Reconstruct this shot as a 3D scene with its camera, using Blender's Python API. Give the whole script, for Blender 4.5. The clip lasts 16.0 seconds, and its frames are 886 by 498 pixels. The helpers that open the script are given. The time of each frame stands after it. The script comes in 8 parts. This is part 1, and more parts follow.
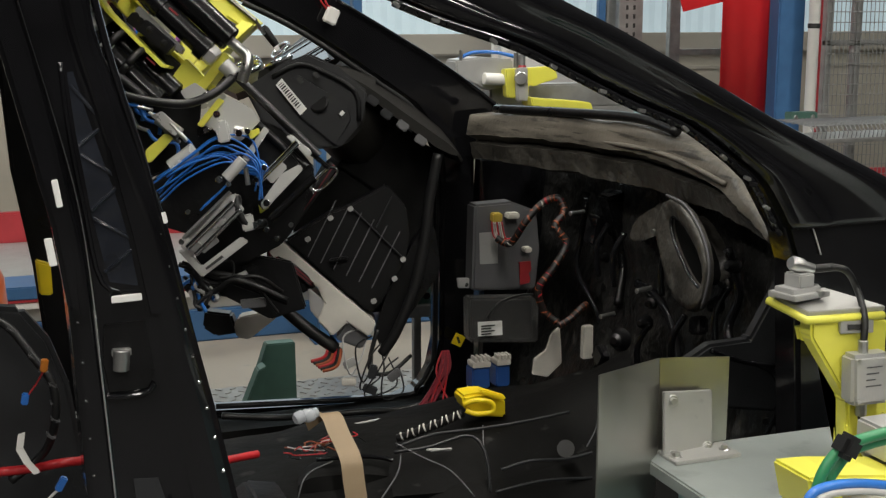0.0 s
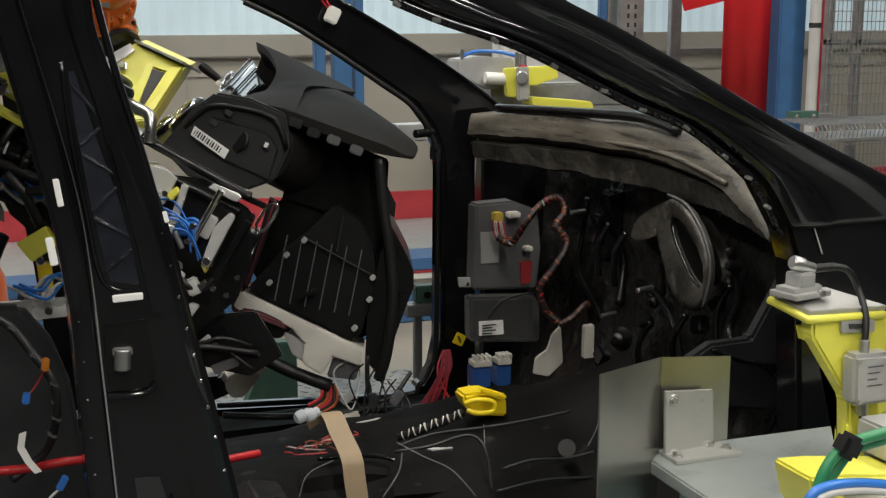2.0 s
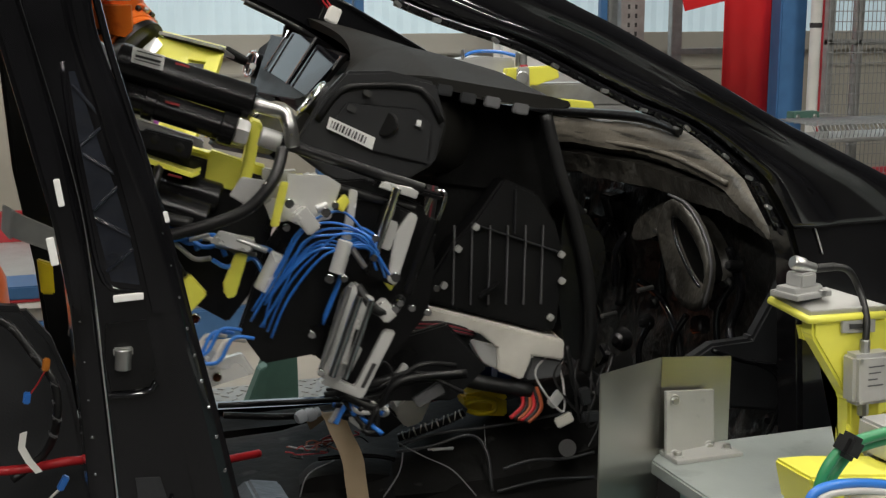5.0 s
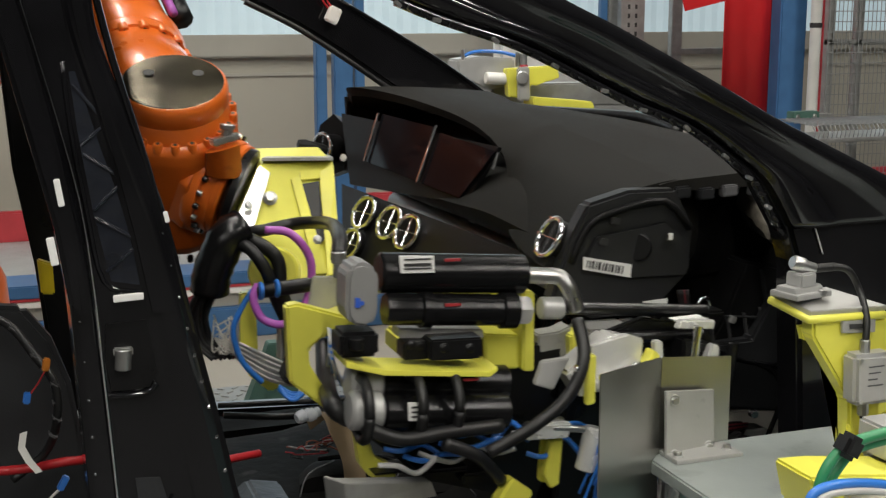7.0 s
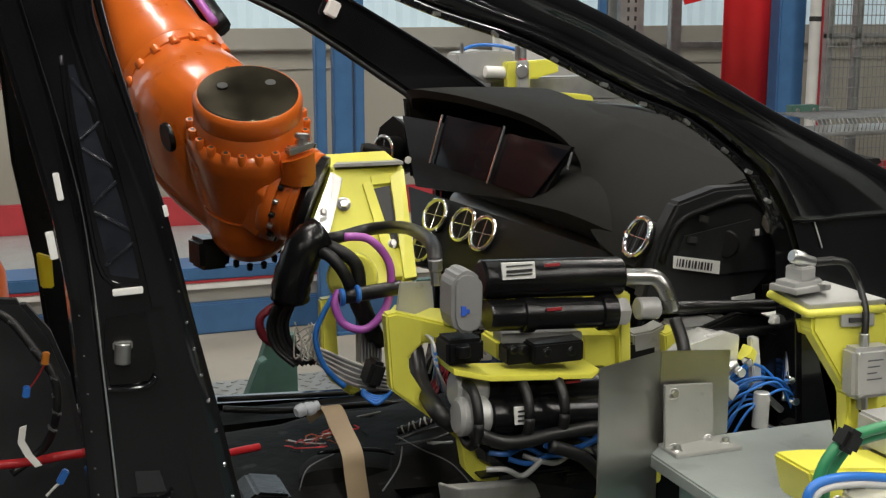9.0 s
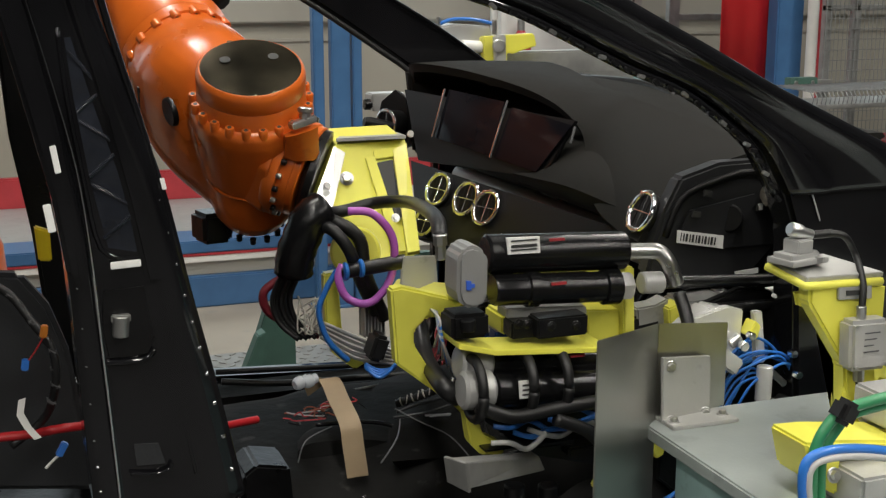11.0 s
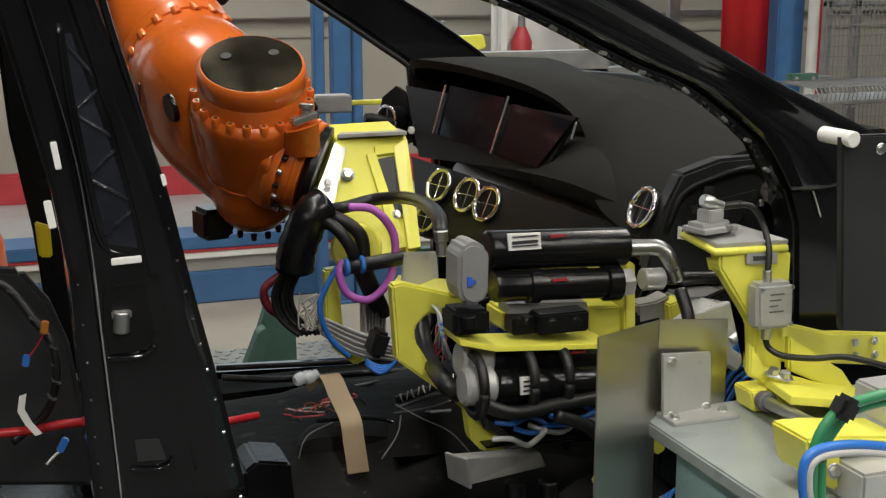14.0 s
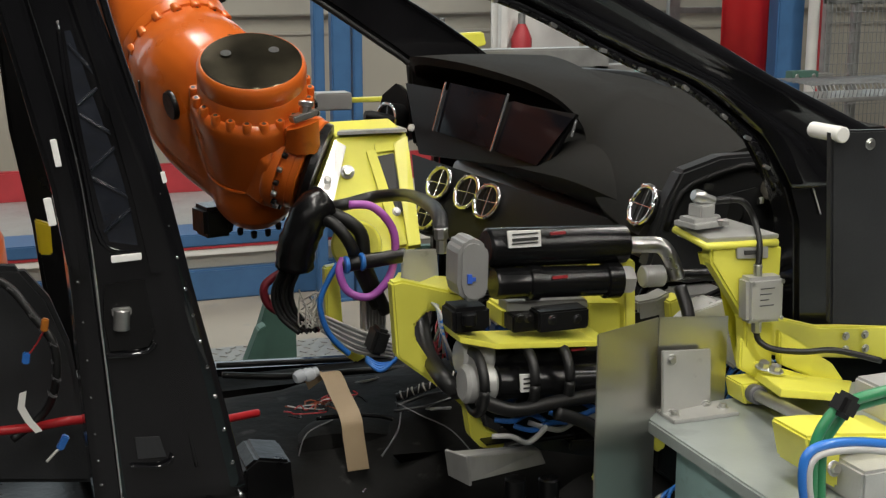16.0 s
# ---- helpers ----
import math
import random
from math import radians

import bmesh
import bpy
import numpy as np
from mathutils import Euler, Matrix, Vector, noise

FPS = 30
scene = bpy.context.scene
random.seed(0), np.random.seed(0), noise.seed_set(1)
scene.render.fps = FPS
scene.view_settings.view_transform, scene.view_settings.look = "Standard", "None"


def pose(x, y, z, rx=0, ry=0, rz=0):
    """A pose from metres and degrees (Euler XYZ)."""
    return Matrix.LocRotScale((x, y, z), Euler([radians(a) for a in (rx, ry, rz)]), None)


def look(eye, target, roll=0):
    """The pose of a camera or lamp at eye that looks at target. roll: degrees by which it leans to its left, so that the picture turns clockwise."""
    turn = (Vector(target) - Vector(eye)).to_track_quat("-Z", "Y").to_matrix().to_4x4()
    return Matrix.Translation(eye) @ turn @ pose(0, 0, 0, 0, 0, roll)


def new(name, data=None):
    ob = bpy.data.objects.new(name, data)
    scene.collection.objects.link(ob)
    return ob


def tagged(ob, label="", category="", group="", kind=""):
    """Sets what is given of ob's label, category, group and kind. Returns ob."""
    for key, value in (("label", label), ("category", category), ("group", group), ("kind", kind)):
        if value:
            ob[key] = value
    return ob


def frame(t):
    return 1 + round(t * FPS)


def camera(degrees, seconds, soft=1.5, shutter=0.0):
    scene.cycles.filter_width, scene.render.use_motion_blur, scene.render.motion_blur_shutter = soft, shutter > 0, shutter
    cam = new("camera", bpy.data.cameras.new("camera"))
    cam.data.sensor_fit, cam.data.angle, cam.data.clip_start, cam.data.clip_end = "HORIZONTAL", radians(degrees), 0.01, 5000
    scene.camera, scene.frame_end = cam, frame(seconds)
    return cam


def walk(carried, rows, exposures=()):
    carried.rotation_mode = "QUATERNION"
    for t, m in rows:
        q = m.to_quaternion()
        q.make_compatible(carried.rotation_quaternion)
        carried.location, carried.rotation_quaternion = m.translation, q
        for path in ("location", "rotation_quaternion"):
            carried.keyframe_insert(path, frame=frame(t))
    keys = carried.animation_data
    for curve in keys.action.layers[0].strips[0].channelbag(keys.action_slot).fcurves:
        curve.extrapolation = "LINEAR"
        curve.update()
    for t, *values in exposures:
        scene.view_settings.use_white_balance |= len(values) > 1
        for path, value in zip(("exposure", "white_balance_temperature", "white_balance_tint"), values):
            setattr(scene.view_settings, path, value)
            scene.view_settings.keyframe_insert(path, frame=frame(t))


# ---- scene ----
cam = camera(38.8, 16.0, soft=1.3, shutter=0.5)
EYE = (0.0, 0.0, 1.6)
# seconds, pitch below the level, heading to the right of +y
TURNS = [(0.0, 10.77, 20.05), (1.0, 10.79, 20.05), (1.6, 10.8, 20.03), (2.0, 10.8, 20.0), (6.5, 10.8, 19.97), (7.5, 10.8, 19.97),
         (8.0, 10.87, 20.0), (8.5, 10.92, 20.0), (9.0, 11.08, 20.0), (9.4, 11.3, 20.02), (10.6, 12.1, 20.08), (11.3, 12.39, 20.1),
         (12.0, 12.41, 20.09), (13.0, 12.43, 20.08), (14.0, 12.49, 20.07), (15.0, 12.52, 20.07), (15.5, 12.57, 20.07), (16.0, 12.61, 20.07)]
walk(cam, [(t, pose(*EYE, 90 - p, 0, -h)) for t, p, h in TURNS], exposures=[(0.0, 0.0), (16.0, 0.0)])

# ---- world and lights ----
world = bpy.data.worlds.new("hall_air")
scene.world = world
world.use_nodes = True
wn = world.node_tree.nodes
sky = wn.new("ShaderNodeTexSky")
sky.sky_type, sky.sun_disc, sky.sun_elevation, sky.sun_rotation = "NISHITA", False, radians(40), radians(200)
world.node_tree.links.new(sky.outputs[0], wn["Background"].inputs[0])
wn["Background"].inputs[1].default_value = 0.1


def area_lamp(name, at, target, sx, sy, watts, colour=(1.0, 0.96, 0.88)):
    d = bpy.data.lights.new(name, "AREA")
    d.shape, d.size, d.size_y, d.energy, d.color = "RECTANGLE", sx, sy, watts, colour
    ob = new(name, d)
    ob.matrix_world = look(at, target)
    return ob


# rows of ceiling strip lights
STRIPS = [(lx, ly) for lx in (-3.5, 0.2, 3.9) for ly in (-5.6, -2.6, 0.4, 3.8)]
for lx, ly in STRIPS:
    area_lamp("strip_lamp", (lx, ly, 5.35), (lx, ly, 0.0), 0.25, 2.4, 100)
# daylight through the window band of the far wall
area_lamp("window_light", (2.0, 7.9, 2.6), (2.0, 0.0, 1.2), 12.0, 1.9, 60, (0.80, 0.92, 1.0))


# ---- materials ----
def mat(name, col, rough=0.5, metal=0.0, var=0.12, scale=9.0, bump=0.05, fine=160.0, coat=0.0, rvar=0.1, wear=None, wear_at=0.62,
        alpha=1.0, trans=0.0, emit=0.0, each=0.0, spec=0.5, bdist=0.002, grain=None):
    m = bpy.data.materials.new(name)
    m.use_nodes = True
    nt = m.node_tree
    n, l = nt.nodes, nt.links
    b = n["Principled BSDF"]
    tc = n.new("ShaderNodeTexCoord")
    big = n.new("ShaderNodeTexNoise")
    big.inputs["Scale"].default_value, big.inputs["Detail"].default_value = scale, 6.0
    small = n.new("ShaderNodeTexNoise")
    small.inputs["Scale"].default_value, small.inputs["Detail"].default_value = fine, 3.0
    where = tc.outputs["Object"]
    if grain:
        mp = n.new("ShaderNodeMapping")
        mp.inputs["Scale"].default_value = [g / 4 for g in grain]
        l.new(where, mp.inputs[0])
        where = mp.outputs[0]
    l.new(where, big.inputs["Vector"])
    l.new(tc.outputs["Object"], small.inputs["Vector"])
    ramp = n.new("ShaderNodeValToRGB")
    ramp.color_ramp.elements[0].position, ramp.color_ramp.elements[1].position = 0.3, 0.72
    lo, hi = [c * (1 - var) for c in col], [min(1, c * (1 + var)) for c in col]
    ramp.color_ramp.elements[0].color, ramp.color_ramp.elements[1].color = (*lo, 1), (*hi, 1)
    l.new(big.outputs[0], ramp.inputs[0])
    colour = ramp.outputs[0]
    if wear:
        wr = n.new("ShaderNodeValToRGB")
        wr.color_ramp.elements[0].position, wr.color_ramp.elements[1].position = wear_at, wear_at + 0.09
        wn2 = n.new("ShaderNodeTexNoise")
        wn2.inputs["Scale"].default_value, wn2.inputs["Detail"].default_value = scale * 2.7, 9.0
        l.new(where, wn2.inputs["Vector"])
        l.new(wn2.outputs[0], wr.inputs[0])
        mx = n.new("ShaderNodeMixRGB")
        mx.inputs[2].default_value = (*wear, 1)
        l.new(wr.outputs[0], mx.inputs[0])
        l.new(colour, mx.inputs[1])
        colour = mx.outputs[0]
    if each:
        oi = n.new("ShaderNodeObjectInfo")
        hv = n.new("ShaderNodeHueSaturation")
        mr0 = n.new("ShaderNodeMapRange")
        mr0.inputs[3].default_value, mr0.inputs[4].default_value = 1 - each, 1 + each
        l.new(oi.outputs["Random"], mr0.inputs[0])
        l.new(mr0.outputs[0], hv.inputs["Value"])
        l.new(colour, hv.inputs["Color"])
        colour = hv.outputs[0]
    l.new(colour, b.inputs["Base Color"])
    mr = n.new("ShaderNodeMapRange")
    mr.inputs[3].default_value, mr.inputs[4].default_value = max(0.02, rough - rvar), min(1, rough + rvar)
    l.new(big.outputs[0], mr.inputs[0])
    l.new(mr.outputs[0], b.inputs["Roughness"])
    b.inputs["Metallic"].default_value = metal
    b.inputs["Specular IOR Level"].default_value = spec
    b.inputs["Coat Weight"].default_value = coat
    b.inputs["Coat Roughness"].default_value = 0.06
    b.inputs["Alpha"].default_value = alpha
    b.inputs["Transmission Weight"].default_value = trans
    if emit:
        l.new(colour, b.inputs["Emission Color"])
        b.inputs["Emission Strength"].default_value = emit
    if bump:
        bp = n.new("ShaderNodeBump")
        bp.inputs["Strength"].default_value, bp.inputs["Distance"].default_value = bump, bdist
        l.new(small.outputs[0], bp.inputs["Height"])
        l.new(bp.outputs[0], b.inputs["Normal"])
    return m


def brushed(name, col, rough=0.3, along=(1, 40, 1)):
    """Sheet metal with a fine streaky grain."""
    m = mat(name, col, rough, 1.0, var=0.08, scale=3.0, bump=0.0)
    n, l = m.node_tree.nodes, m.node_tree.links
    tc, mp, nz, bp = n.new("ShaderNodeTexCoord"), n.new("ShaderNodeMapping"), n.new("ShaderNodeTexNoise"), n.new("ShaderNodeBump")
    mp.inputs["Scale"].default_value = along
    nz.inputs["Scale"].default_value, nz.inputs["Detail"].default_value = 25.0, 5.0
    bp.inputs["Strength"].default_value, bp.inputs["Distance"].default_value = 0.12, 0.001
    l.new(tc.outputs["Object"], mp.inputs[0])
    l.new(mp.outputs[0], nz.inputs["Vector"])
    l.new(nz.outputs[0], bp.inputs["Height"])
    l.new(bp.outputs[0], n["Principled BSDF"].inputs["Normal"])
    return m


BLACK_PAINT = mat("black_car_paint", (0.006, 0.006, 0.007), 0.09, coat=0.0, var=0.3, bump=0.12, fine=9, rvar=0.04, bdist=0.006)
BLACK_FOAM = mat("matte_black_foam", (0.005, 0.005, 0.005), 0.85, var=0.4, scale=20, bump=0.4, fine=90, spec=0.06)
BLACK_SATIN = mat("satin_black", (0.005, 0.005, 0.0055), 0.3, var=0.35, bump=0.25, fine=40, spec=0.4, bdist=0.006)
BLACK_PLASTIC = mat("black_plastic", (0.006, 0.006, 0.0064), 0.45, var=0.25, bump=0.2, fine=300, spec=0.2)
DRIVE_BLACK = mat("anodised_black", (0.006, 0.006, 0.0065), 0.24, var=0.2, bump=0.05, spec=0.3)
GREY_PLASTIC = mat("dark_grey_plastic", (0.020, 0.021, 0.023), 0.42, var=0.25, bump=0.2, fine=200, spec=0.4)
DULL_GREY = mat("dull_grey_casting", (0.115, 0.115, 0.12), 0.5, 0.3, var=0.15, bump=0.1)
END_GREY = mat("end_panel_grey", (0.019, 0.0195, 0.021), 0.42, var=0.2, bump=0.1, fine=400, spec=0.4)
# The blue in this black stands in for reflections on the stamped panel.
STAMP = mat("black_with_bluish_reflection", (0.014, 0.016, 0.022), 0.2, var=0.5, scale=12, bump=0.5, fine=14, bdist=0.02)
RUBBER = mat("black_rubber", (0.009, 0.009, 0.0095), 0.42, var=0.2, bump=0.08, spec=0.4)
FELT = mat("dark_insulation", (0.014, 0.014, 0.0135), 0.36, var=0.5, scale=5, bump=0.8, fine=24, wear=(0.04, 0.039, 0.037), wear_at=0.6, spec=0.45, bdist=0.02)
APRON = mat("dark_apron", (0.046, 0.043, 0.037), 0.38, var=0.6, scale=9, bump=0.7, fine=22, wear=(0.075, 0.072, 0.066), wear_at=0.58, bdist=0.015)
FLOOR_MAT = mat("moulded_floor_mat", (0.0065, 0.0064, 0.0062), 0.62, var=0.5, scale=6, bump=0.4, fine=26, wear=(0.035, 0.034, 0.033), wear_at=0.645, spec=0.07, bdist=0.006)
LEATHER = mat("dark_dash_skin", (0.0095, 0.0090, 0.0078), 0.7, var=0.12, bump=0.35, fine=700, rvar=0.05, spec=0.17)
FOIL = mat("grey_cowl_foil", (0.098, 0.088, 0.072), 0.42, 0.0, var=0.55, scale=9, bump=0.3, fine=60, wear=(0.034, 0.031, 0.026), wear_at=0.56, bdist=0.006, grain=(9.0, 1.0, 16.0))
ORANGE = mat("orange_robot_paint", (0.64, 0.130, 0.014), 0.30, var=0.1, scale=5, bump=0.06, fine=60, coat=0.25, wear=(0.52, 0.09, 0.011), wear_at=0.66)
YELLOW = mat("yellow_machine_paint", (0.73, 0.70, 0.095), 0.38, var=0.08, bump=0.05, fine=70, coat=0.2, wear=(0.62, 0.59, 0.12), wear_at=0.68)
STEEL = mat("machined_steel", (0.50, 0.50, 0.49), 0.32, 0.95, var=0.15, bump=0.06)
ALU = mat("cast_aluminium", (0.46, 0.46, 0.45), 0.42, 0.4, var=0.12, bump=0.2, fine=220)
BRIGHT_ALU = mat("bright_aluminium", (0.78, 0.78, 0.755), 0.26, 0.45, var=0.1, bump=0.06)
CHROME = mat("chrome", (0.85, 0.85, 0.86), 0.06, 1.0, var=0.03, bump=0.0, rvar=0.03)
VENT_CHROME = mat("dark_chrome", (0.58, 0.58, 0.60), 0.10, 0.85, var=0.05, bump=0.0, rvar=0.03)
GREY_CAST = mat("grey_painted_casting", (0.27, 0.27, 0.265), 0.38, 0.2, var=0.1, bump=0.12, fine=220)
SHEET = brushed("stainless_sheet", (0.50, 0.49, 0.46), 0.30, (1, 1, 30))
PLATE = mat("grey_plate", (0.40, 0.40, 0.385), 0.45, 0.35, var=0.1, bump=0.08, wear=(0.30, 0.30, 0.29))
TEAL = mat("pale_teal_paint", (0.36, 0.54, 0.54), 0.45, var=0.12, bump=0.06, wear=(0.27, 0.40, 0.40))
TABLE_TOP = mat("worn_steel_top", (0.38, 0.42, 0.41), 0.36, 0.4, var=0.18, scale=4, bump=0.1, wear=(0.30, 0.33, 0.325), wear_at=0.6)
DARK_GREEN = mat("dark_green_paint", (0.06, 0.13, 0.105), 0.5, var=0.15)
WHITE_PLASTIC = mat("white_plastic", (0.72, 0.71, 0.68), 0.45, var=0.06, bump=0.05)
OFF_WHITE = mat("soiled_white", (0.52, 0.50, 0.45), 0.5, var=0.2, bump=0.1)
LABEL = mat("white_label", (0.78, 0.78, 0.76), 0.5, var=0.04, bump=0.0)
# Black for print, and for the shade inside slots, holes and sockets.
INK_AND_HOLES = mat("black_ink_and_hole_shade", (0.03, 0.03, 0.03), 0.6, bump=0.0)
BLUE_INK = mat("blue_print", (0.03, 0.10, 0.5), 0.5, bump=0.0)
BLUE_HOSE = mat("blue_hose", (0.025, 0.16, 0.55), 0.35, var=0.1, bump=0.0, coat=0.3)
PURPLE = mat("purple_hose", (0.38, 0.09, 0.42), 0.4, var=0.1, bump=0.0, coat=0.2)
GREEN_HOSE = mat("green_hose", (0.03, 0.22, 0.09), 0.4, var=0.1, bump=0.0)
YELLOW_PLUG = mat("yellow_plug", (0.45, 0.33, 0.05), 0.5, bump=0.0)
DULL_RED = mat("dull_red_print", (0.28, 0.02, 0.025), 0.5, bump=0.0)
DULL_BLUE = mat("dark_blue_plug", (0.02, 0.07, 0.24), 0.4, bump=0.0)
GREY_WIRE = mat("grey_wire", (0.42, 0.42, 0.41), 0.45, var=0.2, bump=0.0)
RED_WIRE = mat("red_wire", (0.40, 0.015, 0.02), 0.4, var=0.2, bump=0.0)
DARK_RED_WIRE = mat("dark_red_wire", (0.16, 0.01, 0.02), 0.5, var=0.3, bump=0.0)
YELLOW_ORANGE = mat("orange_plug", (0.60, 0.20, 0.02), 0.45, bump=0.0)
ORANGE_TAPE = mat("orange_wire_wrap", (0.30, 0.065, 0.02), 0.5, var=0.3, bump=0.0)
YELLOW_PLASTIC = mat("yellow_plastic", (0.80, 0.60, 0.015), 0.35, var=0.05, bump=0.03, coat=0.2)
BROWN_TAPE = mat("brown_paper_tape", (0.27, 0.195, 0.115), 0.55, var=0.12, bump=0.15, fine=80)
BLUE_PAINT = mat("blue_post_paint", (0.045, 0.125, 0.27), 0.4, var=0.12, bump=0.03)
RED_PAINT = mat("red_paint", (0.42, 0.035, 0.045), 0.45, var=0.12, bump=0.03)
RED_CLOTH = mat("red_curtain", (0.52, 0.012, 0.016), 0.45, var=0.15, scale=3, bump=0.05)
GALV = mat("galvanised_steel", (0.33, 0.33, 0.32), 0.45, 0.6, var=0.2, scale=14, bump=0.05)
WIRE = mat("mesh_wire", (0.25, 0.26, 0.26), 0.45, 0.4, var=0.1, bump=0.0)
CREAM = mat("cream_wall_panel", (0.38, 0.362, 0.306), 0.6, var=0.06, scale=1.2, bump=0.05, wear=(0.34, 0.322, 0.272), wear_at=0.66)
LEDGE = mat("grey_ledge", (0.36, 0.345, 0.30), 0.55, var=0.1, scale=2)
# Near floor colour is set dark so that the black paint mirrors little light.
DARKENED_FLOOR = mat("darkened_near_floor", (0.07, 0.07, 0.069), 0.5, var=0.25, scale=2, bump=0.15, fine=70, wear=(0.035, 0.035, 0.034))
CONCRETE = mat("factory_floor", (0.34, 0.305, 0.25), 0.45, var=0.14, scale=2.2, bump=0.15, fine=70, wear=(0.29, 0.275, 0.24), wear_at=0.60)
TREAD = mat("tread_plate", (0.42, 0.42, 0.40), 0.35, 0.7, var=0.15)
DARK_WALL = mat("hall_cladding", (0.13, 0.13, 0.127), 0.7, var=0.2, scale=1)
CEILING = mat("hall_ceiling", (0.26, 0.26, 0.255), 0.7, var=0.05, scale=1)
GLOW = mat("corrugated_daylight_panel", (0.47, 0.58, 0.63), 0.4, var=0.05, scale=2, bump=0.0, emit=0.46)
TUBE_GLOW = mat("lamp_tube", (1.0, 0.97, 0.9), 0.4, bump=0.0, emit=6.0)
SCREEN = mat("dark_screen_glass", (0.006, 0.006, 0.008), 0.08, var=0.1, bump=0.0, spec=0.09, rvar=0.02)
CLEAR = mat("clear_cover", (0.09, 0.09, 0.088), 0.2, var=0.1, bump=0.02, alpha=0.55)
CLEAR_PLUG = mat("clear_plug_plastic", (0.55, 0.58, 0.62), 0.12, var=0.1, bump=0.0, alpha=0.62)
BRASS = mat("stained_disc", (0.075, 0.064, 0.042), 0.18, 0.85, var=0.7, scale=7, bump=0.05, rvar=0.15)


# ---- mesh helpers ----
def V(*a):
    return Vector(a)


def from_data(verts, faces, smooth=False):
    me = bpy.data.meshes.new("piece")
    me.from_pydata([tuple(v) for v in verts], [], faces)
    bm = bmesh.new()
    bm.from_mesh(me)
    bpy.data.meshes.remove(me)
    for f in bm.faces:
        f.smooth = smooth
    return bm


def bevel(bm, w, seg=2):
    if w > 0:
        es = [e for e in bm.edges if len(e.link_faces) == 2 and e.calc_face_angle(0) > 0.5]
        bmesh.ops.bevel(bm, geom=es, offset=w, segments=seg, affect="EDGES", clamp_overlap=True)
    return bm


def bx(a, b, bev=0.003):
    lo, hi = [min(p, q) for p, q in zip(a, b)], [max(p, q) for p, q in zip(a, b)]
    bm = bmesh.new()
    bmesh.ops.create_cube(bm, size=1.0)
    for v in bm.verts:
        v.co = V(*[lo[i] + (v.co[i] + 0.5) * (hi[i] - lo[i]) for i in range(3)])
    return bevel(bm, bev)


def obx(c, size, rot=(0, 0, 0), bev=0.002):
    bm = bx([-s / 2 for s in size], [s / 2 for s in size], bev)
    bm.transform(pose(*c, *rot))
    return bm


def slab(pts, y0, y1, bev=0.004, lean=0.0, z0=0.0):
    """A plate with the outline pts in x and z, from y0 to y1; lean: how far y grows with each metre of height above z0."""
    n = len(pts)
    area = sum(pts[i][0] * pts[(i + 1) % n][1] - pts[(i + 1) % n][0] * pts[i][1] for i in range(n))
    if area < 0:
        pts = pts[::-1]
    vs = [(x, y0, z) for x, z in pts] + [(x, y1, z) for x, z in pts]
    fs = [tuple(range(n)), tuple(range(2 * n - 1, n - 1, -1))] + [(i, i + n, (i + 1) % n + n, (i + 1) % n) for i in range(n)]
    bm = from_data(vs, fs)
    bmesh.ops.recalc_face_normals(bm, faces=bm.faces)
    bevel(bm, bev)
    if lean:
        for v in bm.verts:
            v.co.y += (v.co.z - z0) * lean
    return bm


def quad(a, b, c, d, t=0.004, bev=0.001):
    """A thin plate on four corners, thickened behind its face."""
    a, b, c, d = map(Vector, (a, b, c, d))
    nrm = (b - a).cross(d - a).normalized() * t
    vs = [a, b, c, d, a + nrm, b + nrm, c + nrm, d + nrm]
    bm = from_data(vs, [(3, 2, 1, 0), (4, 5, 6, 7), (0, 1, 5, 4), (1, 2, 6, 5), (2, 3, 7, 6), (3, 0, 4, 7)])
    bmesh.ops.recalc_face_normals(bm, faces=bm.faces)
    return bevel(bm, bev)


def lathe(a, b, prof, seg=28):
    """Turned about the line from a to b; prof: rows of (share of the way, radius)."""
    a, b = Vector(a), Vector(b)
    ax = (b - a).normalized()
    u = ax.orthogonal().normalized()
    w = ax.cross(u)
    vs, fs = [], []
    for s, r in prof:
        c = a.lerp(b, s)
        vs += [c + (u * math.cos(k * math.tau / seg) + w * math.sin(k * math.tau / seg)) * max(r, 1e-4) for k in range(seg)]
    for i in range(len(prof) - 1):
        for k in range(seg):
            k2 = (k + 1) % seg
            fs.append((i * seg + k, i * seg + k2, (i + 1) * seg + k2, (i + 1) * seg + k))
    fs += [tuple(range(seg))[::-1], tuple(range((len(prof) - 1) * seg, len(prof) * seg))]
    bm = from_data(vs, fs, True)
    bmesh.ops.recalc_face_normals(bm, faces=bm.faces)
    for e in bm.edges:
        if e.calc_face_angle(0) > 0.6:
            e.smooth = False
    return bm


def cy(a, b, r, seg=24, cap=0.12):
    """A round bar with softened ends."""
    ln = max((Vector(b) - Vector(a)).length, 1e-5)
    k = min(0.45, cap * r / ln)
    return lathe(a, b, [(0, r * 0.86), (k, r), (1 - k, r), (1, r * 0.86)], seg)


def smooth_line(pts, n=6):
    pts = [Vector(p) for p in pts]
    if len(pts) < 3:
        return pts
    out = []
    for i in range(len(pts) - 1):
        p0, p1, p2, p3 = pts[max(i - 1, 0)], pts[i], pts[i + 1], pts[min(i + 2, len(pts) - 1)]
        for k in range(n):
            t = k / n
            out.append(0.5 * ((2 * p1) + (p2 - p0) * t + (2 * p0 - 5 * p1 + 4 * p2 - p3) * t * t + (3 * p1 - p0 - 3 * p2 + p3) * t ** 3))
    return out + [pts[-1]]


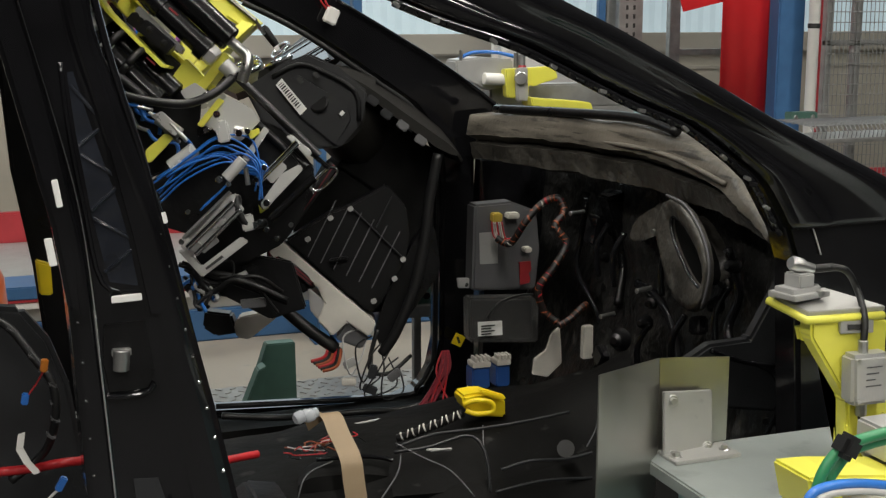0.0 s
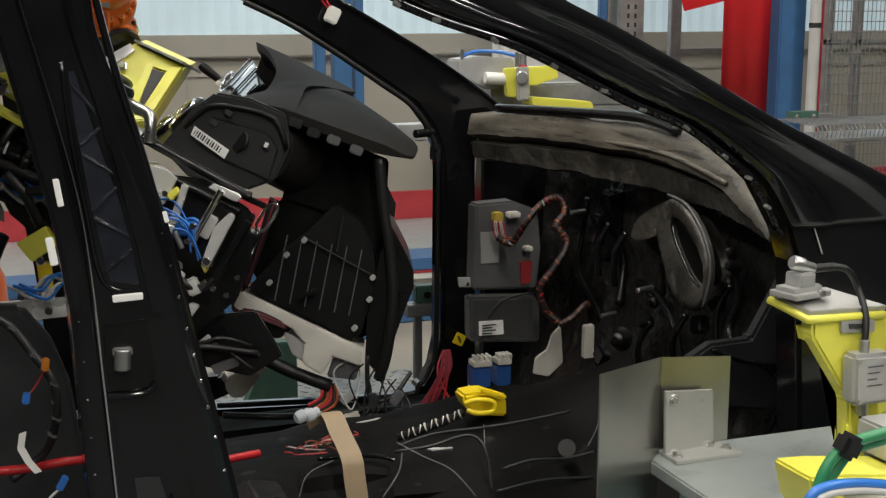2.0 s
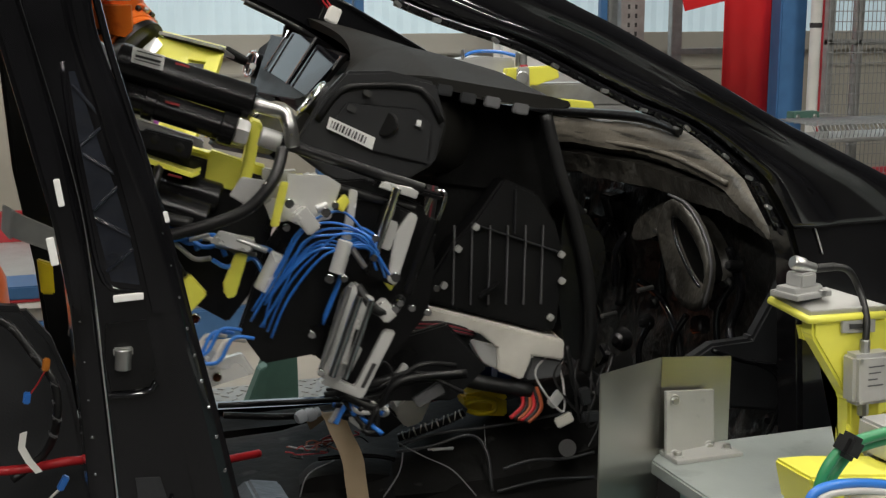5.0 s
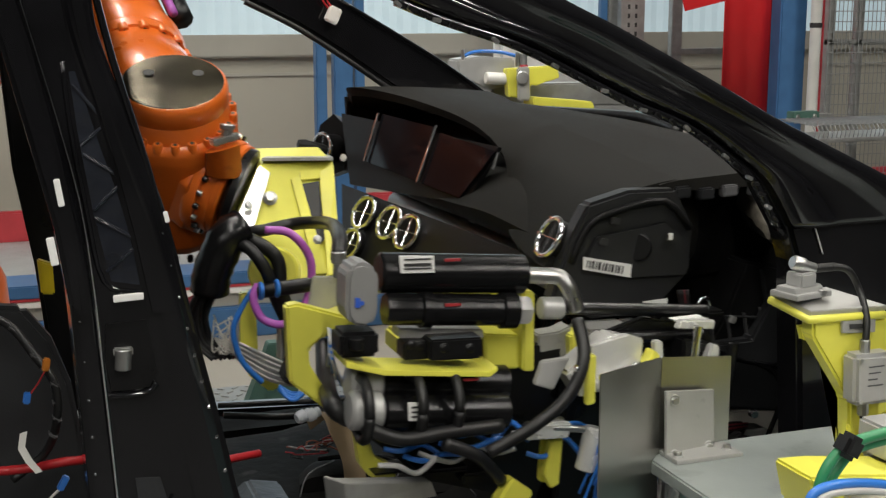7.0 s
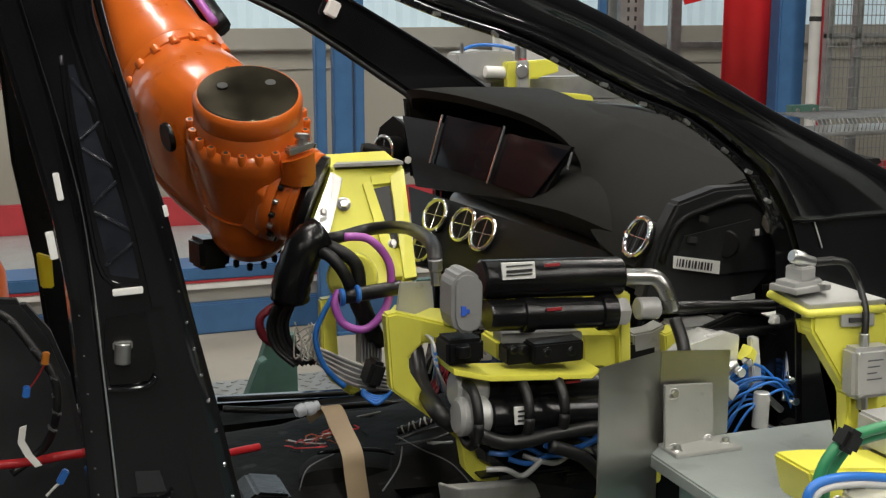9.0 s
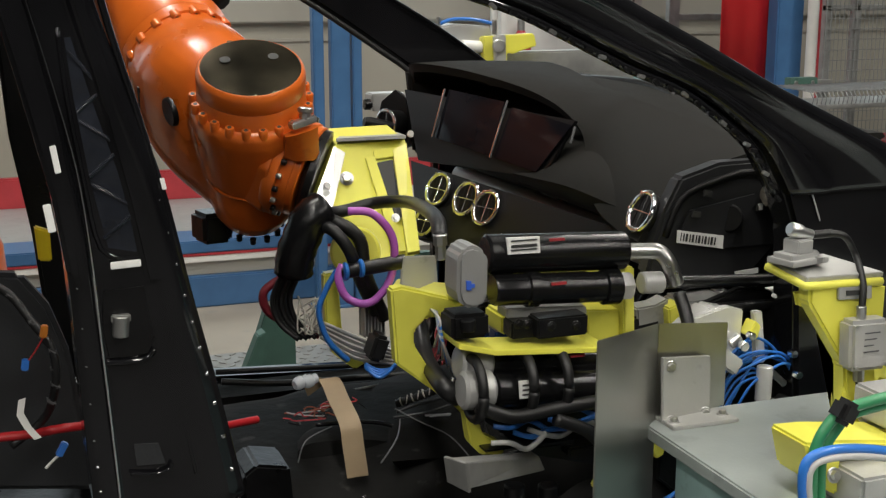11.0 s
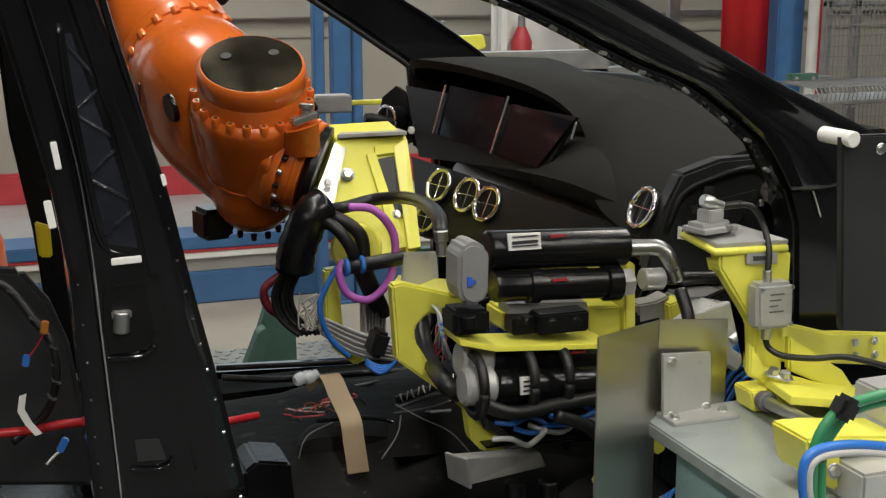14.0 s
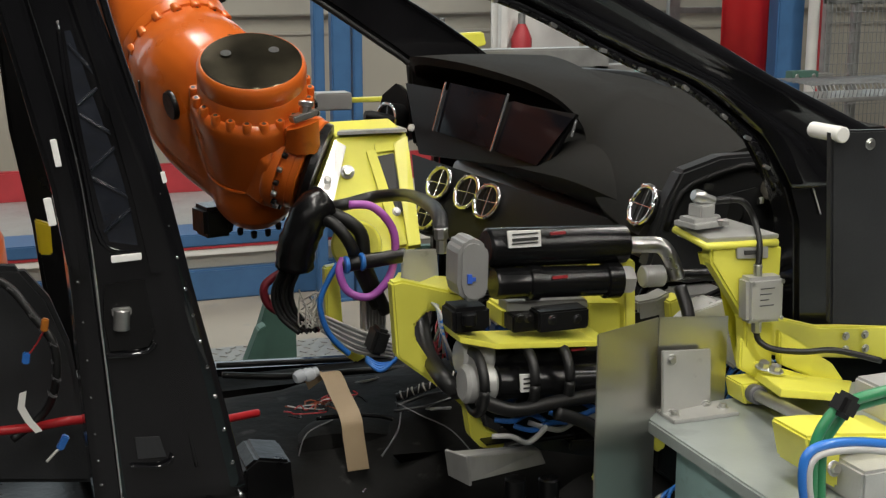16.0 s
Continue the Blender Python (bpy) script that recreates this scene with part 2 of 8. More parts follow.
def tube(pts, r, seg=10, n=6, ribs=0.0):
    """A hose or wire through the points; ribs: the depth of its rings as a share of r."""
    line = smooth_line(pts, n)
    vs, fs, u = [], [], None
    for i, p in enumerate(line):
        d = (line[min(i + 1, len(line) - 1)] - line[max(i - 1, 0)])
        d = d.normalized() if d.length > 1e-6 else V(1, 0, 0)
        u = d.orthogonal().normalized() if u is None else (u - d * u.dot(d)).normalized()
        w = d.cross(u)
        rr = r * (1 - ribs * (i % 2))
        vs += [p + (u * math.cos(k * math.tau / seg) + w * math.sin(k * math.tau / seg)) * rr for k in range(seg)]
    for i in range(len(line) - 1):
        for k in range(seg):
            k2 = (k + 1) % seg
            fs.append((i * seg + k, i * seg + k2, (i + 1) * seg + k2, (i + 1) * seg + k))
    fs += [tuple(range(seg))[::-1], tuple(range((len(line) - 1) * seg, len(line) * seg))]
    return from_data(vs, fs, True)


def ribbon(pts, width, t=0.002, n=6):
    """A flat strip along the points; width: the vector across it."""
    line, w = smooth_line(pts, n), Vector(width) / 2
    vs, fs = [], []
    for i, p in enumerate(line):
        up = V(0, 0, t)
        vs += [p - w, p + w, p + w + up, p - w + up]
    for i in range(len(line) - 1):
        for k in range(4):
            fs.append((i * 4 + k, i * 4 + (k + 1) % 4, i * 4 + 4 + (k + 1) % 4, i * 4 + 4 + k))
    fs += [(3, 2, 1, 0), tuple(range(len(line) * 4 - 4, len(line) * 4))]
    bm = from_data(vs, fs, False)
    bmesh.ops.recalc_face_normals(bm, faces=bm.faces)
    return bm


def loft(rings, n=5, round_by=1):
    """A skin over closed rings of equal count, rounded along and across."""
    rings = [[Vector(p) for p in r] for r in rings]
    for _ in range(round_by):
        rings = [[p for i in range(len(r)) for p in (r[i].lerp(r[(i + 1) % len(r)], 0.25), r[i].lerp(r[(i + 1) % len(r)], 0.75))] for r in rings]
    m = len(rings[0])
    cols = [smooth_line([r[k] for r in rings], n) for k in range(m)]
    L = len(cols[0])
    vs = [cols[k][i] for i in range(L) for k in range(m)]
    fs = [(i * m + k, i * m + (k + 1) % m, (i + 1) * m + (k + 1) % m, (i + 1) * m + k) for i in range(L - 1) for k in range(m)]
    fs += [tuple(range(m))[::-1], tuple(range((L - 1) * m, L * m))]
    bm = from_data(vs, fs, True)
    bmesh.ops.recalc_face_normals(bm, faces=bm.faces)
    for e in bm.edges:
        if e.calc_face_angle(0) > 0.8:
            e.smooth = False
    return bm


def merge(*bms):
    out = bmesh.new()
    for b in bms:
        me = bpy.data.meshes.new("piece")
        b.to_mesh(me)
        out.from_mesh(me)
        bpy.data.meshes.remove(me)
        b.free()
    return out


ORIGIN = {}


def thing(name, at, label, category, group="", kind=""):
    ob = new(name)
    ob.empty_display_size = 0.05
    ob.location = at
    ORIGIN[ob.name] = Vector(at)
    return tagged(ob, label, category, group, kind)


def part(name, bm, material, parent, label=""):
    """One mesh under a thing or a part; its coordinates are those of the hall."""
    top = parent
    while top.name not in ORIGIN:
        top = top.parent
    bm.transform(Matrix.Translation(-ORIGIN[top.name]))
    me = bpy.data.meshes.new(name)
    bm.to_mesh(me)
    bm.free()
    me.materials.append(material)
    ob = new(name, me)
    ob.parent = parent
    return tagged(ob, label)


def joint(name, bm, material, parent, pivot, label=""):
    """A part that turns or travels on its thing, about the pivot."""
    bm.transform(Matrix.Translation(-Vector(pivot)))
    me = bpy.data.meshes.new(name)
    bm.to_mesh(me)
    bm.free()
    me.materials.append(material)
    ob = new(name, me)
    ob.parent = parent
    ob.location = Vector(pivot) - ORIGIN[parent.name]
    ORIGIN[ob.name] = Vector(pivot)
    return tagged(ob, label)


def solo(name, bm, material, label, category, kind="", group=""):
    """A thing or a piece of the setting that is one mesh."""
    me = bpy.data.meshes.new(name)
    bm.to_mesh(me)
    bm.free()
    me.materials.append(material)
    return tagged(new(name, me), label, category, group, kind)


def lerp3(a, b, t):
    return Vector(a).lerp(Vector(b), t)


def bolts(parent, pts, direction, r=0.006, h=0.006, material=None, name="bolt"):
    """Hexagon heads that point along direction."""
    d = Vector(direction).normalized()
    for p in pts:
        p = Vector(p)
        part(name, merge(lathe(p, p + d * h, [(0, r), (0.8, r), (1, r * 0.85)], 6), cy(p - d * 0.001, p + d * 0.0015, r * 1.5, 14)), material or STEEL, parent)


# ---- hall ----
def hall():
    # Floor split: this side is darkened for the reflections in the car paint.
    solo("floor_darkened", bx((-16, -16, -0.1), (18, 4.3, 0), 0), DARKENED_FLOOR, "near floor, darkened to keep the car paint reflections dark", "floor", "structure")
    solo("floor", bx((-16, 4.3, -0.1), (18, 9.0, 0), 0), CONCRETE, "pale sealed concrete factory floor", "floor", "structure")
    solo("ceiling", bx((-16, -16, 5.6), (18, 9.2, 5.7), 0), CEILING, "grey factory hall ceiling", "ceiling", "structure")
    solo("wall_south", bx((-16, -16.2, 0), (18, -16, 5.6), 0), DARK_WALL, "dark clad hall wall behind the work cell", "wall", "structure")
    solo("wall_west", bx((-16.2, -16, 0), (-16, 9.2, 5.6), 0), DARK_WALL, "dark clad hall side wall", "wall", "structure")
    solo("wall_east", bx((18, -16, 0), (18.2, 9.2, 5.6), 0), DARK_WALL, "dark clad hall side wall", "wall", "structure")
    wall = thing("wall_north", (1, 8, 0), "cream panel wall with grey ledge under a daylight band", "wall", kind="structure")
    part("lower_wall", bx((-16, 8.0, 0), (18, 8.2, 1.30), 0), CREAM, wall)
    part("upper_wall", bx((-16, 8.0, 3.6), (18, 8.2, 5.6), 0), CREAM, wall)
    part("ledge", bx((-16, 7.93, 1.30), (18, 8.2, 1.44), 0.01), LEDGE, wall, "grey ledge under the window band")
    part("panel_joint", bx((-16, 7.985, 1.18), (18, 8.0, 1.20), 0), LEDGE, wall)
    for jx in (-1.0, 1.2, 3.4, 5.6):
        part("panel_joint", bx((jx, 7.992, 0), (jx + 0.012, 8.0, 1.3), 0), LEDGE, wall)
    win = thing("window_1", (1, 8, 1.44), "pale blue corrugated translucent daylight band", "window", kind="structure")
    n = 680
    vs, fs = [], []
    for i in range(n + 1):
        x = -16 + 34 * i / n
        y = 8.05 + (0.012 if i % 2 else 0.0)
        vs += [(x, y, 1.44), (x, y, 3.6)]
    fs = [(2 * i, 2 * i + 2, 2 * i + 3, 2 * i + 1) for i in range(n)]
    part("daylight_sheet", from_data(vs, fs), GLOW, win)
    for fx in (-4.5, -0.6, 3.3, 7.2):
        part("mullion", bx((fx, 7.96, 1.44), (fx + 0.07, 8.06, 3.6), 0.004), LEDGE, win)
    # strip lights
    for lx, ly in STRIPS:
            lamp = thing("strip_light", (lx, ly, 5.45), "long white ceiling strip light, switched on", "lamp", "strip lights under the ceiling")
            part("housing", bx((lx - 0.14, ly - 1.25, 5.42), (lx + 0.14, ly + 1.25, 5.6), 0.01), WHITE_PLASTIC, lamp)
            part("tube", cy((lx, ly - 1.2, 5.40), (lx, ly + 1.2, 5.40), 0.016, 12), TUBE_GLOW, lamp)


hall()


def beams():
    """A low conveyor platform along the far side, in painted stripes of steel."""
    p = thing("conveyor_platform", (1, 6.1, 0), "long low steel conveyor platform with blue, white and red beams", "conveyor")
    x0, x1 = -3.0, 8.0
    z1, z2, z3, z4, z5 = ((1.112, 0.156)[1], (1.114, 0.225)[1], (1.115, 0.259)[1], (1.116, 0.273)[1], (1.118, 0.335)[1])
    part("base_beam", bx((x0, 6.02, 0.0), (x1, 6.3, z1), 0.008), BLUE_PAINT, p, "blue base beam")
    part("infill", bx((x0, 6.06, z1), (x1, 6.3, z2), 0.004), LEDGE, p)
    part("white_strip", bx((x0, 6.03, z2), (x1, 6.3, z3), 0.004), WHITE_PLASTIC, p, "white strip")
    part("red_strip", bx((x0, 6.025, z3), (x1, 6.3, z4), 0.002), RED_PAINT, p)
    part("upper_beam", bx((x0, 6.02, z4), (x1, 6.3, z5), 0.006), BLUE_PAINT, p, "blue upper beam")
    part("deck", bx((x0, 6.3, 0.0), (x1, 7.3, z5 - 0.01), 0.006), PLATE, p, "grey deck")
    r = thing("guard_rail", (1, 7.3, 0), "red steel guard rail on grey posts", "rail")
    part("rail", bx((x0, 7.3, (1.704, 0.315)[1]), (x1, 7.36, (1.708, 0.493)[1]), 0.01), RED_PAINT, r)
    for k in range(8):
        part("post", bx((x0 + 0.4 + k * 1.4, 7.36, 0.0), (x0 + 0.48 + k * 1.4, 7.42, (1.708, 0.476)[1]), 0.005), GALV, r)
    f = thing("machine_stand", (1.0, 4.55, 0), "dark green welded steel machine foot on the floor", "machine foot")
    part("web", slab([(0.873, 0.113), (0.954, 0.355), (1.064, 0.354), (1.067, 0.091)], 4.56, 4.62, 0.004), DARK_GREEN, f)
    part("gusset", slab([(0.845, 0.135), (0.905, 0.279), (0.935, 0.294), (0.913, 0.128)], 4.48, 4.55, 0.004), DARK_GREEN, f)
    part("foot_plate", bx((0.86, 4.48, 0.0), (1.12, 4.62, 0.010), 0.002), DARK_GREEN, f)
    t = thing("tread_plate", (0.9, 4.8, 0), "bright studded steel tread plate on the floor", "floor plate")
    part("sheet", bx((-0.5, 4.6, 0.0), (2.6, 5.2, 0.006), 0.002), TREAD, t)
    studs = []
    for i in range(52):
        for j in range(11):
            studs.append(obx((-0.45 + i * 0.06 + (j % 2) * 0.03, 4.64 + j * 0.053, 0.007), (0.032, 0.011, 0.006), (0, 0, 45 if (i + j) % 2 else -45), 0))
    tagged(part("stud", merge(*studs), TREAD, t), kind="stuff")


beams()


def right_background():
    for k, (a, b) in enumerate(((560, 578), (590, 622), (626, 642))):
        x0 = (1.475, 1.119)[0] + (a - 560) * 0.0029
        w = (b - a) * 0.0029
        p = thing("blue_post", (x0, 5.8, 0), "blue painted square steel post of a guard fence", "post", "blue fence posts")
        part("post", bx((x0, 5.8, 0), (x0 + w, 5.86, 2.6), 0.006), BLUE_PAINT, p)
        part("foot_plate", bx((x0 - 0.03, 5.77, 0), (x0 + w + 0.03, 5.89, 0.012), 0.002), BLUE_PAINT, p)
    # perforated upright and rack
    def upright(xa, xb, y, label):
        u = thing("rack_upright", (xa, y, 0), label, "upright", "galvanised uprights")
        part("channel", bx((xa, y, 0), (xb, y + 0.05, 2.8), 0.004), GALV, u)
        for sx in (0.32, 0.62):
            for i in range(26):
                xx = xa + (xb - xa) * sx
                part("slot", bx((xx - 0.007, y - 0.002, 0.9 + i * 0.05), (xx + 0.007, y + 0.001, 0.925 + i * 0.05), 0), INK_AND_HOLES, u)
        part("foot_plate", bx((xa - 0.03, y - 0.03, 0), (xb + 0.03, y + 0.08, 0.012), 0.002), GALV, u)
        return u
    upright((3.389, 1.526)[0], (3.539, 1.526)[0], 6.4, "galvanised steel upright with two rows of slots")
    bl = thing("blue_post", ((3.313, 1.526)[0], 6.5, 0), "slim blue steel post beside a slotted upright", "post", "blue fence posts")
    part("post", bx(((3.313, 1.526)[0], 6.5, 0), ((3.356, 1.525)[0], 6.54, 2.8), 0.004), BLUE_PAINT, bl)
    gp = thing("grey_post", ((3.363, 1.525)[0], 6.5, 0), "plain grey steel post beside a slotted upright", "post")
    part("post", bx(((3.363, 1.525)[0], 6.5, 0), ((3.435, 1.525)[0], 6.56, 2.8), 0.004), GALV, gp)
    fr = thing("storage_rack", ((3.838, 1.523)[0], 6.6, 0), "grey steel ladder frame of a rack", "rack")
    xa, xb, xc = (3.832, 1.457)[0], (3.901, 1.457)[0], (4.344, 1.454)[0]
    part("stile", bx((xa, 6.6, 0), (xb, 6.65, 2.8), 0.004), GALV, fr)
    part("stile", bx((xc, 6.6, 0), (xc + 0.05, 6.65, 2.8), 0.004), GALV, fr)
    for zz in (0.5, 0.95, (4.036, 1.336)[1], 1.75, 2.2):
        part("rung", bx((xb, 6.61, zz), (xc, 6.64, zz + 0.035), 0.003), GALV, fr)
    c = thing("red_curtain", (4.2, 5.9, 0.9), "red plastic welding curtain hanging in folds", "curtain")
    xa, xb = (3.748, 1.351)[0], (4.091, 1.346)[0]
    xt = (3.443, 1.633)[0]
    vs, fs = [], []
    n = 60
    for i in range(n + 1):
        s = i / n
        x = xa + (xb - xa) * s
        y = 5.9 + 0.015 * math.sin(s * 6.5 + 0.6) + 0.004 * math.sin(s * 17)
        vs += [(x, y, 0.95), (x, y, 2.6)]
    fs = [(2 * i, 2 * i + 2, 2 * i + 3, 2 * i + 1) for i in range(n)]
    bm = from_data(vs, fs, True)
    bmesh.ops.solidify(bm, geom=bm.faces[:], thickness=0.004)
    part("curtain_sheet", bm, RED_CLOTH, c)
    part("turned_corner", slab([(3.474, 1.765), (3.770, 1.767), (3.776, 1.643), (3.532, 1.589)], 5.95, 5.956, 0), RED_CLOTH, c)
    part("curtain_rail", cy((xt - 0.3, 5.93, 2.62), (xb + 0.4, 5.93, 2.62), 0.02), GALV, c)
    b = thing("blue_column", (4.4, 5.8, 0), "wide blue painted steel column", "column")
    part("column", bx(((4.029, 1.351)[0], 5.8, 0), ((4.194, 1.349)[0], 5.9, 3.4), 0.008), BLUE_PAINT, b)
    part("base_plate", bx(((4.000, 1.351)[0], 5.76, 0), ((4.238, 1.348)[0], 5.94, 0.02), 0.003), BLUE_PAINT, b)
    w = thing("white_pole", (4.5, 5.7, 0), "white round pole with worn red edge", "pole")
    xw = (4.179, 1.352)[0]
    part("pole", cy((xw, 5.7, 0), (xw, 5.7, 3.2), 0.03), WHITE_PLASTIC, w)
    part("worn_stripe", bx((xw + 0.026, 5.69, 0.6), (xw + 0.046, 5.71, 3.1), 0.002), RED_PAINT, w, "rust red stripe")
    part("band", cy((xw, 5.7, (4.170, 1.501)[1]), (xw, 5.7, (4.168, 1.530)[1]), 0.033), INK_AND_HOLES, w)
    g = thing("green_clamp", (3.928, 5.400, 1.061), "small dark green fence clamp with two screws", "clamp")
    ga = (3.851, 5.400, 1.038)
    gb = (4.012, 5.400, 1.088)
    part("body", bx(ga, (gb[0], 5.46, gb[2]), 0.004), DARK_GREEN, g)
    bolts(g, [(ga[0] + 0.03, 5.4, (ga[2] + gb[2]) / 2), (gb[0] - 0.03, 5.4, (ga[2] + gb[2]) / 2)], (0, -1, 0), 0.008, 0.006)
    part("bracket", bx((gb[0] - 0.03, 5.44, ga[2] + 0.01), (gb[0] + 0.12, 5.512, ga[2] + 0.03), 0.002), GALV, g)
    # mesh fence
    f = thing("mesh_fence", (5.2, 5.5, 0), "grey wire mesh guard fence panel in a steel frame", "fence")
    xa, xb, z0, z1 = (4.109, 1.360)[0], (4.978, 1.349)[0], 0.1, 2.6
    for x in (xa, (4.285, 1.358)[0], xb):
        part("post", bx((x, 5.5, 0), (x + 0.045, 5.54, z1), 0.004), GALV, f)
    for zz in (z0, (4.309, 1.416)[1], z1):
        part("cross_bar", bx((xa, 5.5, zz), (xb, 5.53, zz + 0.03), 0.003), GALV, f)
    for i in range(34):
        x = xa + (xb - xa) * i / 33
        part("wire", cy((x, 5.49, z0), (x, 5.49, z1), 0.0022, 6), WIRE, f)
    for i in range(48):
        z = z0 + (z1 - z0) * i / 47
        part("wire", cy((xa, 5.486, z), (xb, 5.486, z), 0.0022, 6), WIRE, f)
    s = thing("wire_basket", (5.0, 5.0, 0.9), "low grey wire mesh tray on legs", "basket")
    a, b2 = (3.691, 5.000, 0.995), (4.359, 5.000, 0.927)
    za, zb = a[2], a[2] + 0.06
    for i in range(28):
        x = a[0] + (b2[0] - a[0]) * i / 27
        part("wire", tube([(x, 5.0, za), (x, 5.02, zb), (x, 5.3, zb + 0.01)], 0.0025, 6, 2), WIRE, s)
    for j in range(6):
        part("wire", cy((a[0], 5.02 + 0.05 * j, zb), (b2[0], 5.02 + 0.05 * j, zb), 0.0025, 6), WIRE, s)
    part("frame", bx((a[0], 4.98, za - 0.02), (b2[0], 5.3, za), 0.004), GALV, s)
    for x in (a[0] + 0.05, b2[0] - 0.1):
        part("leg", bx((x, 5.1, 0), (x + 0.05, 5.15, za - 0.02), 0.004), GALV, s)
    # fire extinguisher in front of the wall, and a switch cabinet
    e = thing("fire_extinguisher", (3.068, 7.000, 1.231), "red fire extinguisher with a white hose on a wall board", "extinguisher")
    p = (3.058, 7.000, 1.147)
    part("bottle", lathe((p[0], 7.0, p[2] - 0.32), (p[0], 7.0, p[2] + 0.13), [(0, 0.05), (0.04, 0.062), (0.8, 0.062), (0.92, 0.04), (1, 0.02)]), RED_PAINT, e)
    part("neck", cy((p[0], 7.0, p[2] + 0.12), (p[0], 7.0, p[2] + 0.19), 0.022), GALV, e)
    part("label_band", cy((p[0], 7.0, p[2] - 0.12), (p[0], 7.0, p[2] - 0.03), 0.0635), LABEL, e)
    part("back_board", bx((p[0] - 0.16, 7.07, p[2] - 0.5), (p[0] + 0.42, 7.1, p[2] + 0.3), 0.005), WHITE_PLASTIC, e, "white board")
    part("standing_post", bx((p[0] - 0.13, 7.0, 0), (p[0] - 0.09, 7.06, p[2] + 0.4), 0.004), WHITE_PLASTIC, e)


right_background()


# ---- car body ----
def edge_strip(pts, y, r):
    return tube([(x, y, z) for x, z in pts], r, 8, 4)


def pressing(rows, y, profile, thick=0.004):
    """A pressed panel between two edges: rows of the two edge points in x and z; profile: rows of (share across, how far proud)."""
    a = smooth_line([(p[0], 0, p[1]) for p, q in rows], 5)
    b = smooth_line([(q[0], 0, q[1]) for p, q in rows], 5)
    prof = smooth_line([(u, h, 0) for u, h in profile], 5)
    m = len(prof)
    vs = [V(*(p.lerp(q, w.x))) + V(0, y - w.y, 0) for p, q in zip(a, b) for w in prof]
    fs = [(i * m + k, i * m + k + 1, (i + 1) * m + k + 1, (i + 1) * m + k) for i in range(len(a) - 1) for k in range(m - 1)]
    bm = from_data(vs, fs, True)
    bmesh.ops.recalc_face_normals(bm, faces=bm.faces)
    bmesh.ops.solidify(bm, geom=bm.faces[:], thickness=thick)
    return bm


def car():
    car = thing("car_body", (0.9, 2.6, 0.0), "unfinished black painted car body shell without doors or seats", "car")
    # door frame beside the jig: windscreen pillar, hinge pillar and wing
    part("windscreen_pillar", slab([(0.452, 1.675), (0.517, 1.635), (0.568, 1.613), (0.641, 1.586), (0.763, 1.546), (0.878, 1.493), (0.959, 1.456), (1.055, 1.417), (1.143, 1.358), (1.188, 1.319), (1.238, 1.239), (1.258, 1.184), (1.290, 0.734), (1.620, 0.688), (1.569, 1.252), (1.453, 1.312), (1.198, 1.429), (0.996, 1.532), (0.824, 1.614), (0.744, 1.655), (0.690, 1.678)], 1.73, 1.80, 0.008), BLACK_PAINT, car)
    part("pillar_pressing", pressing([((0.517, 1.637), (0.700, 1.674)), ((0.641, 1.590), (0.824, 1.611)), ((0.763, 1.550), (0.910, 1.572)), ((0.878, 1.498), (0.996, 1.529)), ((0.959, 1.461), (1.095, 1.480)), ((1.055, 1.421), (1.198, 1.426)), ((1.143, 1.362), (1.325, 1.368)), ((1.188, 1.323), (1.453, 1.309)), ((1.238, 1.243), (1.569, 1.250))], 1.729, [(0.02, 0.0), (0.10, 0.006), (0.20, 0.007), (0.30, 0.002), (0.55, 0.004), (0.75, 0.010), (0.90, 0.007), (0.98, 0.0)]), BLACK_PAINT, car, "glossy black pressed pillar face")
    lower = [(0.555, 1.611), (0.626, 1.584), (0.745, 1.546), (0.858, 1.494), (0.937, 1.457), (1.031, 1.420), (1.117, 1.362), (1.162, 1.324), (1.210, 1.246)]
    part("door_flange", edge_strip(lower, 1.725, 0.007), BLACK_PAINT, car, "glossy black welded door flange")
    part("pillar_ridge", edge_strip([(0.604, 1.629), (0.744, 1.573), (0.883, 1.515), (1.032, 1.450), (1.149, 1.379), (1.272, 1.300)], 1.728, 0.009), BLACK_PAINT, car)
    # Chrome here stands in for the bright reflection along the painted edge.
    part("roof_seam", edge_strip([(0.727, 1.653), (0.805, 1.613), (0.973, 1.534), (1.170, 1.432), (1.420, 1.318), (1.533, 1.260)], 1.728, 0.0035), CHROME, car, "upper seam of the windscreen pillar, chromed for its edge reflection")
    for i in range(30):
        s = i / 29 * 8
        k = min(int(s), 7)
        a, b = lower[k], lower[k + 1]
        f = s - k
        x, z = a[0] + (b[0] - a[0]) * f, a[1] + (b[1] - a[1]) * f
        part("clip", obx((x, 1.714, z - 0.004), (0.012, 0.008, 0.006), (0, random.uniform(0, 50), 0), 0.001), BLACK_SATIN if i % 3 else STEEL, car)
    # centre pillar
    front = [(0.101, 1.709), (0.132, 1.633), (0.143, 1.564), (0.182, 1.445), (0.220, 1.327), (0.253, 1.170), (0.283, 1.036), (0.319, 0.858)]
    back = [(0.107, 0.858), (0.101, 0.967), (0.095, 1.128), (0.085, 1.297), (0.058, 1.426), (0.035, 1.564), (0.021, 1.632), (0.008, 1.707)]
    part("centre_pillar", slab(front + back, 1.70, 1.82, 0.012), BLACK_PAINT, car, "glossy black centre pillar with stamped recesses")
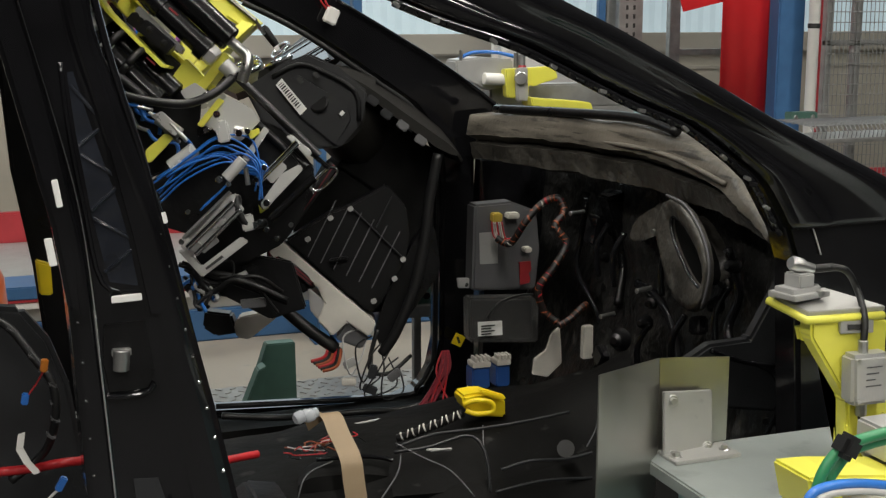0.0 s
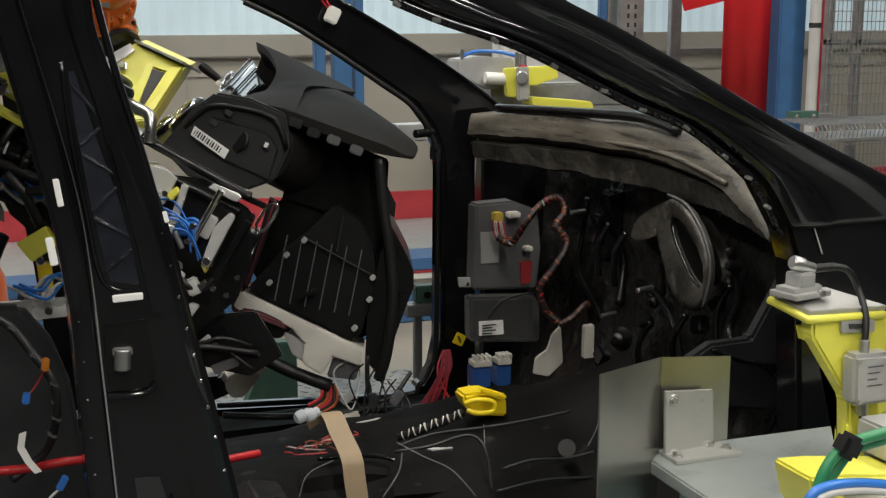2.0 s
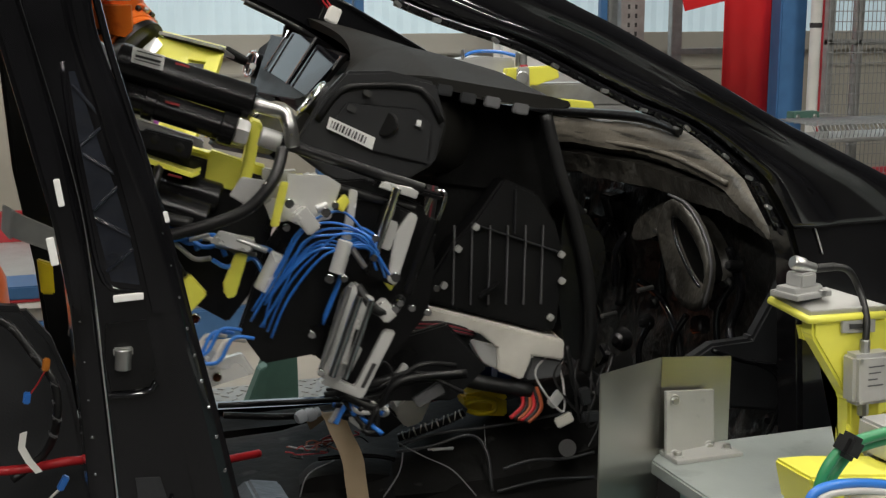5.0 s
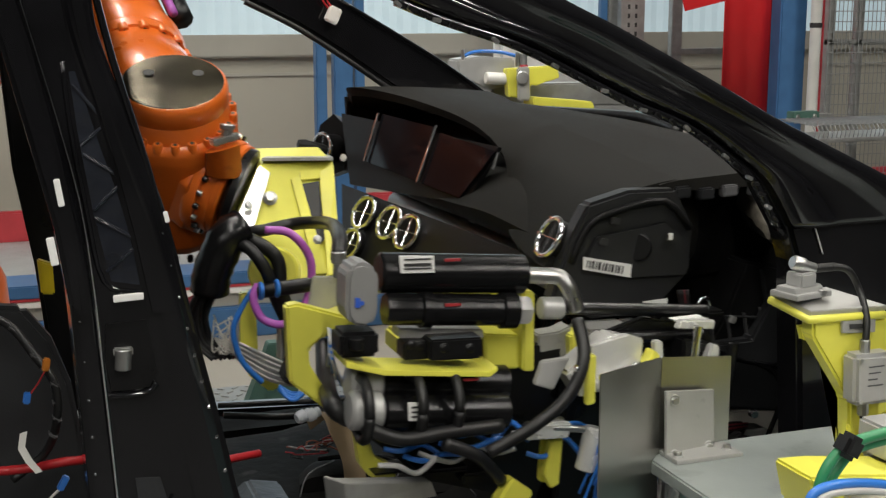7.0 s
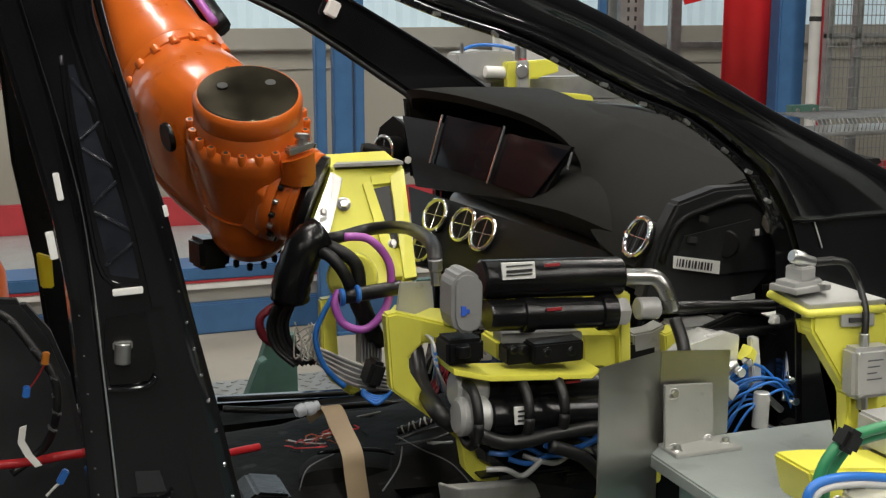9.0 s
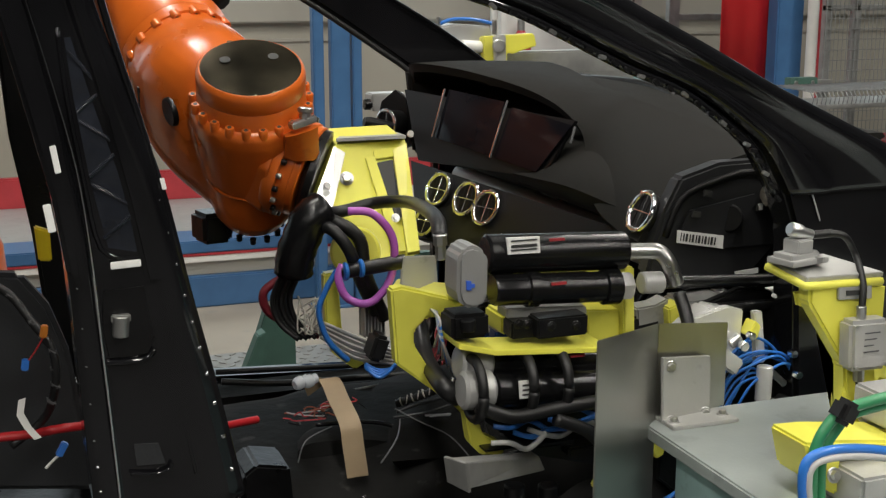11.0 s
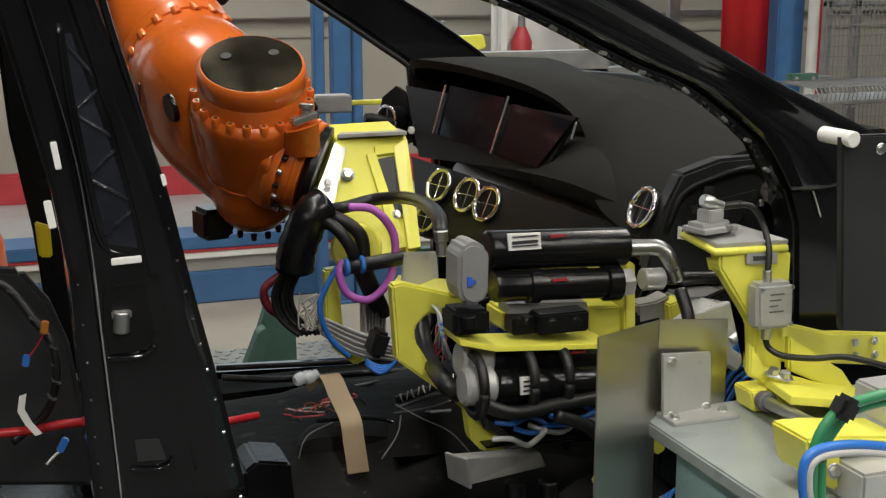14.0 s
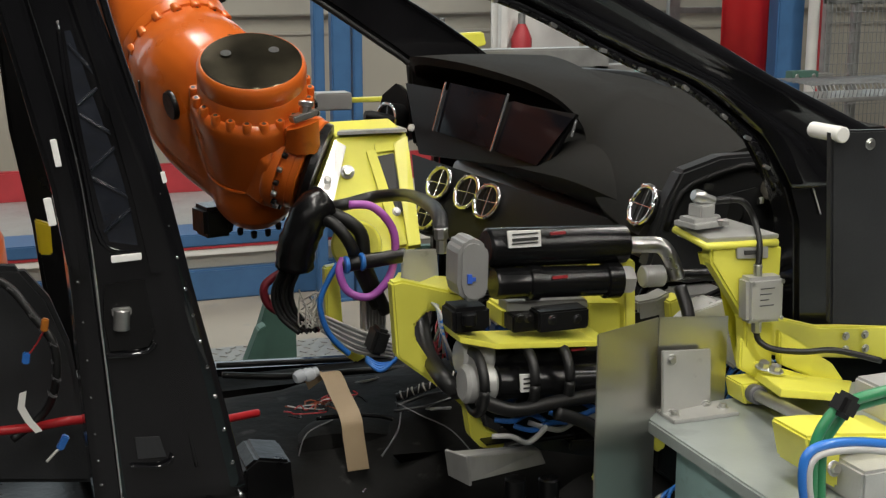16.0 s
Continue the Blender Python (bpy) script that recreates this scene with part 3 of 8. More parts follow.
    part("pillar_pressing", pressing(list(zip(back[::-1], front)), 1.6995, [(0.01, 0.0), (0.06, 0.007), (0.14, 0.008), (0.22, 0.003), (0.30, 0.0015), (0.62, 0.0015), (0.70, 0.003), (0.78, 0.009), (0.86, 0.010), (0.93, 0.006), (0.99, 0.0)]), BLACK_PAINT, car, "glossy black pressed pillar face")
    part("pillar_rib", slab([(0.096, 1.681), (0.112, 1.569), (0.145, 1.431), (0.172, 1.302), (0.191, 1.192), (0.219, 1.190), (0.233, 1.189), (0.201, 1.315), (0.165, 1.438), (0.138, 1.562), (0.123, 1.681)], 1.685, 1.705, 0.006), BLACK_PAINT, car)
    part("trim_line", edge_strip([(0.030, 1.693), (0.060, 1.569), (0.087, 1.458), (0.109, 1.351), (0.120, 1.244), (0.127, 1.127), (0.134, 1.007), (0.141, 0.874)], 1.686, 0.0018), CHROME, car, "bright trim edge")
    part("rear_door_flange", slab([(0.006, 1.679), (0.025, 1.680), (0.058, 1.555), (0.085, 1.426), (0.104, 1.299), (0.109, 1.199), (0.088, 1.216), (0.074, 1.323), (0.045, 1.456), (0.019, 1.570)], 1.66, 1.70, 0.006), BLACK_PAINT, car)
    part("upper_stamping", slab([(0.099, 1.526), (0.125, 1.528), (0.159, 1.416), (0.187, 1.301), (0.193, 1.239), (0.181, 1.230), (0.140, 1.239), (0.121, 1.335), (0.106, 1.447)], 1.694, 1.704, 0.006), STAMP, car, "dark stamped panel in the centre pillar")
    # Thin raised bars in place of a window lattice reflected in the panel.
    for a, b in (((0.108, 1.694, 1.505), (0.138, 1.694, 1.467)), ((0.145, 1.695, 1.451), (0.115, 1.694, 1.426)), ((0.116, 1.694, 1.414), (0.159, 1.694, 1.385)), ((0.164, 1.694, 1.373), (0.126, 1.694, 1.340)), ((0.127, 1.694, 1.330), (0.174, 1.694, 1.301)), ((0.179, 1.694, 1.288), (0.139, 1.694, 1.256))):
        part("lattice_reflection", cy(a, b, 0.003, 8), STAMP, car)
    part("stamping_lip", edge_strip([(0.097, 1.534), (0.103, 1.447), (0.117, 1.343), (0.135, 1.243), (0.183, 1.224), (0.206, 1.206), (0.218, 1.158), (0.230, 1.028), (0.247, 0.909)], 1.695, 0.004), BLACK_PAINT, car)
    part("stamping_lip", edge_strip([(0.141, 1.626), (0.161, 1.533), (0.199, 1.391), (0.226, 1.260), (0.246, 1.115), (0.268, 0.990), (0.286, 0.878)], 1.696, 0.005), BLACK_PAINT, car)
    part("door_seal", edge_strip([(x - 0.012, z) for x, z in front], 1.703, 0.006), BLACK_SATIN, car)
    # latch recess with striker, lower window in the pillar
    part("latch_recess", slab([(0.131, 1.189), (0.191, 1.192), (0.203, 1.112), (0.191, 1.089), (0.134, 1.087), (0.127, 1.135)], 1.692, 1.703, 0.004), BLACK_SATIN, car)
    part("striker", cy((0.153, 1.685, 1.122), (0.155, 1.685, 1.151), 0.011), STEEL, car, "bright door striker pin")
    part("striker_base", obx((0.155, 1.690, 1.146), (0.026, 0.01, 0.012), (0, 0, 0), 0.002), STEEL, car)
    part("recess_lip", tube([(0.132, 1.688, 1.086), (0.162, 1.688, 1.084), (0.186, 1.688, 1.087), (0.197, 1.688, 1.098)], 0.004, 8), BLACK_PAINT, car)
    part("lower_recess", slab([(0.160, 0.967), (0.199, 0.964), (0.209, 0.927), (0.163, 0.929)], 1.692, 1.703, 0.003), GREY_PLASTIC, car)
    part("recess_lip", tube([(0.156, 1.688, 0.923), (0.189, 1.688, 0.918), (0.208, 1.688, 0.922), (0.213, 1.688, 0.931)], 0.003, 8), BLACK_PAINT, car)
    # White patches drawn where the pillar reflects lamp light.
    for c, sx, sz, tilt in (((0.165, 1.686, 1.221), 0.040, 0.010, -2), ((0.217, 1.694, 1.325), 0.013, 0.016, -12), ((0.070, 1.652, 1.296), 0.010, 0.037, -8), ((0.082, 1.652, 1.371), 0.008, 0.036, -8)):
        part("sticker", obx(c, (sx, 0.003, sz), (0, tilt, 0), 0.001), LABEL, car, "small white patch in place of a lamp reflection")
    for i in range(22):
        s = i / 21 * 6
        k = min(int(s), 5)
        a, b = front[k + 1], front[k + 2] if k + 2 < len(front) else front[-1]
        f = s - k
        part("rivet", lathe((a[0] + (b[0] - a[0]) * f - 0.012, 1.697, a[1] + (b[1] - a[1]) * f), (a[0] + (b[0] - a[0]) * f - 0.012, 1.688, a[1] + (b[1] - a[1]) * f), [(0, 0.0042), (0.6, 0.0042), (0.9, 0.0025), (1, 0.001)], 10), CHROME, car)
    for i in range(18):
        k = 0.4 + i * 0.33
        a, b = back[int(k)], back[int(k) + 1]
        x, z = a[0] + (b[0] - a[0]) * (k % 1) + 0.010, a[1] + (b[1] - a[1]) * (k % 1)
        part("rivet", lathe((x, 1.697, z), (x, 1.688, z), [(0, 0.0032), (0.6, 0.0032), (0.9, 0.002), (1, 0.001)], 10), CHROME, car)
    # far door frame
    part("far_door_frame", slab([(0.429, 0.514), (0.562, 0.503), (1.085, 0.474), (1.164, 0.501), (1.200, 0.558), (1.218, 0.643), (1.223, 1.146), (1.218, 1.204), (1.193, 1.269), (1.142, 1.335), (1.059, 1.392), (0.929, 1.480), (0.804, 1.557), (0.670, 1.624), (0.535, 1.696), (0.422, 1.752), (0.732, 1.757), (0.932, 1.625), (1.093, 1.532), (1.227, 1.452), (1.348, 1.370), (1.419, 1.320), (1.349, 1.281), (1.325, 1.208), (1.328, 0.563), (1.263, 0.358), (0.425, 0.407)], 3.36, 3.46, 0.012), BLACK_PAINT, car, "black far door frame with windscreen pillar and sill")
    part("far_flange", edge_strip([(0.555, 0.521), (1.072, 0.493), (1.145, 0.518), (1.181, 0.571), (1.198, 0.654), (1.204, 1.152), (1.199, 1.208), (1.174, 1.273), (1.123, 1.338), (1.041, 1.395), (0.913, 1.481), (0.790, 1.557), (0.662, 1.619)], 3.352, 0.008), RUBBER, car)
    part("far_pillar_seam", edge_strip([(0.921, 1.624), (1.080, 1.533), (1.213, 1.454), (1.332, 1.373), (1.394, 1.323)], 3.352, 0.005), BLACK_PAINT, car)
    part("hinge_stud", merge(cy((1.130, 3.330, 1.257), (1.191, 3.360, 1.256), 0.012), bx((1.182, 3.350, 1.220), (1.213, 3.360, 1.179), 0.003)), BLACK_SATIN, car)
    # roof and rear, out of sight above; part roof added to shade the forearm
    part("shade_roof", bx((-1.3, 1.85, 1.93), (0.3, 3.35, 1.97), 0.02), BLACK_PAINT, car)
    part("roof_rail", loft([[(-1.3, 1.78, 1.84), (-1.3, 1.9, 1.84), (-1.3, 1.9, 1.96), (-1.3, 1.78, 1.96)], [(0.0, 1.76, 1.84), (0.0, 1.9, 1.84), (0.0, 1.9, 1.96), (0.0, 1.76, 1.96)], [(0.52, 1.72, 1.68), (0.52, 1.84, 1.68), (0.5, 1.84, 1.78), (0.5, 1.72, 1.78)]]), BLACK_PAINT, car)
    part("roof_rail", loft([[(-1.3, 3.3, 1.84), (-1.3, 3.45, 1.84), (-1.3, 3.45, 1.96), (-1.3, 3.3, 1.96)], [(0.0, 3.3, 1.84), (0.0, 3.45, 1.84), (0.0, 3.45, 1.96), (0.0, 3.3, 1.96)], [(0.5, 3.36, 1.70), (0.5, 3.46, 1.70), (0.48, 3.46, 1.80), (0.48, 3.36, 1.80)]]), BLACK_PAINT, car)
    # floor pan, sills, tunnel, firewall
    part("floor_pan", bx((-1.3, 1.8, 0.36), (1.7, 3.4, 0.40), 0.01), BLACK_SATIN, car)
    part("sill", bx((-1.3, 1.74, 0.28), (1.45, 1.9, 0.50), 0.02), BLACK_PAINT, car)
    part("far_inner_sill", bx((-1.3, 3.2, 0.38), (1.25, 3.37, 0.49), 0.02), FLOOR_MAT, car)
    part("engine_bay_wall", bx((1.62, 1.8, 0.3), (1.70, 3.45, 1.22), 0.01), BLACK_SATIN, car)
    part("wing", loft([[(1.45, 1.74, 0.3), (1.45, 1.86, 0.3), (1.45, 1.9, 1.18), (1.45, 1.78, 1.22)], [(2.3, 1.70, 0.3), (2.3, 1.86, 0.3), (2.3, 1.9, 1.08), (2.3, 1.76, 1.12)]], 4), BLACK_PAINT, car)
    part("far_wing", loft([[(1.35, 3.36, 0.3), (1.35, 3.48, 0.3), (1.35, 3.44, 1.22), (1.35, 3.34, 1.18)], [(2.3, 3.36, 0.3), (2.3, 3.5, 0.3), (2.3, 3.44, 1.12), (2.3, 3.34, 1.08)]], 4), BLACK_PAINT, car)
    part("bonnet_edge", loft([[(1.60, 1.8, 1.2), (1.75, 1.8, 1.18), (1.75, 1.8, 1.14), (1.60, 1.8, 1.14)], [(1.72, 2.6, 1.25), (1.85, 2.6, 1.24), (1.85, 2.6, 1.18), (1.72, 2.6, 1.18)], [(1.60, 3.4, 1.24), (1.75, 3.4, 1.2), (1.75, 3.4, 1.14), (1.6, 3.4, 1.14)]], 6), BLACK_SATIN, car)
    # footwell lining
    def lining(name, fn, nu, nv, material, label=""):
        vs = [fn(i / nu, j / nv) for i in range(nu + 1) for j in range(nv + 1)]
        fs = [(i * (nv + 1) + j, (i + 1) * (nv + 1) + j, (i + 1) * (nv + 1) + j + 1, i * (nv + 1) + j + 1) for i in range(nu) for j in range(nv)]
        bm = from_data(vs, fs, True)
        bmesh.ops.solidify(bm, geom=bm.faces[:], thickness=-0.012)
        return part(name, bm, material, car, label)

    def wall_fn(u, v):
        y, z = 1.84 + 1.52 * u, 0.40 + 0.80 * v
        n = noise.noise(V(y * 5, z * 5, 1.0)) * 0.03 + noise.noise(V(y * 13, z * 13, 4.0)) * 0.012
        return (1.55 - 0.10 * (1 - v) ** 2 * 2 + n, y, z)
    lining("firewall_lining", wall_fn, 60, 36, FELT, "dark rumpled sound insulation on the firewall")

    def tunnel_fn(u, v):
        a = math.pi * v
        x = 0.15 + 1.4 * u
        w = 0.34 + 0.05 * u
        h = 0.20 + 0.12 * max(0.0, u - 0.35)
        c, s = math.cos(a), math.sin(a)
        k = noise.noise(V(x * 5, v * 4, 2.0)) * 0.018 + noise.noise(V(x * 12, v * 9, 7.0)) * 0.004
        y = 2.62 - w * math.copysign(abs(c) ** 0.6, c)
        return (x, y, 0.40 + (h + k) * abs(s) ** 0.5)
    lining("tunnel_cover", tunnel_fn, 70, 44, FLOOR_MAT, "black moulded cover over the centre tunnel")

    def foot_fn(u, v):
        x, y = 0.75 + 0.8 * u, 1.9 + 0.42 * v
        return (x, y, 0.41 + 0.42 * max(0, u - 0.2) ** 1.5 + 0.03 * noise.noise(V(x * 7, y * 7, 3.0)) + 0.004 * noise.noise(V(x * 15, y * 15, 5.0)) + 0.06 * math.exp(-((v - 0.9) / 0.2) ** 2))
    lining("footwell_mat", foot_fn, 50, 36, FLOOR_MAT, "black moulded footwell mat")
    # dimpled shelf under the tunnel front with a round hole
    part("front_bulge", loft([[(0.771, 2.450, 0.668), (0.734, 2.300, 0.597), (0.98, 2.5, 0.42), (0.98, 2.75, 0.62)],
                              [(0.979, 2.450, 0.705), (0.933, 2.300, 0.569), (1.15, 2.5, 0.42), (1.15, 2.75, 0.66)],
                              [(1.183, 2.450, 0.723), (1.142, 2.300, 0.539), (1.33, 2.5, 0.42), (1.33, 2.75, 0.70)],
                              [(1.352, 2.450, 0.812), (1.308, 2.300, 0.516), (1.50, 2.5, 0.42), (1.50, 2.75, 0.76)]], 8), FLOOR_MAT, car, "dark moulded tunnel front with scuffed edges")
    part("round_hole", lathe((1.129, 2.325, 0.675), (1.146, 2.360, 0.661), [(0, 0.019), (0.3, 0.019), (0.5, 0.016), (1, 0.016)]), INK_AND_HOLES, car)
    part("seat_box", loft([[(0.619, 2.660, 0.572), (0.574, 2.460, 0.632), (0.566, 2.440, 0.573), (0.617, 2.660, 0.480)], [(0.661, 2.660, 0.594), (0.614, 2.460, 0.652), (0.586, 2.440, 0.570), (0.659, 2.660, 0.474)],
                           [(0.768, 2.660, 0.597), (0.717, 2.460, 0.649), (0.703, 2.440, 0.553), (0.767, 2.660, 0.459)], [(0.850, 2.660, 0.578), (0.791, 2.460, 0.631), (0.744, 2.440, 0.548), (0.849, 2.660, 0.447)]], 6, 1), FLOOR_MAT, car, "black moulded seat mounting")
    for pts, r in (([(0.770, 2.400, 0.706), (0.816, 2.360, 0.683), (0.868, 2.330, 0.657), (0.906, 2.290, 0.610)], 0.003), ([(0.782, 2.400, 0.684), (0.758, 2.350, 0.660), (0.708, 2.300, 0.631)], 0.003), ([(0.538, 2.310, 0.651), (0.561, 2.330, 0.688), (0.622, 2.360, 0.699)], 0.0025), ([(0.975, 2.420, 0.715), (0.953, 2.360, 0.689)], 0.0025), ([(1.235, 2.380, 0.726), (1.201, 2.330, 0.707), (1.166, 2.300, 0.683)], 0.0025)):
        part("scuffed_seam", tube(pts, r * 0.55, 6), DULL_GREY, car)
    part("seat_rail_box", slab([(0.426, 0.641), (0.453, 0.661), (0.520, 0.648), (0.528, 0.551), (0.428, 0.566)], 2.30, 2.42, 0.006), BLACK_SATIN, car, "dark grey metal seat rail box")
    part("mount_lip", tube([(0.624, 2.500, 0.653), (0.725, 2.500, 0.648), (0.796, 2.480, 0.633), (0.797, 2.420, 0.605), (0.744, 2.360, 0.574), (0.665, 2.300, 0.557)], 0.005, 8), BLACK_PAINT, car, "glossy rolled lip of the seat mounting")
    part("pale_strip", cy((0.838, 2.400, 0.683), (0.894, 2.400, 0.677), 0.003, 8), ALU, car)
    # cowl with foil, under the windscreen
    cowl, apron = [], []
    for a, b, y, d in (((1.292, 1.314), (1.293, 1.178), 3.30, 0.12), ((1.361, 1.330), (1.363, 1.184), 3.02, 0.14), ((1.420, 1.336), (1.424, 1.186), 2.72, 0.14),
                       ((1.434, 1.327), (1.440, 1.184), 2.45, 0.14), ((1.409, 1.286), (1.414, 1.177), 2.18, 0.12), ((1.331, 1.210), (1.343, 1.171), 1.90, 0.08)):
        mz, mx_ = b[1] * 0.55 + a[1] * 0.45, b[0] * 0.55 + a[0] * 0.45
        cowl.append([(mx_ - 0.02, y, mz), (a[0] - 0.01, y, a[1] - 0.008), (a[0], y, a[1]), (a[0] + d, y, a[1] + 0.008), (mx_ + d, y, mz)])
        apron.append([(b[0], y, b[1]), (b[0] - 0.005, y, b[1] * 0.5 + mz * 0.5), (mx_ - 0.012, y, mz), (mx_ + d, y, mz), (b[0] + d, y, b[1])])
    for name, rings, material, lbl in (("cowl_panel", cowl, FOIL, "grey foil-covered cowl panel with ragged seams"), ("cowl_apron", apron, APRON, "dark scuffed apron under the cowl")):
        bm = loft(rings, 16, 1)
        for v in bm.verts:
            v.co += V(0.008, 0, 0.005) * noise.noise(v.co * 8) + V(0.004, 0, 0.003) * noise.noise(v.co * 40)
        part(name, bm, material, car, lbl)
    part("cowl_seam", tube([(1.297, 3.260, 1.266), (1.369, 3.000, 1.278), (1.411, 2.700, 1.285), (1.417, 2.430, 1.283), (1.391, 2.160, 1.256)], 0.006, 8), FOIL, car)
    part("cowl_edge", tube([(1.323, 3.200, 1.333), (1.385, 2.900, 1.344), (1.430, 2.600, 1.352), (1.430, 2.420, 1.337)], 0.012, 8), BLACK_SATIN, car)
    # steering bracket with oval opening, near the passenger footwell
    rim = [(1.42, 2.412, 1.198), (1.42, 2.328, 1.185), (1.42, 2.256, 1.13), (1.42, 2.227, 1.062), (1.42, 2.252, 0.978), (1.42, 2.312, 0.951), (1.42, 2.386, 0.98), (1.42, 2.433, 1.055), (1.42, 2.468, 1.126)]
    mouth = [(1.42, 2.39, 1.154), (1.42, 2.356, 1.15), (1.42, 2.293, 1.111), (1.42, 2.249, 1.058), (1.42, 2.26, 1.019), (1.42, 2.297, 1.03), (1.42, 2.336, 1.06), (1.42, 2.372, 1.097), (1.42, 2.393, 1.132)]
    flat = [V(-0.02, 0, 0) + V(*a) * 0.86 + V(*b) * 0.14 for a, b in zip(rim, mouth)]
    lip = [V(-0.016, 0, 0) + V(*a) * 0.12 + V(*b) * 0.88 for a, b in zip(rim, mouth)]
    deep = [V(0.06, 0, 0) + V(*b) for b in mouth]
    part("gasket_flange", loft([rim, flat, lip, mouth, deep], 4, 1), APRON, car, "broad dark flange round a narrow opening")
    # A solid black plug gives the darkness within the flange mouth.
    part("opening", loft([[V(-0.003, 0, 0) + V(*b) for b in mouth], [V(0.03, 0, 0) + V(*b) for b in mouth]], 2, 1), BLACK_FOAM, car, "black plug in place of the shade inside the opening")
    part("oval_gasket", tube([V(-0.012, 0, 0) + V(*p) for p in mouth + mouth[:1]], 0.004, 8, 4), BLACK_PAINT, car, "thin black gasket round the opening")
    part("flange_seam", tube([V(-0.014, 0, 0) + V(*p) for p in rim[:5]], 0.0035, 8, 4), DULL_GREY, car)
    for q, r in (((1.450, 2.366, 1.052), 0.020), ((1.450, 2.312, 1.011), 0.013)):
        part("shaft_end", lathe(V(*q), V(*q) + V(-0.03, -0.015, 0), [(0, r), (0.5, r), (0.6, r * 0.6), (1, r * 0.5)], 18), BLACK_SATIN, car)
    part("air_duct", loft([[(1.45, 2.663, 1.048), (1.45, 2.638, 1.104), (1.45, 2.538, 1.153), (1.45, 2.475, 1.179), (1.45, 2.484, 1.115), (1.45, 2.559, 1.07)],
                           [(1.53, 2.763, 1.028), (1.53, 2.738, 1.084), (1.53, 2.638, 1.133), (1.53, 2.575, 1.159), (1.53, 2.584, 1.095), (1.53, 2.659, 1.05)]], 3, 1), APRON, car, "dark grey air duct flap")
    for pts, r in (([(1.479, 2.950, 1.112), (1.480, 2.980, 1.002), (1.473, 2.980, 0.909), (1.503, 2.900, 0.785), (1.465, 2.850, 0.663)], 0.008), ([(1.481, 2.600, 1.188), (1.469, 2.500, 1.182), (1.458, 2.450, 1.093), (1.447, 2.450, 0.989)], 0.006),
                   ([(1.499, 2.700, 0.934), (1.506, 2.600, 0.912), (1.497, 2.500, 0.839), (1.457, 2.400, 0.735)], 0.012), ([(1.430, 2.200, 1.114), (1.462, 2.200, 1.015), (1.439, 2.200, 0.932), (1.431, 2.100, 0.886)], 0.01)):
        part("brake_pipe", tube(pts, r, 8), BLACK_PAINT, car, "glossy black pipe")
    for q, r in (((1.489, 2.850, 0.971), 0.014), ((1.473, 2.300, 0.968), 0.02), ((1.456, 2.700, 0.793), 0.03), ((1.446, 2.200, 1.077), 0.018), ((1.470, 2.600, 0.859), 0.02)):
        q = Vector(q)
        part("stud", lathe(q, q + V(-0.03, -0.02, 0.005), [(0, r * 1.0), (0.3, r * 0.7), (0.8, r * 0.6), (1, r * 0.3)], 16), BLACK_SATIN, car)
    for k in range(26):
        y, z = random.uniform(2.0, 2.95), random.uniform(0.62, 1.12)
        p = V(1.47, y, z)
        kind = k % 4
        if kind == 0:
            part("grommet", lathe(p, p + V(-0.02, -0.01, 0), [(0, 0.016), (0.4, 0.014), (0.6, 0.008), (1, 0.007)], 16), BLACK_SATIN, car)
        elif kind == 1:
            part("stiffener", tube([p, p + V(-0.02, 0.02, -0.06), p + V(-0.01, 0.03, -0.14)], 0.008, 8), BLACK_PAINT, car)
        elif kind == 2:
            part("bracket", obx(p, (0.03, random.uniform(0.03, 0.07), random.uniform(0.03, 0.08)), (random.uniform(-30, 30), 10, 0), 0.005), BLACK_PAINT, car)
        else:
            part("stud", cy(p, p + V(-0.05, -0.02, 0.0), 0.006, 10), STEEL, car)
    # pedals and small brackets
    part("pedal_bracket", slab([(1.494, 1.126), (1.552, 1.138), (1.587, 1.069), (1.564, 0.995), (1.530, 1.012)], 2.86, 2.92, 0.006), BLACK_SATIN, car)
    part("pedal_arm", tube([(1.527, 2.880, 1.046), (1.539, 2.850, 0.945), (1.510, 2.820, 0.849)], 0.014, 8), BLACK_SATIN, car)
    part("white_tab", slab([(1.404, 0.774), (1.412, 0.672), (1.370, 0.637), (1.326, 0.649), (1.332, 0.692), (1.365, 0.711), (1.379, 0.753)], 2.94, 2.95, 0.002), OFF_WHITE, car, "soiled white plastic tab")
    part("white_clip", slab([(1.445, 0.783), (1.472, 0.785), (1.474, 0.695), (1.444, 0.695)], 2.88, 2.9, 0.002), OFF_WHITE, car)
    # kick panel, sill end
    part("kick_panel", slab([(1.441, 1.115), (1.359, 0.977), (1.272, 0.974), (1.200, 0.936), (1.240, 0.854), (1.446, 0.820)], 2.0, 2.03, 0.006), GREY_PLASTIC, car)
    for k in range(3):
        part("panel_rib", tube([(1.355, 1.990, 0.935), (1.408, 1.990, 0.907), (1.430, 1.990, 0.859)] if k == 0 else ([(1.266, 1.990, 0.966), (1.342, 1.990, 0.936), (1.430, 1.990, 0.919)] if k == 1 else [(1.416, 1.980, 0.977), (1.428, 1.980, 0.885), (1.383, 1.980, 0.764)]), 0.005, 8), BLACK_PAINT, car)
    # rear compartment seen behind the centre pillar
    part("rear_wheel_arch", loft([[(-0.6, 2.3, 0.4), (-0.6, 3.2, 0.4), (-0.6, 3.2, 0.9), (-0.6, 2.3, 0.9)], [(-0.35, 2.3, 0.4), (-0.35, 3.2, 0.4), (-0.35, 3.2, 0.75), (-0.35, 2.3, 0.75)]], 5), FLOOR_MAT, car)
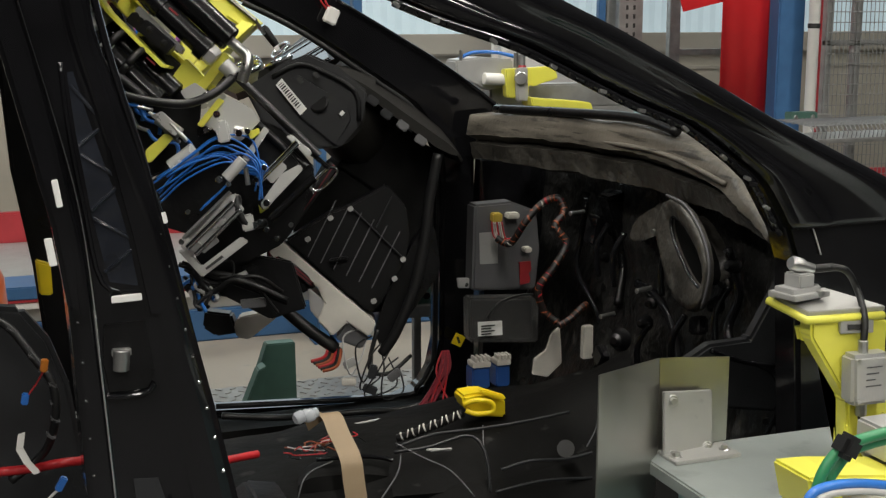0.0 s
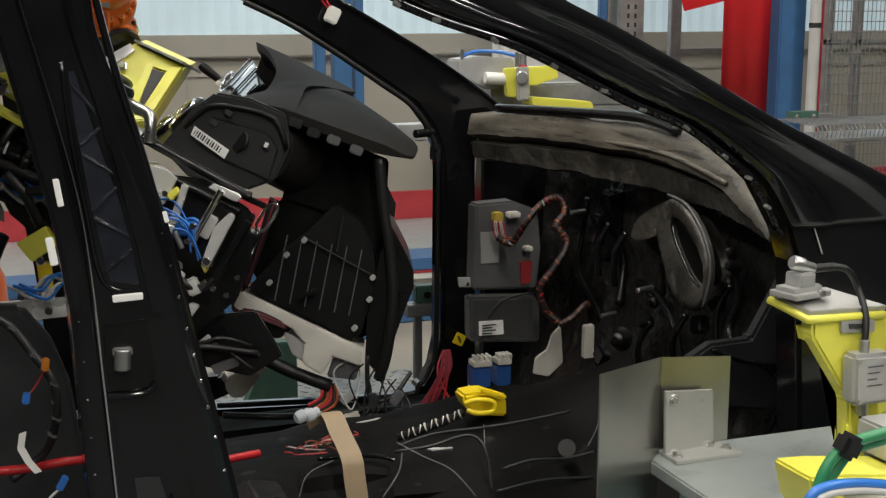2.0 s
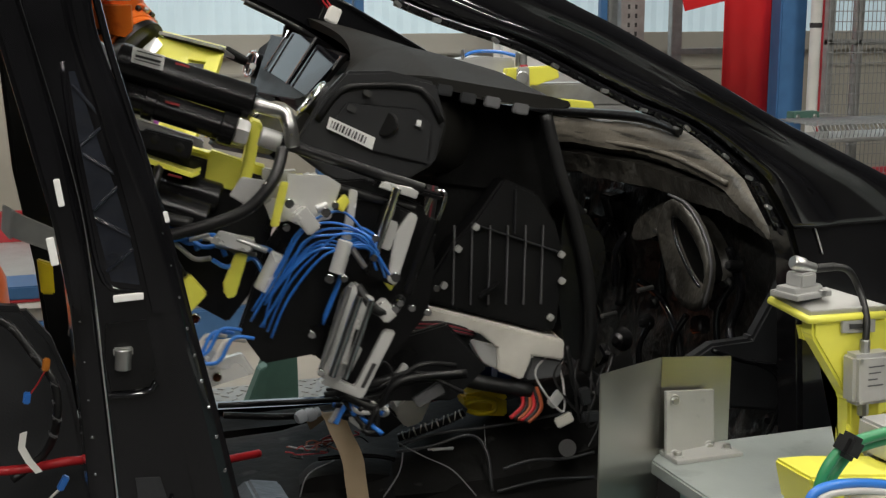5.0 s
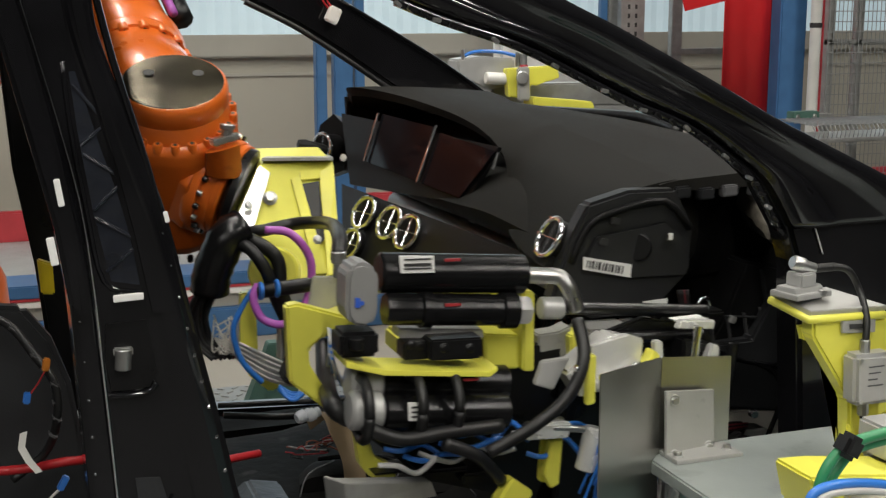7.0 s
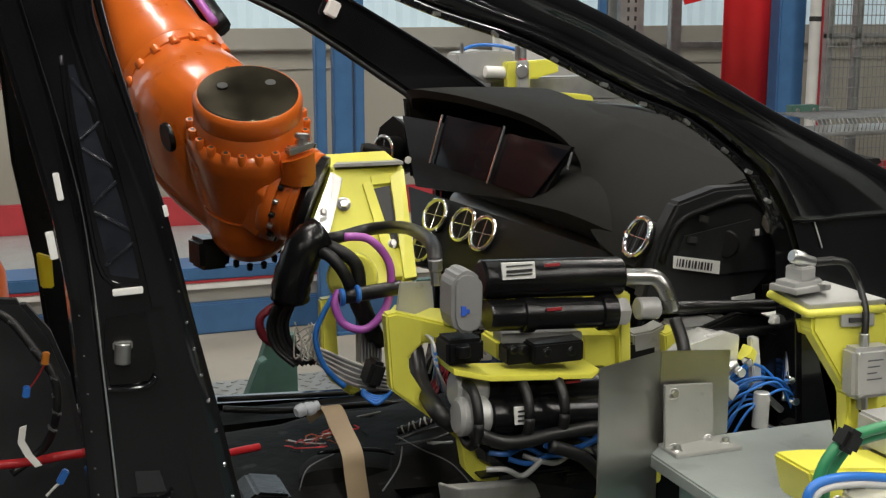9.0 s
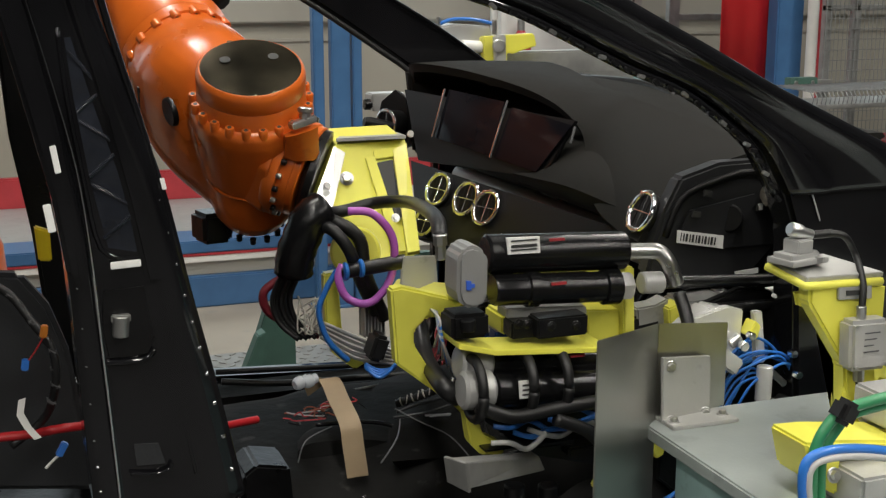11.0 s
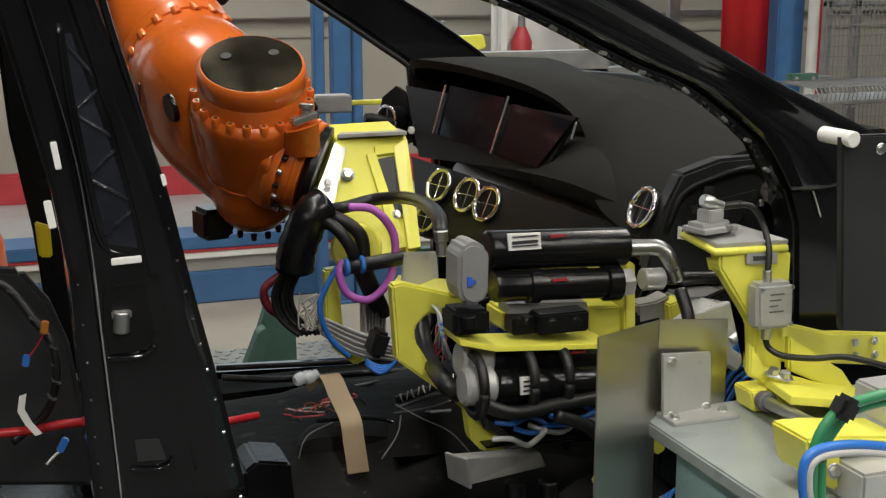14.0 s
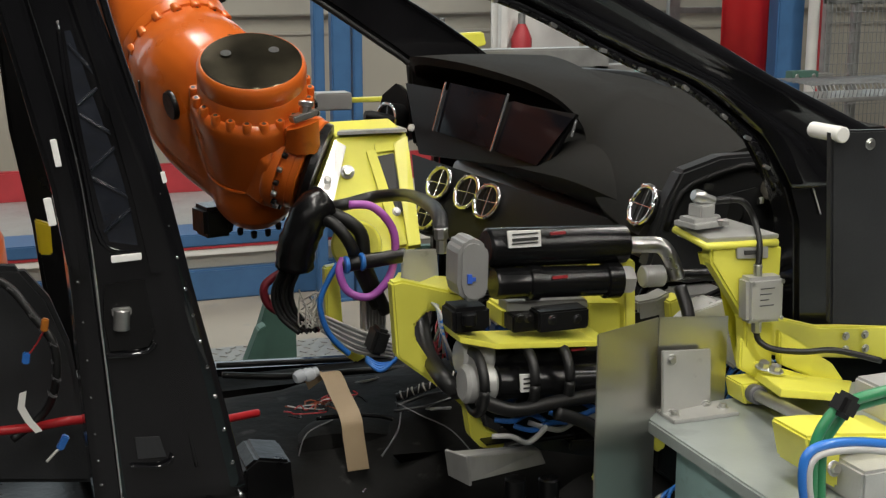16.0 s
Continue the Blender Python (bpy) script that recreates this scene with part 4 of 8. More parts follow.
    part("far_centre_pillar", slab([(-0.015, 1.759), (0.037, 1.539), (0.057, 1.196), (0.097, 0.942), (0.132, 0.554), (0.278, 0.522), (0.238, 0.917), (0.181, 1.191), (0.132, 1.539), (0.091, 1.761)], 3.36, 3.44, 0.01), BLACK_SATIN, car)
    part("rear_lining", slab([(-0.069, 1.093), (0.042, 1.079), (0.087, 1.018), (0.117, 0.930), (0.135, 0.798), (0.147, 0.653), (-0.097, 0.688)], 2.3, 2.34, 0.01), GREY_PLASTIC, car, "dark grey rear lining board")
    part("red_seal", tube([(-0.032, 2.200, 0.816), (0.042, 2.200, 0.815), (0.118, 2.200, 0.819), (0.313, 2.500, 0.698), (0.573, 2.900, 0.543)], 0.0085, 8), RED_WIRE, car, "red protective strip on the sill")
    part("red_strip", tube([(0.424, 2.550, 0.656), (0.470, 2.575, 0.651), (0.517, 2.600, 0.645)], 0.009, 8), RED_WIRE, car, "red protective strip over the tunnel")
    return car


car()


def cabin_items():
    # control unit on the side wall
    e = thing("control_unit", (1.302, 3.100, 0.961), "grey metal control unit with wired plugs in the footwell", "control unit")
    part("case", slab([(1.222, 1.086), (1.330, 1.090), (1.404, 1.061), (1.416, 0.954), (1.404, 0.840), (1.216, 0.851)], 3.1, 3.16, 0.006), DULL_GREY, e)
    part("sticker", slab([(1.234, 1.010), (1.287, 1.010), (1.289, 0.923), (1.237, 0.924)], 3.096, 3.0985, 0), PLATE, e)
    part("warning_mark", slab([(1.351, 0.922), (1.385, 0.923), (1.387, 0.900), (1.379, 0.888), (1.385, 0.875), (1.382, 0.863), (1.355, 0.858)], 3.094, 3.0985, 0), DULL_RED, e, "red mark")
    part("plug", obx((1.276, 3.080, 1.053), (0.026, 0.03, 0.024), (0, 0, 0), 0.003), YELLOW_PLUG, e)
    part("plug", obx((1.322, 3.080, 1.056), (0.034, 0.03, 0.016), (0, 0, 0), 0.003), OFF_WHITE, e)
    part("plug", obx((1.366, 3.080, 0.960), (0.022, 0.03, 0.014), (0, 0, 0), 0.003), OFF_WHITE, e)
    part("lug", slab([(1.180, 0.885), (1.216, 0.882), (1.216, 0.854), (1.184, 0.857)], 3.12, 3.13, 0.002), ALU, e)
    part("lug_hole", cy((1.206, 3.119, 0.865), (1.208, 3.125, 0.864), 0.006), INK_AND_HOLES, e)
    f = thing("fuse_box", (1.261, 3.000, 0.789), "clear-covered grey module with a printed label", "module")
    part("case", slab([(1.175, 0.851), (1.368, 0.839), (1.379, 0.815), (1.379, 0.711), (1.179, 0.729)], 3.02, 3.07, 0.006), CLEAR, f)
    part("inner_board", slab([(1.197, 0.835), (1.374, 0.821), (1.375, 0.713), (1.197, 0.729)], 3.06, 3.068, 0.002), GREY_PLASTIC, f)
    part("sticker", slab([(1.198, 0.786), (1.267, 0.784), (1.269, 0.745), (1.199, 0.747)], 3.012, 3.0145, 0), LABEL, f)
    for k in range(4):
        a = (1.205, 3.008, 0.776)
        part("print_line", bx((a[0] + 0.002, 3.009, a[2] - k * 0.0075), (a[0] + (0.03 if k % 2 else 0.04), 3.0115, a[2] - k * 0.0075 - 0.003), 0), INK_AND_HOLES, f)
    part("antenna_wire", tube([(1.222, 3.000, 0.801), (1.253, 3.000, 0.837), (1.310, 3.000, 0.853), (1.360, 3.020, 0.848)], 0.003, 6), RUBBER, f)
    for x, w in ((855, 36), (900, 28)):
        b = thing("connector", (1.209, 2.950, 0.677), "blue plug with a white slotted cap", "connector", "blue plugs in the footwell")
        o = (x - 855) * 0.00150
        a = (1.159, 2.950, 0.620)
        part("body", bx((a[0] + o, 2.95, a[2]), (a[0] + o + w * 0.0014, 3.0, a[2] + 0.06), 0.004), DULL_BLUE, b)
        part("cap", bx((a[0] + o, 2.945, a[2] + 0.06), (a[0] + o + w * 0.0014, 2.99, a[2] + 0.075), 0.002), OFF_WHITE, b)
        for k in range(4):
            xx = a[0] + o + w * 0.0014 * (0.12 + 0.25 * k)
            part("tooth", bx((xx, 2.945, a[2] + 0.075), (xx + 0.006, 2.98, a[2] + 0.088), 0.001), OFF_WHITE, b)
    # striped harness
    h = thing("wiring_harness", (1.361, 2.900, 0.948), "black wiring harness wrapped in orange and white stripes", "harness")
    path = smooth_line([(1.264, 3.050, 1.003), (1.296, 3.030, 0.989), (1.323, 3.000, 1.046), (1.372, 3.000, 1.096), (1.411, 2.980, 1.112), (1.419, 2.960, 1.077), (1.390, 2.950, 1.042), (1.414, 2.930, 0.999), (1.370, 2.920, 0.936), (1.331, 2.920, 0.886), (1.348, 2.920, 0.824), (1.380, 2.900, 0.796)], 8)
    part("cable_core", tube(path, 0.0095, 10, 1), RUBBER, h)
    for i in range(2, len(path) - 2, 2):
        d = (path[i + 1] - path[i]).normalized()
        tilt = V(random.uniform(-0.5, 0.5), random.uniform(-0.5, 0.5), random.uniform(-0.5, 0.5))
        part("wrap", lathe(path[i], path[i] + (d + tilt).normalized() * random.uniform(0.002, 0.005), [(0, 0.0101), (1, 0.0101)], 10), random.choice((ORANGE_TAPE, ORANGE_TAPE, RED_WIRE, OFF_WHITE if i < 26 else ORANGE_TAPE)), h)
    path = smooth_line([(1.356, 2.850, 0.802), (1.388, 2.850, 0.815), (1.419, 2.850, 0.842), (1.440, 2.860, 0.849)], 8)
    part("cable_core", tube(path, 0.009, 10, 1), RUBBER, h)
    for i in range(1, len(path) - 1, 3):
        part("wrap", lathe(path[i], path[i].lerp(path[i + 1], 0.4), [(0, 0.0095), (1, 0.0095)], 10), ORANGE_TAPE, h)
    for k in range(7):
        part("wire", tube([lerp3((1.255, 3.060, 1.045), (1.284, 3.060, 1.043), k / 6), lerp3((1.261, 3.050, 1.003), (1.297, 3.050, 0.989), k / 6), lerp3((1.313, 3.030, 1.003), (1.321, 3.030, 1.018), k / 6)], 0.0018, 5), (RED_WIRE, GREY_WIRE, OFF_WHITE)[k % 3], h)
    # red wires at the far sill corner
    r = thing("red_wires", (1.166, 3.200, 0.580), "bunch of loose dark red wires at the sill corner", "wires")
    for k in range(12):
        a, b = random.uniform(-16, 16), random.uniform(-24, 24)
        p0, p1, p2 = (1.182, 3.220, 0.655), (1.130, 3.100, 0.620), (1.070, 3.000, 0.581)
        part("wire", tube([V(*p0) + V(a * 0.0006, 0, 0), V(*p1) + V(a * 0.0012, 0, 0.01), V(*p2) + V(b * 0.0022, 0, -0.01)], 0.003, 5), DARK_RED_WIRE if k % 4 else RED_WIRE, r)
    t = thing("warning_tag", (1.250, 3.300, 0.659), "small orange warning tag on the hinge pillar", "tag")
    part("tag", obx((1.259, 3.320, 0.655), (0.034, 0.003, 0.034), (0, 28, 0), 0.001), YELLOW_PLASTIC, t)
    part("mark", obx((1.258, 3.316, 0.656), (0.006, 0.003, 0.02), (0, -20, 0), 0), INK_AND_HOLES, t)
    # yellow connector on the tunnel with ribbed conduit
    y = thing("yellow_connector", (1.012, 2.500, 0.734), "large yellow plug connector on a ribbed black conduit", "connector")
    part("body", slab([(0.958, 0.759), (0.992, 0.762), (1.015, 0.761), (1.063, 0.740), (1.064, 0.697), (0.985, 0.709), (0.961, 0.735)], 2.5, 2.56, 0.006), YELLOW_PLASTIC, y)
    part("locking_arm", slab([(0.990, 0.775), (1.006, 0.773), (1.054, 0.755), (1.054, 0.744), (1.004, 0.760)], 2.48, 2.5, 0.003), YELLOW_PLASTIC, y)
    part("latch_ring", tube([(0.957, 2.490, 0.743), (0.984, 2.480, 0.752), (1.020, 2.480, 0.743), (1.020, 2.480, 0.722), (0.984, 2.480, 0.721), (0.962, 2.490, 0.728)], 0.006, 8), YELLOW_PLASTIC, y)
    part("conduit", tube([(0.958, 2.500, 0.720), (0.925, 2.520, 0.698), (0.882, 2.550, 0.673), (0.832, 2.580, 0.650)], 0.010, 12, 12, ribs=0.22), RUBBER, y)
    for k in range(11):
        a = lerp3((0.952, 2.500, 0.717), (0.837, 2.577, 0.653), k / 10.5)
        part("stripe", lathe(a, a + V(-0.0025, 0.001, -0.0012 + 0.0015 * (k % 2)), [(0, 0.0106), (1, 0.0106)], 10), OFF_WHITE, y)
    # brown tape strip and bulb plug
    b = thing("brown_tape", (0.657, 2.400, 0.699), "strip of brown paper tape hanging over the tunnel cover", "tape")
    part("strip", ribbon([(0.628, 2.520, 0.742), (0.649, 2.480, 0.758), (0.654, 2.420, 0.732), (0.660, 2.360, 0.700), (0.661, 2.340, 0.659), (0.664, 2.320, 0.599)], (0.044, -0.004, 0.002), 0.002, 8), BROWN_TAPE, b)
    part("folded_end", quad((0.599, 2.500, 0.745), (0.636, 2.500, 0.759), (0.646, 2.500, 0.743), (0.608, 2.500, 0.719), 0.002), BROWN_TAPE, b)
    l = thing("clear_plug", (0.593, 2.500, 0.746), "clear plastic double plug on the tunnel", "plug")
    for k in range(2):
        a, c = Vector((0.572, 2.470, 0.758)) + V(0.02 * k, 0, 0.002 * k), Vector((0.572, 2.470, 0.758)) + V(0.02 * k + 0.03, 0.01, 0.008)
        part("barrel", lathe(a, c, [(0, 0.010), (0.2, 0.014), (0.6, 0.014), (0.7, 0.011), (1, 0.011)], 14), CLEAR_PLUG, l)
    # loose copper and dark wires on the tunnel
    w = thing("loose_wires", (0.622, 2.500, 0.676), "tangle of thin red and bare wires on the floor", "wires")
    for k in range(16):
        a = Vector((0.547, 2.550, 0.655)) + V(random.uniform(0, 0.12), random.uniform(-0.04, 0.04), 0.004)
        pts = [a + V(i * random.uniform(0.012, 0.03), random.uniform(-0.015, 0.015), random.uniform(-0.004, 0.018)) for i in range(5)]
        part("wire", tube(pts, 0.0016, 5), (RED_WIRE, GREY_WIRE, RUBBER, ORANGE_TAPE)[k % 4], w)
    q = thing("cable_duct", (0.838, 3.000, 0.572), "black cable loom lying along the far sill", "harness")
    part("loom", tube([(0.536, 3.150, 0.559), (0.663, 3.150, 0.540), (0.773, 3.100, 0.548), (0.897, 3.100, 0.545), (1.008, 3.050, 0.557), (1.120, 3.050, 0.580)], 0.009, 10), RUBBER, q)
    part("loom", tube([(0.753, 2.800, 0.608), (0.868, 2.900, 0.584), (0.974, 2.950, 0.572), (1.070, 3.000, 0.569)], 0.014, 10), RUBBER, q)
    for k in range(8):
        a = lerp3((0.781, 2.800, 0.616), (1.005, 2.950, 0.576), k / 8)
        part("loose_wire", tube([a, a + V(0.04, -0.03, 0.015), a + V(0.09, 0.0, 0.006), a + V(0.13, -0.02, -0.004)], 0.003, 6), RUBBER if k % 3 else GREY_WIRE, q)
    tr = thing("tunnel_trim", (1.004, 2.350, 0.673), "dark moulded trim strips along the tunnel front", "trim")
    for pts in ([(0.767, 2.400, 0.686), (0.836, 2.380, 0.696), (0.921, 2.370, 0.714), (0.944, 2.330, 0.688), (0.945, 2.300, 0.611)], [(0.780, 2.420, 0.690), (0.863, 2.420, 0.708), (0.963, 2.410, 0.712), (1.065, 2.400, 0.720), (1.168, 2.390, 0.733)], [(0.974, 2.310, 0.653), (1.039, 2.310, 0.664), (1.118, 2.310, 0.658), (1.185, 2.310, 0.664)], [(0.958, 2.300, 0.609), (1.061, 2.300, 0.620), (1.181, 2.300, 0.611)]):
        part("moulded_seam", tube(pts, 0.0035, 8), GREY_PLASTIC, tr)
    pl = thing("floor_panel", (0.551, 2.700, 0.542), "grey metal plate on the cabin floor", "plate")
    part("plate", quad((0.475, 2.600, 0.595), (0.594, 2.600, 0.586), (0.570, 2.500, 0.542), (0.460, 2.500, 0.552), 0.004), GREY_PLASTIC, pl)
    part("bright_edge", cy((0.474, 2.580, 0.586), (0.516, 2.580, 0.583), 0.003, 8), STEEL, pl)
    z = thing("trim_clip", (0.850, 2.350, 0.700), "pale trim clip on the moulded tunnel front", "clip")
    part("clip", bx((0.824, 2.330, 0.705), (0.872, 2.340, 0.703), 0.001), PLATE, z)
    # white plug hanging on the far pillar
    p = thing("white_plug", (0.888, 3.300, 1.586), "white plug hanging on two red wires", "plug")
    part("body", obx((0.896, 3.330, 1.584), (0.036, 0.022, 0.044), (0, 25, 0), 0.004), WHITE_PLASTIC, p)
    part("wire", tube([(0.874, 3.340, 1.645), (0.868, 3.330, 1.624), (0.883, 3.330, 1.603)], 0.003, 6), RED_WIRE, p)
    part("wire", tube([(0.887, 3.340, 1.645), (0.881, 3.330, 1.621), (0.893, 3.330, 1.605)], 0.003, 6), RED_WIRE, p)
    # sticker spot and hanging wire on the wing
    s = thing("white_dot", (1.261, 1.720, 1.296), "small white square sticker on black paint", "sticker")
    part("sticker", obx((1.266, 1.727, 1.295), (0.012, 0.003, 0.013), (0, 0, 0), 0.001), LABEL, s)
    part("wire", tube([(1.266, 1.726, 1.285), (1.284, 1.726, 1.246), (1.304, 1.726, 1.197)], 0.0014, 6), GREY_WIRE, s)
    # rear wiring behind the centre pillar
    g = thing("rear_harness", (0.050, 2.100, 1.023), "black taped cable loom with orange and blue plugs", "harness")
    part("loom", tube([(-0.014, 2.200, 1.091), (0.020, 2.200, 1.068), (0.053, 2.180, 1.021), (0.082, 2.160, 0.974), (0.083, 2.160, 0.913), (0.062, 2.200, 0.841), (0.004, 2.200, 0.797)], 0.0075, 10), RUBBER, g)
    for q in ((0.020, 2.200, 1.068), (0.053, 2.180, 1.021), (0.068, 2.170, 0.997), (0.082, 2.160, 0.974), (0.084, 2.160, 0.940), (0.083, 2.160, 0.913), (0.075, 2.175, 0.880)):
        part("tape_band", obx(q, (0.018, 0.018, 0.008), (0, 35, 0), 0.003), DULL_GREY, g)
    part("plug", obx((0.070, 2.150, 1.012), (0.012, 0.012, 0.022), (0, 10, 0), 0.002), YELLOW_ORANGE, g)
    part("plug", obx((0.036, 2.150, 0.957), (0.012, 0.012, 0.02), (0, 10, 0), 0.002), BLUE_HOSE, g)
    part("plug", obx((0.084, 2.100, 0.818), (0.012, 0.012, 0.026), (0, 30, 0), 0.002), BLUE_HOSE, g)
    part("wire", tube([(0.069, 2.150, 1.003), (0.054, 2.150, 0.979), (0.040, 2.150, 0.961)], 0.0016, 5), RED_WIRE, g)
    part("wire", tube([(0.083, 2.100, 0.811), (0.069, 2.100, 0.800), (0.056, 2.100, 0.787)], 0.0025, 5), WHITE_PLASTIC, g)
    for a, b in (((0.021, 2.140, 0.899), (0.016, 2.140, 0.871)), ((0.016, 2.140, 0.872), (0.028, 2.138, 0.845)), ((0.028, 2.138, 0.846), (0.042, 2.134, 0.827))):
        part("paper_tag", quad(a, V(*a) + V(0.012, 0, 0.003), V(*b) + V(0.012, 0, 0.003), b, 0.0012), WHITE_PLASTIC, g, "white paper tag")
    k = thing("yellow_tag", (0.109, 3.000, 0.990), "yellow plastic cover on the far door frame", "cover")
    part("cover", slab([(0.092, 1.031), (0.126, 1.018), (0.127, 0.945), (0.097, 0.948)], 3.0, 3.03, 0.004), YELLOW_PLASTIC, k)


cabin_items()


# ---- jig beside the car ----
def jig():
    t = thing("jig_table", (1.25, 1.4, 0), "pale teal steel jig table with worn top", "table")
    a = (0.905, 1.550, 0.936)
    zt = a[2]
    part("table_top", bx((a[0], 0.75, zt - 0.022), (1.9, 1.62, zt), 0.003), TABLE_TOP, t, "worn steel top plate")
    part("cabinet", bx((a[0] + 0.05, 0.8, 0.06), (1.86, 1.58, zt - 0.022), 0.006), TEAL, t, "pale teal cabinet")
    part("plinth", bx((a[0] + 0.08, 0.85, 0.0), (1.8, 1.5, 0.06), 0.004), BLACK_SATIN, t)
    s = thing("splash_guard", (a[0], 1.5, zt), "bent stainless sheet guard bolted to the jig table", "guard")
    p0, p1, p2 = (0.734, 1.420, 1.131), (0.928, 1.600, 1.088), (1.064, 1.620, 1.072)
    part("side_sheet", quad((p0[0], p0[1], 0.35), (p1[0], p1[1], 0.35), p1, p0, 0.002), SHEET, s)
    part("back_sheet", quad((p1[0], p1[1], zt), (p2[0], p2[1], zt), p2, (p1[0] + 0.001, p1[1], p1[2]), 0.002), SHEET, s)
    q0, q1, q2, q3 = (0.927, 1.585, 1.040), (1.019, 1.600, 1.029), (1.024, 1.600, 0.916), (0.931, 1.585, 0.929)
    part("angle_plate", quad(q3, q2, q1, q0, 0.006), PLATE, s, "grey angle plate")
    part("angle_foot", bx((q3[0], 1.545, zt), (q2[0] + 0.02, 1.6, zt + 0.006), 0.001), PLATE, s)
    bolts(s, [(0.943, 1.580, 1.025), (1.012, 1.590, 0.941), (0.946, 1.580, 0.938)], (-0.2, -1, 0.1), 0.006, 0.008)
    bolts(s, [(q3[0] + 0.012, 1.565, zt + 0.006), (q2[0] + 0.006, 1.57, zt + 0.006)], (0, 0, 1), 0.006, 0.007)
    # fixed rail block with hoses
    f = thing("rail_block", (1.5, 1.2, zt), "yellow rail support block with grey stand", "rail block")
    a = (0.967, 1.330, 1.005)
    part("block", slab([(0.945, 1.021), (0.990, 1.019), (1.099, 1.005), (1.100, 0.986), (1.001, 0.995), (1.002, 0.980), (1.076, 0.954), (1.082, 0.933), (1.004, 0.940), (0.959, 0.966)], 1.25, 1.33, 0.004), YELLOW, f)
    part("stand", bx((a[0] + 0.03, 1.2, zt), (a[0] + 0.3, 1.32, a[2] - 0.02), 0.004), ALU, f)
    bolts(f, [(0.960, 1.245, 0.989), (0.987, 1.245, 0.975)], (0, -1, 0.3), 0.007, 0.008)
    part("motor", bx((1.092, 1.250, 1.055), (a[0] + 0.4, 1.35, a[2] + 0.005), 0.004), ALU, f)
    h = thing("air_hoses", (0.909, 1.150, 1.062), "blue, grey and green hoses tied together at the jig", "hoses")
    part("blue_hose", tube([(0.875, 1.150, 0.983), (0.869, 1.150, 1.012), (0.871, 1.150, 1.043), (0.894, 1.150, 1.054), (0.942, 1.150, 1.052), (1.008, 1.150, 1.038)], 0.006, 10), BLUE_HOSE, h)
    part("grey_hose", tube([(0.879, 1.146, 0.985), (0.874, 1.146, 1.014), (0.876, 1.146, 1.036), (0.894, 1.146, 1.046), (0.942, 1.146, 1.044), (1.004, 1.146, 1.031)], 0.0045, 10), GREY_WIRE, h)
    part("green_hose", tube([(0.898, 1.170, 0.978), (0.897, 1.170, 1.042), (0.915, 1.170, 1.079), (0.946, 1.170, 1.096), (1.019, 1.170, 1.105)], 0.007, 10), GREEN_HOSE, h)
    part("green_hose", tube([(0.918, 1.180, 0.971), (0.916, 1.180, 1.032), (0.932, 1.180, 1.064), (0.959, 1.180, 1.084), (1.028, 1.180, 1.092)], 0.007, 10), GREEN_HOSE, h)
    part("tie", obx((0.932, 1.165, 1.094), (0.026, 0.03, 0.03), (0, 30, 0), 0.006), RUBBER, h, "black tape tie")


jig()

SLIDE0 = Vector((1.085, 1.660, 1.172))


